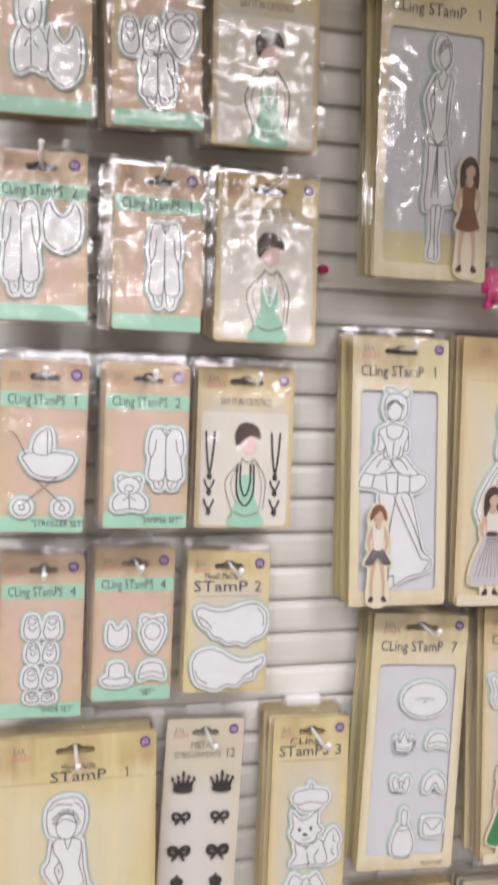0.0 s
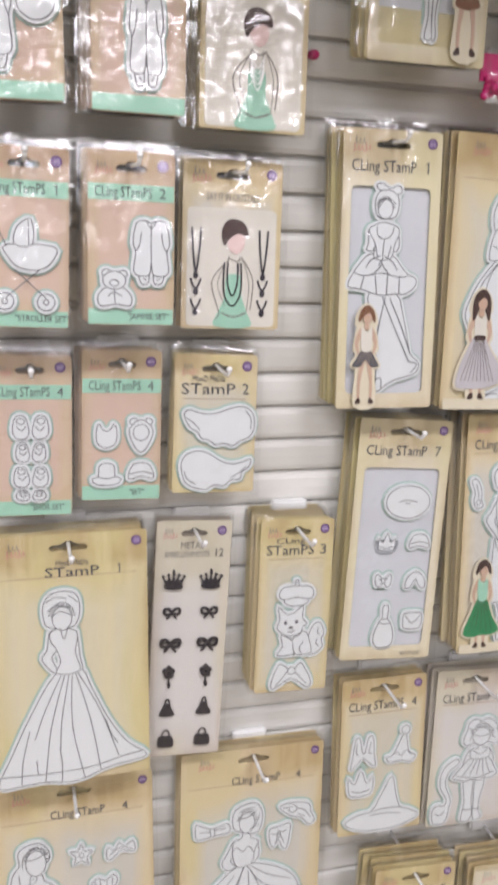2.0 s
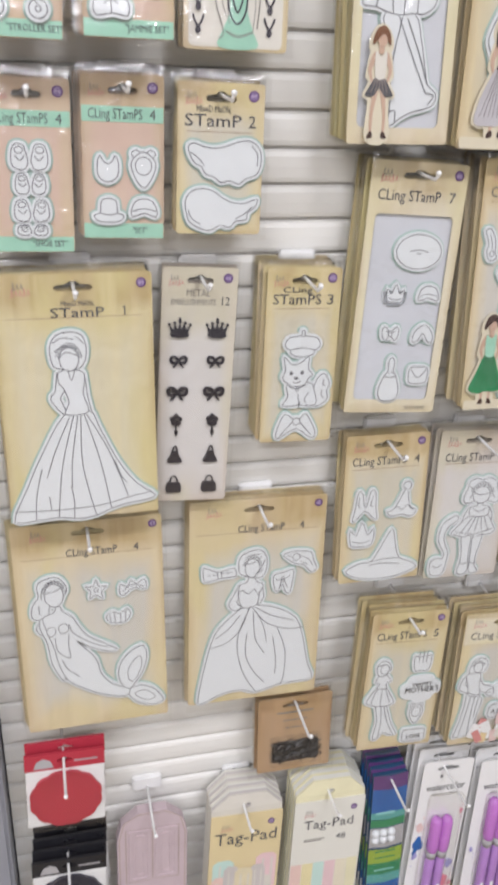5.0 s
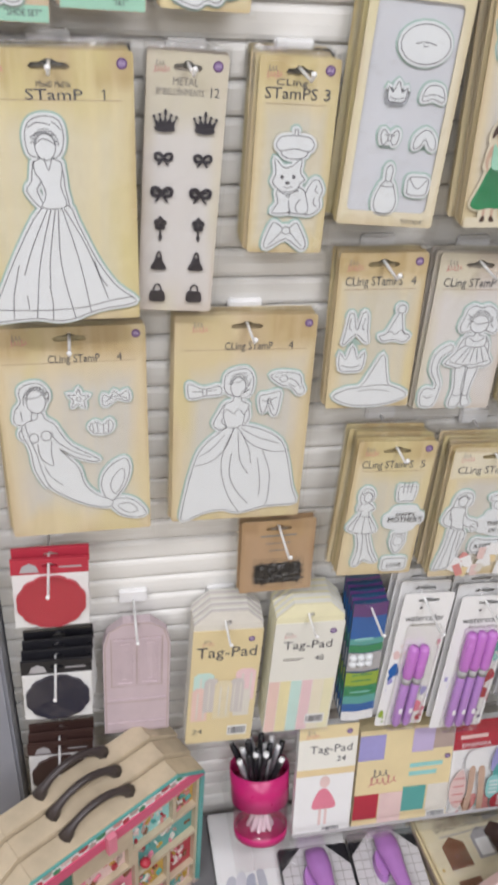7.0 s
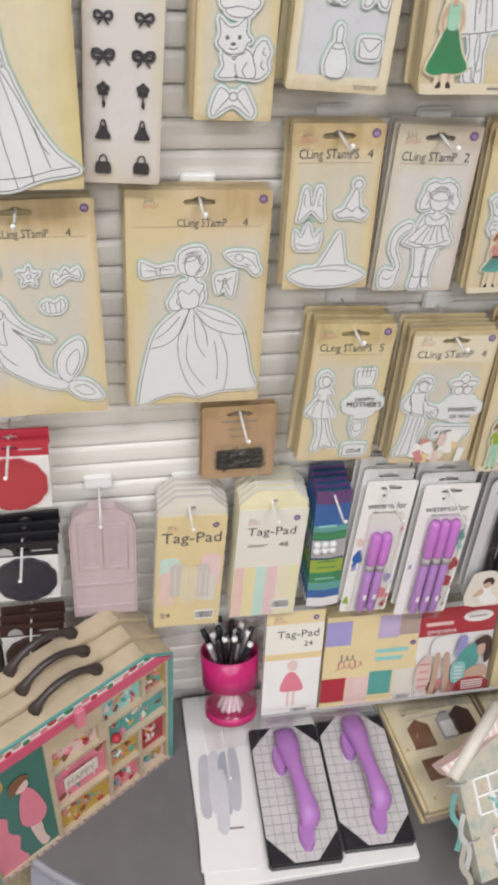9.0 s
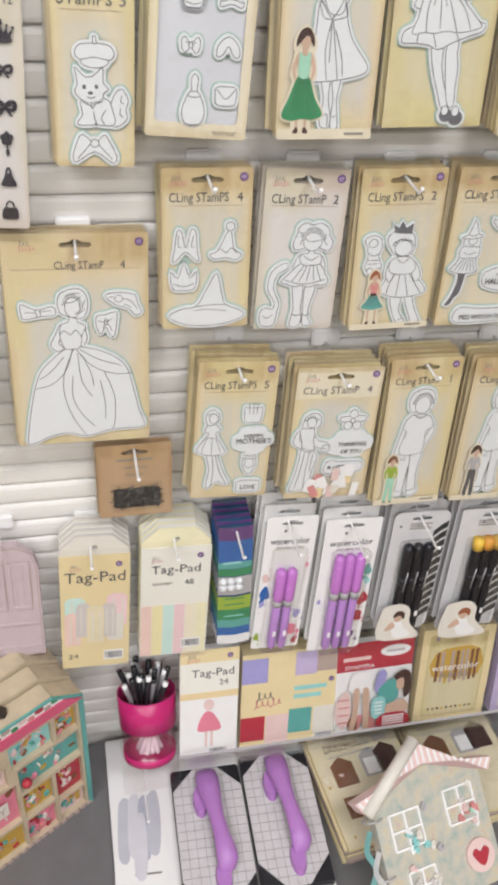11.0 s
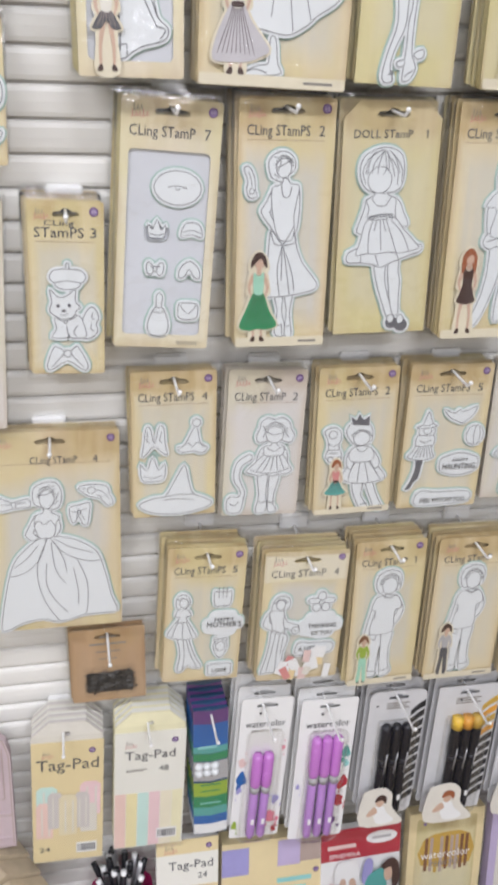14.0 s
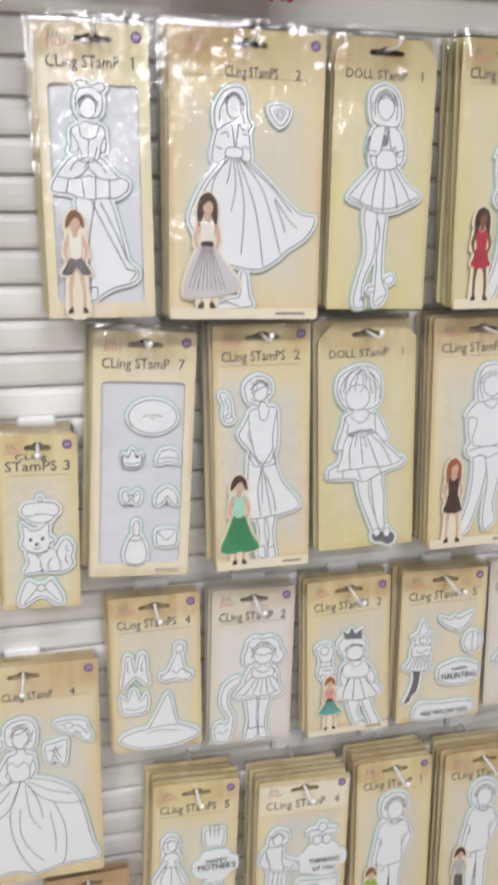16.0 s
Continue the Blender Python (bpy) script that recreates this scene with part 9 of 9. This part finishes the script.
def album():
    """A pastel house-shaped ring album leaning on the kits."""
    root = thing("house_album", pose(0.700, -0.292, DECK + 0.128, -50, 4, 12), "pastel house-shaped ring album with window frames and ribbons", "album")
    w, h = 0.19, 0.22
    out = [(-w / 2, -h / 2), (w / 2, -h / 2), (w / 2, h * 0.22), (0, h * 0.5), (-w / 2, h * 0.22)]
    bm = bmesh.new()
    plate(bm, [out], 0.02, 0.0)
    part("cover", bm, ALBUM_FLORAL, root, "faded floral printed cover")
    for s in (-1, 1):
        bm = bmesh.new()
        a, b = (0, h * 0.52), (s * (w / 2 + 0.015), h * 0.2)
        n = Vector((-(b[1] - a[1]), b[0] - a[0])).normalized() * 0.02 * (1 if s < 0 else -1)
        pts = [a, b, (b[0] - n.x, b[1] - n.y), (a[0], a[1] - 0.03)]
        plate(bm, [pts], 0.022, -0.004)
        part("striped_roof", bm, BLUSH, root, "pink and white striped roof strip")
        for k in range(11):
            u = (k + 0.5) / 11
            p = Vector(a).lerp(Vector(b), u)
            q = Vector((a[0], a[1] - 0.03)).lerp(Vector((b[0] - n.x, b[1] - n.y)), u)
            bm = bmesh.new()
            ribbon(bm, [tuple(p.lerp(q, 0.05)), tuple(p.lerp(q, 0.95))], 0.004, -0.0044)
            part("white_stripe", bm, WHITE_CARD, root)
    bm = bmesh.new()
    tube(bm, [(-w / 2 - 0.012, -0.005, h * 0.19), (-0.004, -0.005, h * 0.55)], 0.0095, 12)
    part("rolled_paper", bm, HEADER_PALE, root, "rolled cream paper", True)
    for x, z, a in ((-0.048, 0.005, 0.025), (0.048, 0.012, 0.025), (-0.04, -0.075, 0.022)):
        bm = bmesh.new()
        for bx in (-a, 0, a):
            block(bm, x + bx - 0.0014, -0.004, z - a, x + bx + 0.0014, 0.0, z + a)
        for bz in (-a, 0, a):
            block(bm, x - a, -0.0042, z + bz - 0.0014, x + a, -0.0002, z + bz + 0.0014)
        part("window_frame", bm, WHITE_PLASTIC, root, "white miniature window frame")
    rng = random.Random(31)
    for k in range(30):
        near = (-0.03, -0.012) if k < 10 else (0.055, -0.01) if k < 18 else None
        x, z = (near[0] + rng.uniform(-0.018, 0.018), near[1] + rng.uniform(-0.016, 0.016)) if near else (rng.uniform(-0.085, 0.085), rng.uniform(-0.1, 0.04))
        bm = bmesh.new()
        mt = rng.choice([HEADER_PALE, MINT, TEAL_PALE, WHITE_CARD] if k < 10 else [BLUSH, ROSE, WHITE_CARD] if k < 18 else [PALE_TAUPE, HEADER_PALE, GREYPRINT, MINT, BLUSH])
        for q in range(6):
            aa = q * 1.047
            rr = rng.uniform(0.0014, 0.0038)
            plate(bm, [oval(x + rr * math.cos(aa), z + rr * math.sin(aa), rr * 0.9, rr * 0.9, 8)], 0.0, -0.004 - 0.0006 * q)
        part("paper_flower", bm, mt, root)
    bm = bmesh.new()
    plate(bm, [oval(0.06, -0.065, 0.024, 0.024, 20)], 0.0, -0.006)
    disc = part("round_frame", bm, BLUSH, root)
    bm = bmesh.new()
    plate(bm, [smooth([(0.06, -0.08), (0.046, -0.062), (0.052, -0.054), (0.06, -0.06), (0.068, -0.054), (0.074, -0.062)], 3)], -0.006, -0.008)
    part("heart", bm, CRIMSON, disc)
    for z in (0.03, -0.05):
        bm = bmesh.new()
        c = (-w / 2, 0.008, z)
        tube(bm, [(c[0] + 0.015 * math.cos(t * 0.42), c[1] + 0.015 * math.sin(t * 0.42), z) for t in range(16)], 0.0014, 6)
        part("binder_ring", bm, PEN_SILVER, root, "metal binder ring", True)
    for k, (x0, z0, mt) in enumerate(((-w / 2 - 0.012, 0.02, TEAL_PALE), (-w / 2 - 0.006, -0.01, WHITE_CARD), (-w / 2 - 0.016, -0.05, HEADER_PALE))):
        bm = bmesh.new()
        ribbon(bm, smooth([(x0, z0), (x0 - 0.012, z0 - 0.025), (x0 - 0.004, z0 - 0.05), (x0 - 0.018, z0 - 0.075)], 5, False), 0.009, -0.003 - 0.001 * k)
        bmesh.ops.solidify(bm, geom=bm.faces[:], thickness=0.0006)
        part("ribbon", bm, mt, root)


m, t, b = shader("album_floral", 0.7)
o = coords(t)
t.links.new(mixed(t, maths(t, "MULTIPLY", noise_of(t, 300, 3, o), 0.8), ramp(t, noise_of(t, 45, 3, o), [(0.32, (0.20, 0.34, 0.30)), (0.43, (0.40, 0.43, 0.36)), (0.54, (0.52, 0.49, 0.39)), (0.62, (0.60, 0.52, 0.30)), (0.70, (0.55, 0.36, 0.34))]), (0.46, 0.45, 0.41)), b.inputs["Base Color"])
ALBUM_FLORAL = m
album()


# ---- house-shaped carry cases on the deck ----
def carry_case(k):
    ang = math.degrees(math.atan2(0.165, 0.263))
    n = Vector((-0.53, 0.85, 0))
    base = Vector((0.205, -0.103, DECK)) + n * (0.0295 * k)
    root = thing("carry_case", pose(*base, 0, 0, ang) @ Matrix.Diagonal((1, 1, (0.94, 0.965, 0.99)[k], 1)), "wooden house-shaped carry case with teal and pink printed compartments" if k == 0 else "pale wooden carry case standing behind the printed one", "carry case", "carry cases")
    # x runs from the right end (0) to the far end (-W); front is -y
    W, H, D = 0.312, 0.338, 0.0285
    cells = [(-0.308, 0.006, -0.212, 0.292), (-0.205, 0.006, -0.118, 0.082), (-0.205, 0.09, -0.118, 0.192), (-0.205, 0.2, -0.128, 0.25), (-0.112, 0.006, -0.062, 0.075), (-0.112, 0.083, -0.062, 0.15), (-0.112, 0.158, -0.01, 0.222), (-0.120, 0.23, -0.052, 0.288), (-0.056, 0.006, -0.01, 0.06), (-0.056, 0.066, -0.01, 0.15), (-0.046, 0.23, -0.01, 0.29)]
    bm = bmesh.new()
    cut, drop = 0.046, 0.038
    outer = [(-W, 0), (0, 0), (0, H - drop), (-cut, H), (-W + cut, H), (-W, H - drop)]
    plate(bm, [outer] + ([[(a, b), (c, b), (c, d), (a, d)] for a, b, c, d in cells] if k == 0 else []), D - 0.004, 0.0)
    part("front_grid", bm, WOOD, root, "pale wooden frame")
    bm = bmesh.new()
    plate(bm, [outer], D, D - 0.0038)
    part("back_panel", bm, WOOD, root)
    if k == 0:
        fills = [TEAL_DEEP, MUSTARD, PINK, BLUSH, PINK, MUSTARD, TEAL, TEAL_PALE, BLUSH, CRIMSON, MUSTARD]
        rng = random.Random(14)
        for q, ((a, b, c, d), mt) in enumerate(zip(cells, fills)):
            bm = bmesh.new()
            plate(bm, [box2(a, b, c, d)], D - 0.0045, 0.009 if q else 0.004)
            cell = part("compartment_paper", bm, mt, root)
            yy = 0.0086 if q else 0.0035
            cnt = 20 if q else 0
            for s in range(cnt):
                x, z, r = rng.uniform(a + 0.008, c - 0.008), rng.uniform(b + 0.006, d - 0.006), rng.uniform(0.003, 0.007)
                bm = bmesh.new()
                ca, sa = math.cos(r * 900), math.sin(r * 900)
                plate(bm, [[(x + p * ca - v * sa, z + p * sa + v * ca) for p, v in (oval(0, 0, r * 0.5, r, 8) if s % 3 else box2(-r * 0.4, -r, r * 0.4, r))]], yy + 0.0006, yy - 0.0008 - 0.0002 * s)
                part("paper_motif", bm, rng.choice([HEADER_PALE, CRIMSON, TEAL, BLUSH, MUSTARD, PINK, ROSE, TAUPE, BROWN]), cell)
        # plain printed shapes on the large panel
        for nm, pts, mt, dy in (("printed_scallop", smooth([(-0.306, 0.01), (-0.262, 0.01), (-0.272, 0.05), (-0.268, 0.09), (-0.282, 0.12), (-0.28, 0.16), (-0.292, 0.18), (-0.295, 0.21), (-0.306, 0.22)], 3), PINK, 0), ("printed_flower", oval(-0.292, 0.255, 0.018, 0.024, 14), MUSTARD, 0.0003), ("printed_flower", oval(-0.292, 0.255, 0.009, 0.012, 14), CRIMSON, 0.0006),
                                ("printed_dress", smooth([(-0.255, 0.2), (-0.238, 0.2), (-0.222, 0.12), (-0.238, 0.09), (-0.262, 0.12)], 3), PINK, 0.0009), ("printed_legs", smooth([(-0.252, 0.11), (-0.235, 0.1), (-0.232, 0.05), (-0.226, 0.02), (-0.24, 0.02)], 3), BLUSH, 0.0006), ("printed_oval", oval(-0.252, 0.222, 0.011, 0.016, 12), BLUSH, 0.0012), ("printed_cap", smooth([(-0.268, 0.21), (-0.268, 0.24), (-0.252, 0.25), (-0.238, 0.238), (-0.252, 0.228)], 3), BROWN, 0.0016)):
            flat(root, nm, [pts], 0.0035 - dy, mt, 0.0003)
        flat(root, "banner", [box2(-0.190, 0.126, -0.134, 0.158)], 0.0035, HEADER_PALE, 0.001)
        text_part("HAPPY", root, -0.162, 0.0022, 0.132, 0.018, TAUPE, 0.046, name="banner_word")
        bm = bmesh.new()
        plate(bm, [[(-W, 0.300), (0.0, 0.300), (-0.027, 0.322), (-W + 0.027, 0.322)]], 0.0, -0.004)
        part("pink_strip", bm, ROSE_HOT, root, "bright pink painted strip")
        bm = bmesh.new()
        plate(bm, [[(-W + 0.028, 0.3222), (-0.028, 0.3222), (-cut, H), (-W + cut, H)]], 0.0, -0.002)
        strip = part("floral_strip", bm, WHITE_CARD, root, "floral printed strip")
        for s in range(19):
            x = -W + 0.040 + 0.0128 * s
            bm = bmesh.new()
            plate(bm, [oval(x, 0.3300 + 0.003 * (-1) ** s, 0.0076 - 0.002 * (s % 2), 0.0056, 7)], -0.002, -0.0026)
            part("flower_print", bm, (ROSE, TAUPE, BLUSH, CRIMSON, GREEN)[s * 3 % 5], strip)
        for z0, z1, x0, x1 in ((0.0, H - drop, -0.0055, 0.0015), (0.0, H - drop, -W - 0.0015, -W + 0.0005)):
            bm = bmesh.new()
            plate(bm, [box2(x0, z0, x1, z1)], D, -0.003)
            part("teal_edge", bm, TEAL, root, "teal striped edge strip")
        bm = bmesh.new()
        plate(bm, [box2(-W + cut, H, -cut, H + 0.004)], 0.006, -0.003)
        part("teal_edge", bm, TEAL, root)
        for e0, e1 in (((-cut, H), (0.0015, H - drop)), ((-W - 0.0015, H - drop), (-W + cut, H))):
            bm = bmesh.new()
            plate(bm, [[e0, e1, (e1[0], e1[1] + 0.005), (e0[0], e0[1] + 0.005)]], 0.006, -0.003)
            part("teal_edge", bm, TEAL, root)
        bm = bmesh.new()
        for s in range(26):
            plate(bm, [oval(-W + 0.006 + 0.012 * s, 0.003, 0.0055, 0.004, 8)], 0.0, -0.003 - 0.001 * (s % 2))
        part("gravel_trim", bm, TAUPE, root, "pebbly trim along the base")
        bm = bmesh.new()
        bmesh.ops.create_icosphere(bm, subdivisions=2, radius=0.008, matrix=Matrix.Translation((-0.103, -0.004, 0.185)))
        part("red_knob", bm, CRIMSON, root, "small red knob", True)
        bm = bmesh.new()
        plate(bm, [box2(-0.165, 0.292, -0.152, 0.33)], -0.004, -0.012)
        part("pink_latch", bm, PINK, root)
    bm = bmesh.new()
    block(bm, -W + cut, 0.0, H, -cut, D, H + 0.006, 0.001)
    part("top_board", bm, WOOD, root, "bare pale wood top")
    for e0, e1 in (((-cut, H), (0.002, H - drop)), ((-W - 0.002, H - drop), (-W + cut, H))):
        bm = bmesh.new()
        plate(bm, [[e0, e1, (e1[0], e1[1] + 0.006), (e0[0], e0[1] + 0.006)]], D, 0.0001)
        part("sloped_board", bm, WOOD, root, "sloping wooden end of the top")
    bm = bmesh.new()
    plate(bm, [[(-0.004, 0.0004), (-0.0002, 0.0004), (-0.0002, H - drop), (-0.004, H - drop)]], D - 0.0041, 0.0126)
    part("end_board", bm, WOOD, root)
    bm = bmesh.new()
    hx = -0.158
    arch = [(hx - 0.048 + 0.096 * u / 12, D * 0.72, H + 0.006 + 0.028 * math.sin(math.pi * u / 12) ** 0.7) for u in range(13)]
    tube(bm, arch, 0.005, 8, [0.010, 0.0065] + [0.0052] * 9 + [0.0065, 0.010])
    part("handle", bm, HANDLE_BROWN, root, "dark curved carrying handle", True)


TEAL_DEEP = hue("panel_teal", 0.045, 0.17, 0.14)
ROSE_HOT = hue("paint_hot_pink", 0.62, 0.09, 0.18)
HANDLE_BROWN = hue("handle_dark", 0.05, 0.038, 0.036, 0.4)
for k in (2, 1, 0):
    carry_case(k)

# magenta bits hanging on the wall
root = thing("hook_cap", pose(0.268, -0.016, 1.739), "small magenta plastic knob on a slat", "knob")
bm = bmesh.new()
bmesh.ops.create_uvsphere(bm, u_segments=14, v_segments=10, radius=1.0)
for v in bm.verts:
    v.co = (v.co.x * 0.0055, v.co.y * 0.006, v.co.z * 0.0042)
part("knob", bm, MAGENTA, root, soft=True)
bm = bmesh.new()
tube(bm, [(0, 0.004, 0), (0, 0.018, 0)], 0.0018, 8)
part("stem", bm, WIRE, root)
root = thing("bead_packet", pose(0.452, -0.055, 1.716, -6, 0, 0), "clear packet of magenta beads", "packet")
bm = bmesh.new()
rng = random.Random(17)
for k in range(60):
    bmesh.ops.create_icosphere(bm, subdivisions=1, radius=0.0042, matrix=Matrix.Translation((rng.uniform(-0.045, 0.045), rng.uniform(-0.006, 0.004), rng.uniform(-0.009, 0.009))))
part("beads", bm, MAGENTA, root, "magenta beads", True)
sleeve(root, 0.1, 0.03, -0.014, -0.012, 0.002, SLEEVE, 2.0)
bm = bmesh.new()
plate(bm, [box2(-0.05, 0.008, 0.05, 0.03)], 0.001, -0.001)
part("header_card", bm, MAGENTA, root)
hook(0.452, 1.739, 0.075)

# ---- wall slats, one by one ----
prof = [(0.0065, -0.0268), (0.003, -0.0268), (0.0, -0.0262), (-0.0012, -0.022), (-0.0016, -0.013), (-0.0012, -0.004), (0.0002, 0.0), (0.003, 0.0018), (0.0065, 0.0018)]
bm = bmesh.new()
rows = [[bm.verts.new((x, y, z)) for y, z in prof] for x in (X0, X1)]
for i in range(len(prof)):
    j = (i + 1) % len(prof)
    bm.faces.new((rows[0][i], rows[0][j], rows[1][j], rows[1][i]))
bm.faces.new(rows[0])
bm.faces.new(rows[1][::-1])
SLAT_MESH = finish(bm, "slat", SLAT)
i = -24
while GROOVE_Z - PITCH * i > DECK + 0.03:
    z = GROOVE_Z - PITCH * i
    if z < 2.44:
        ob = new("slat", SLAT_MESH)
        ob.parent = wall
        ob.location = (0, 0, z - 0.004)
    i += 1
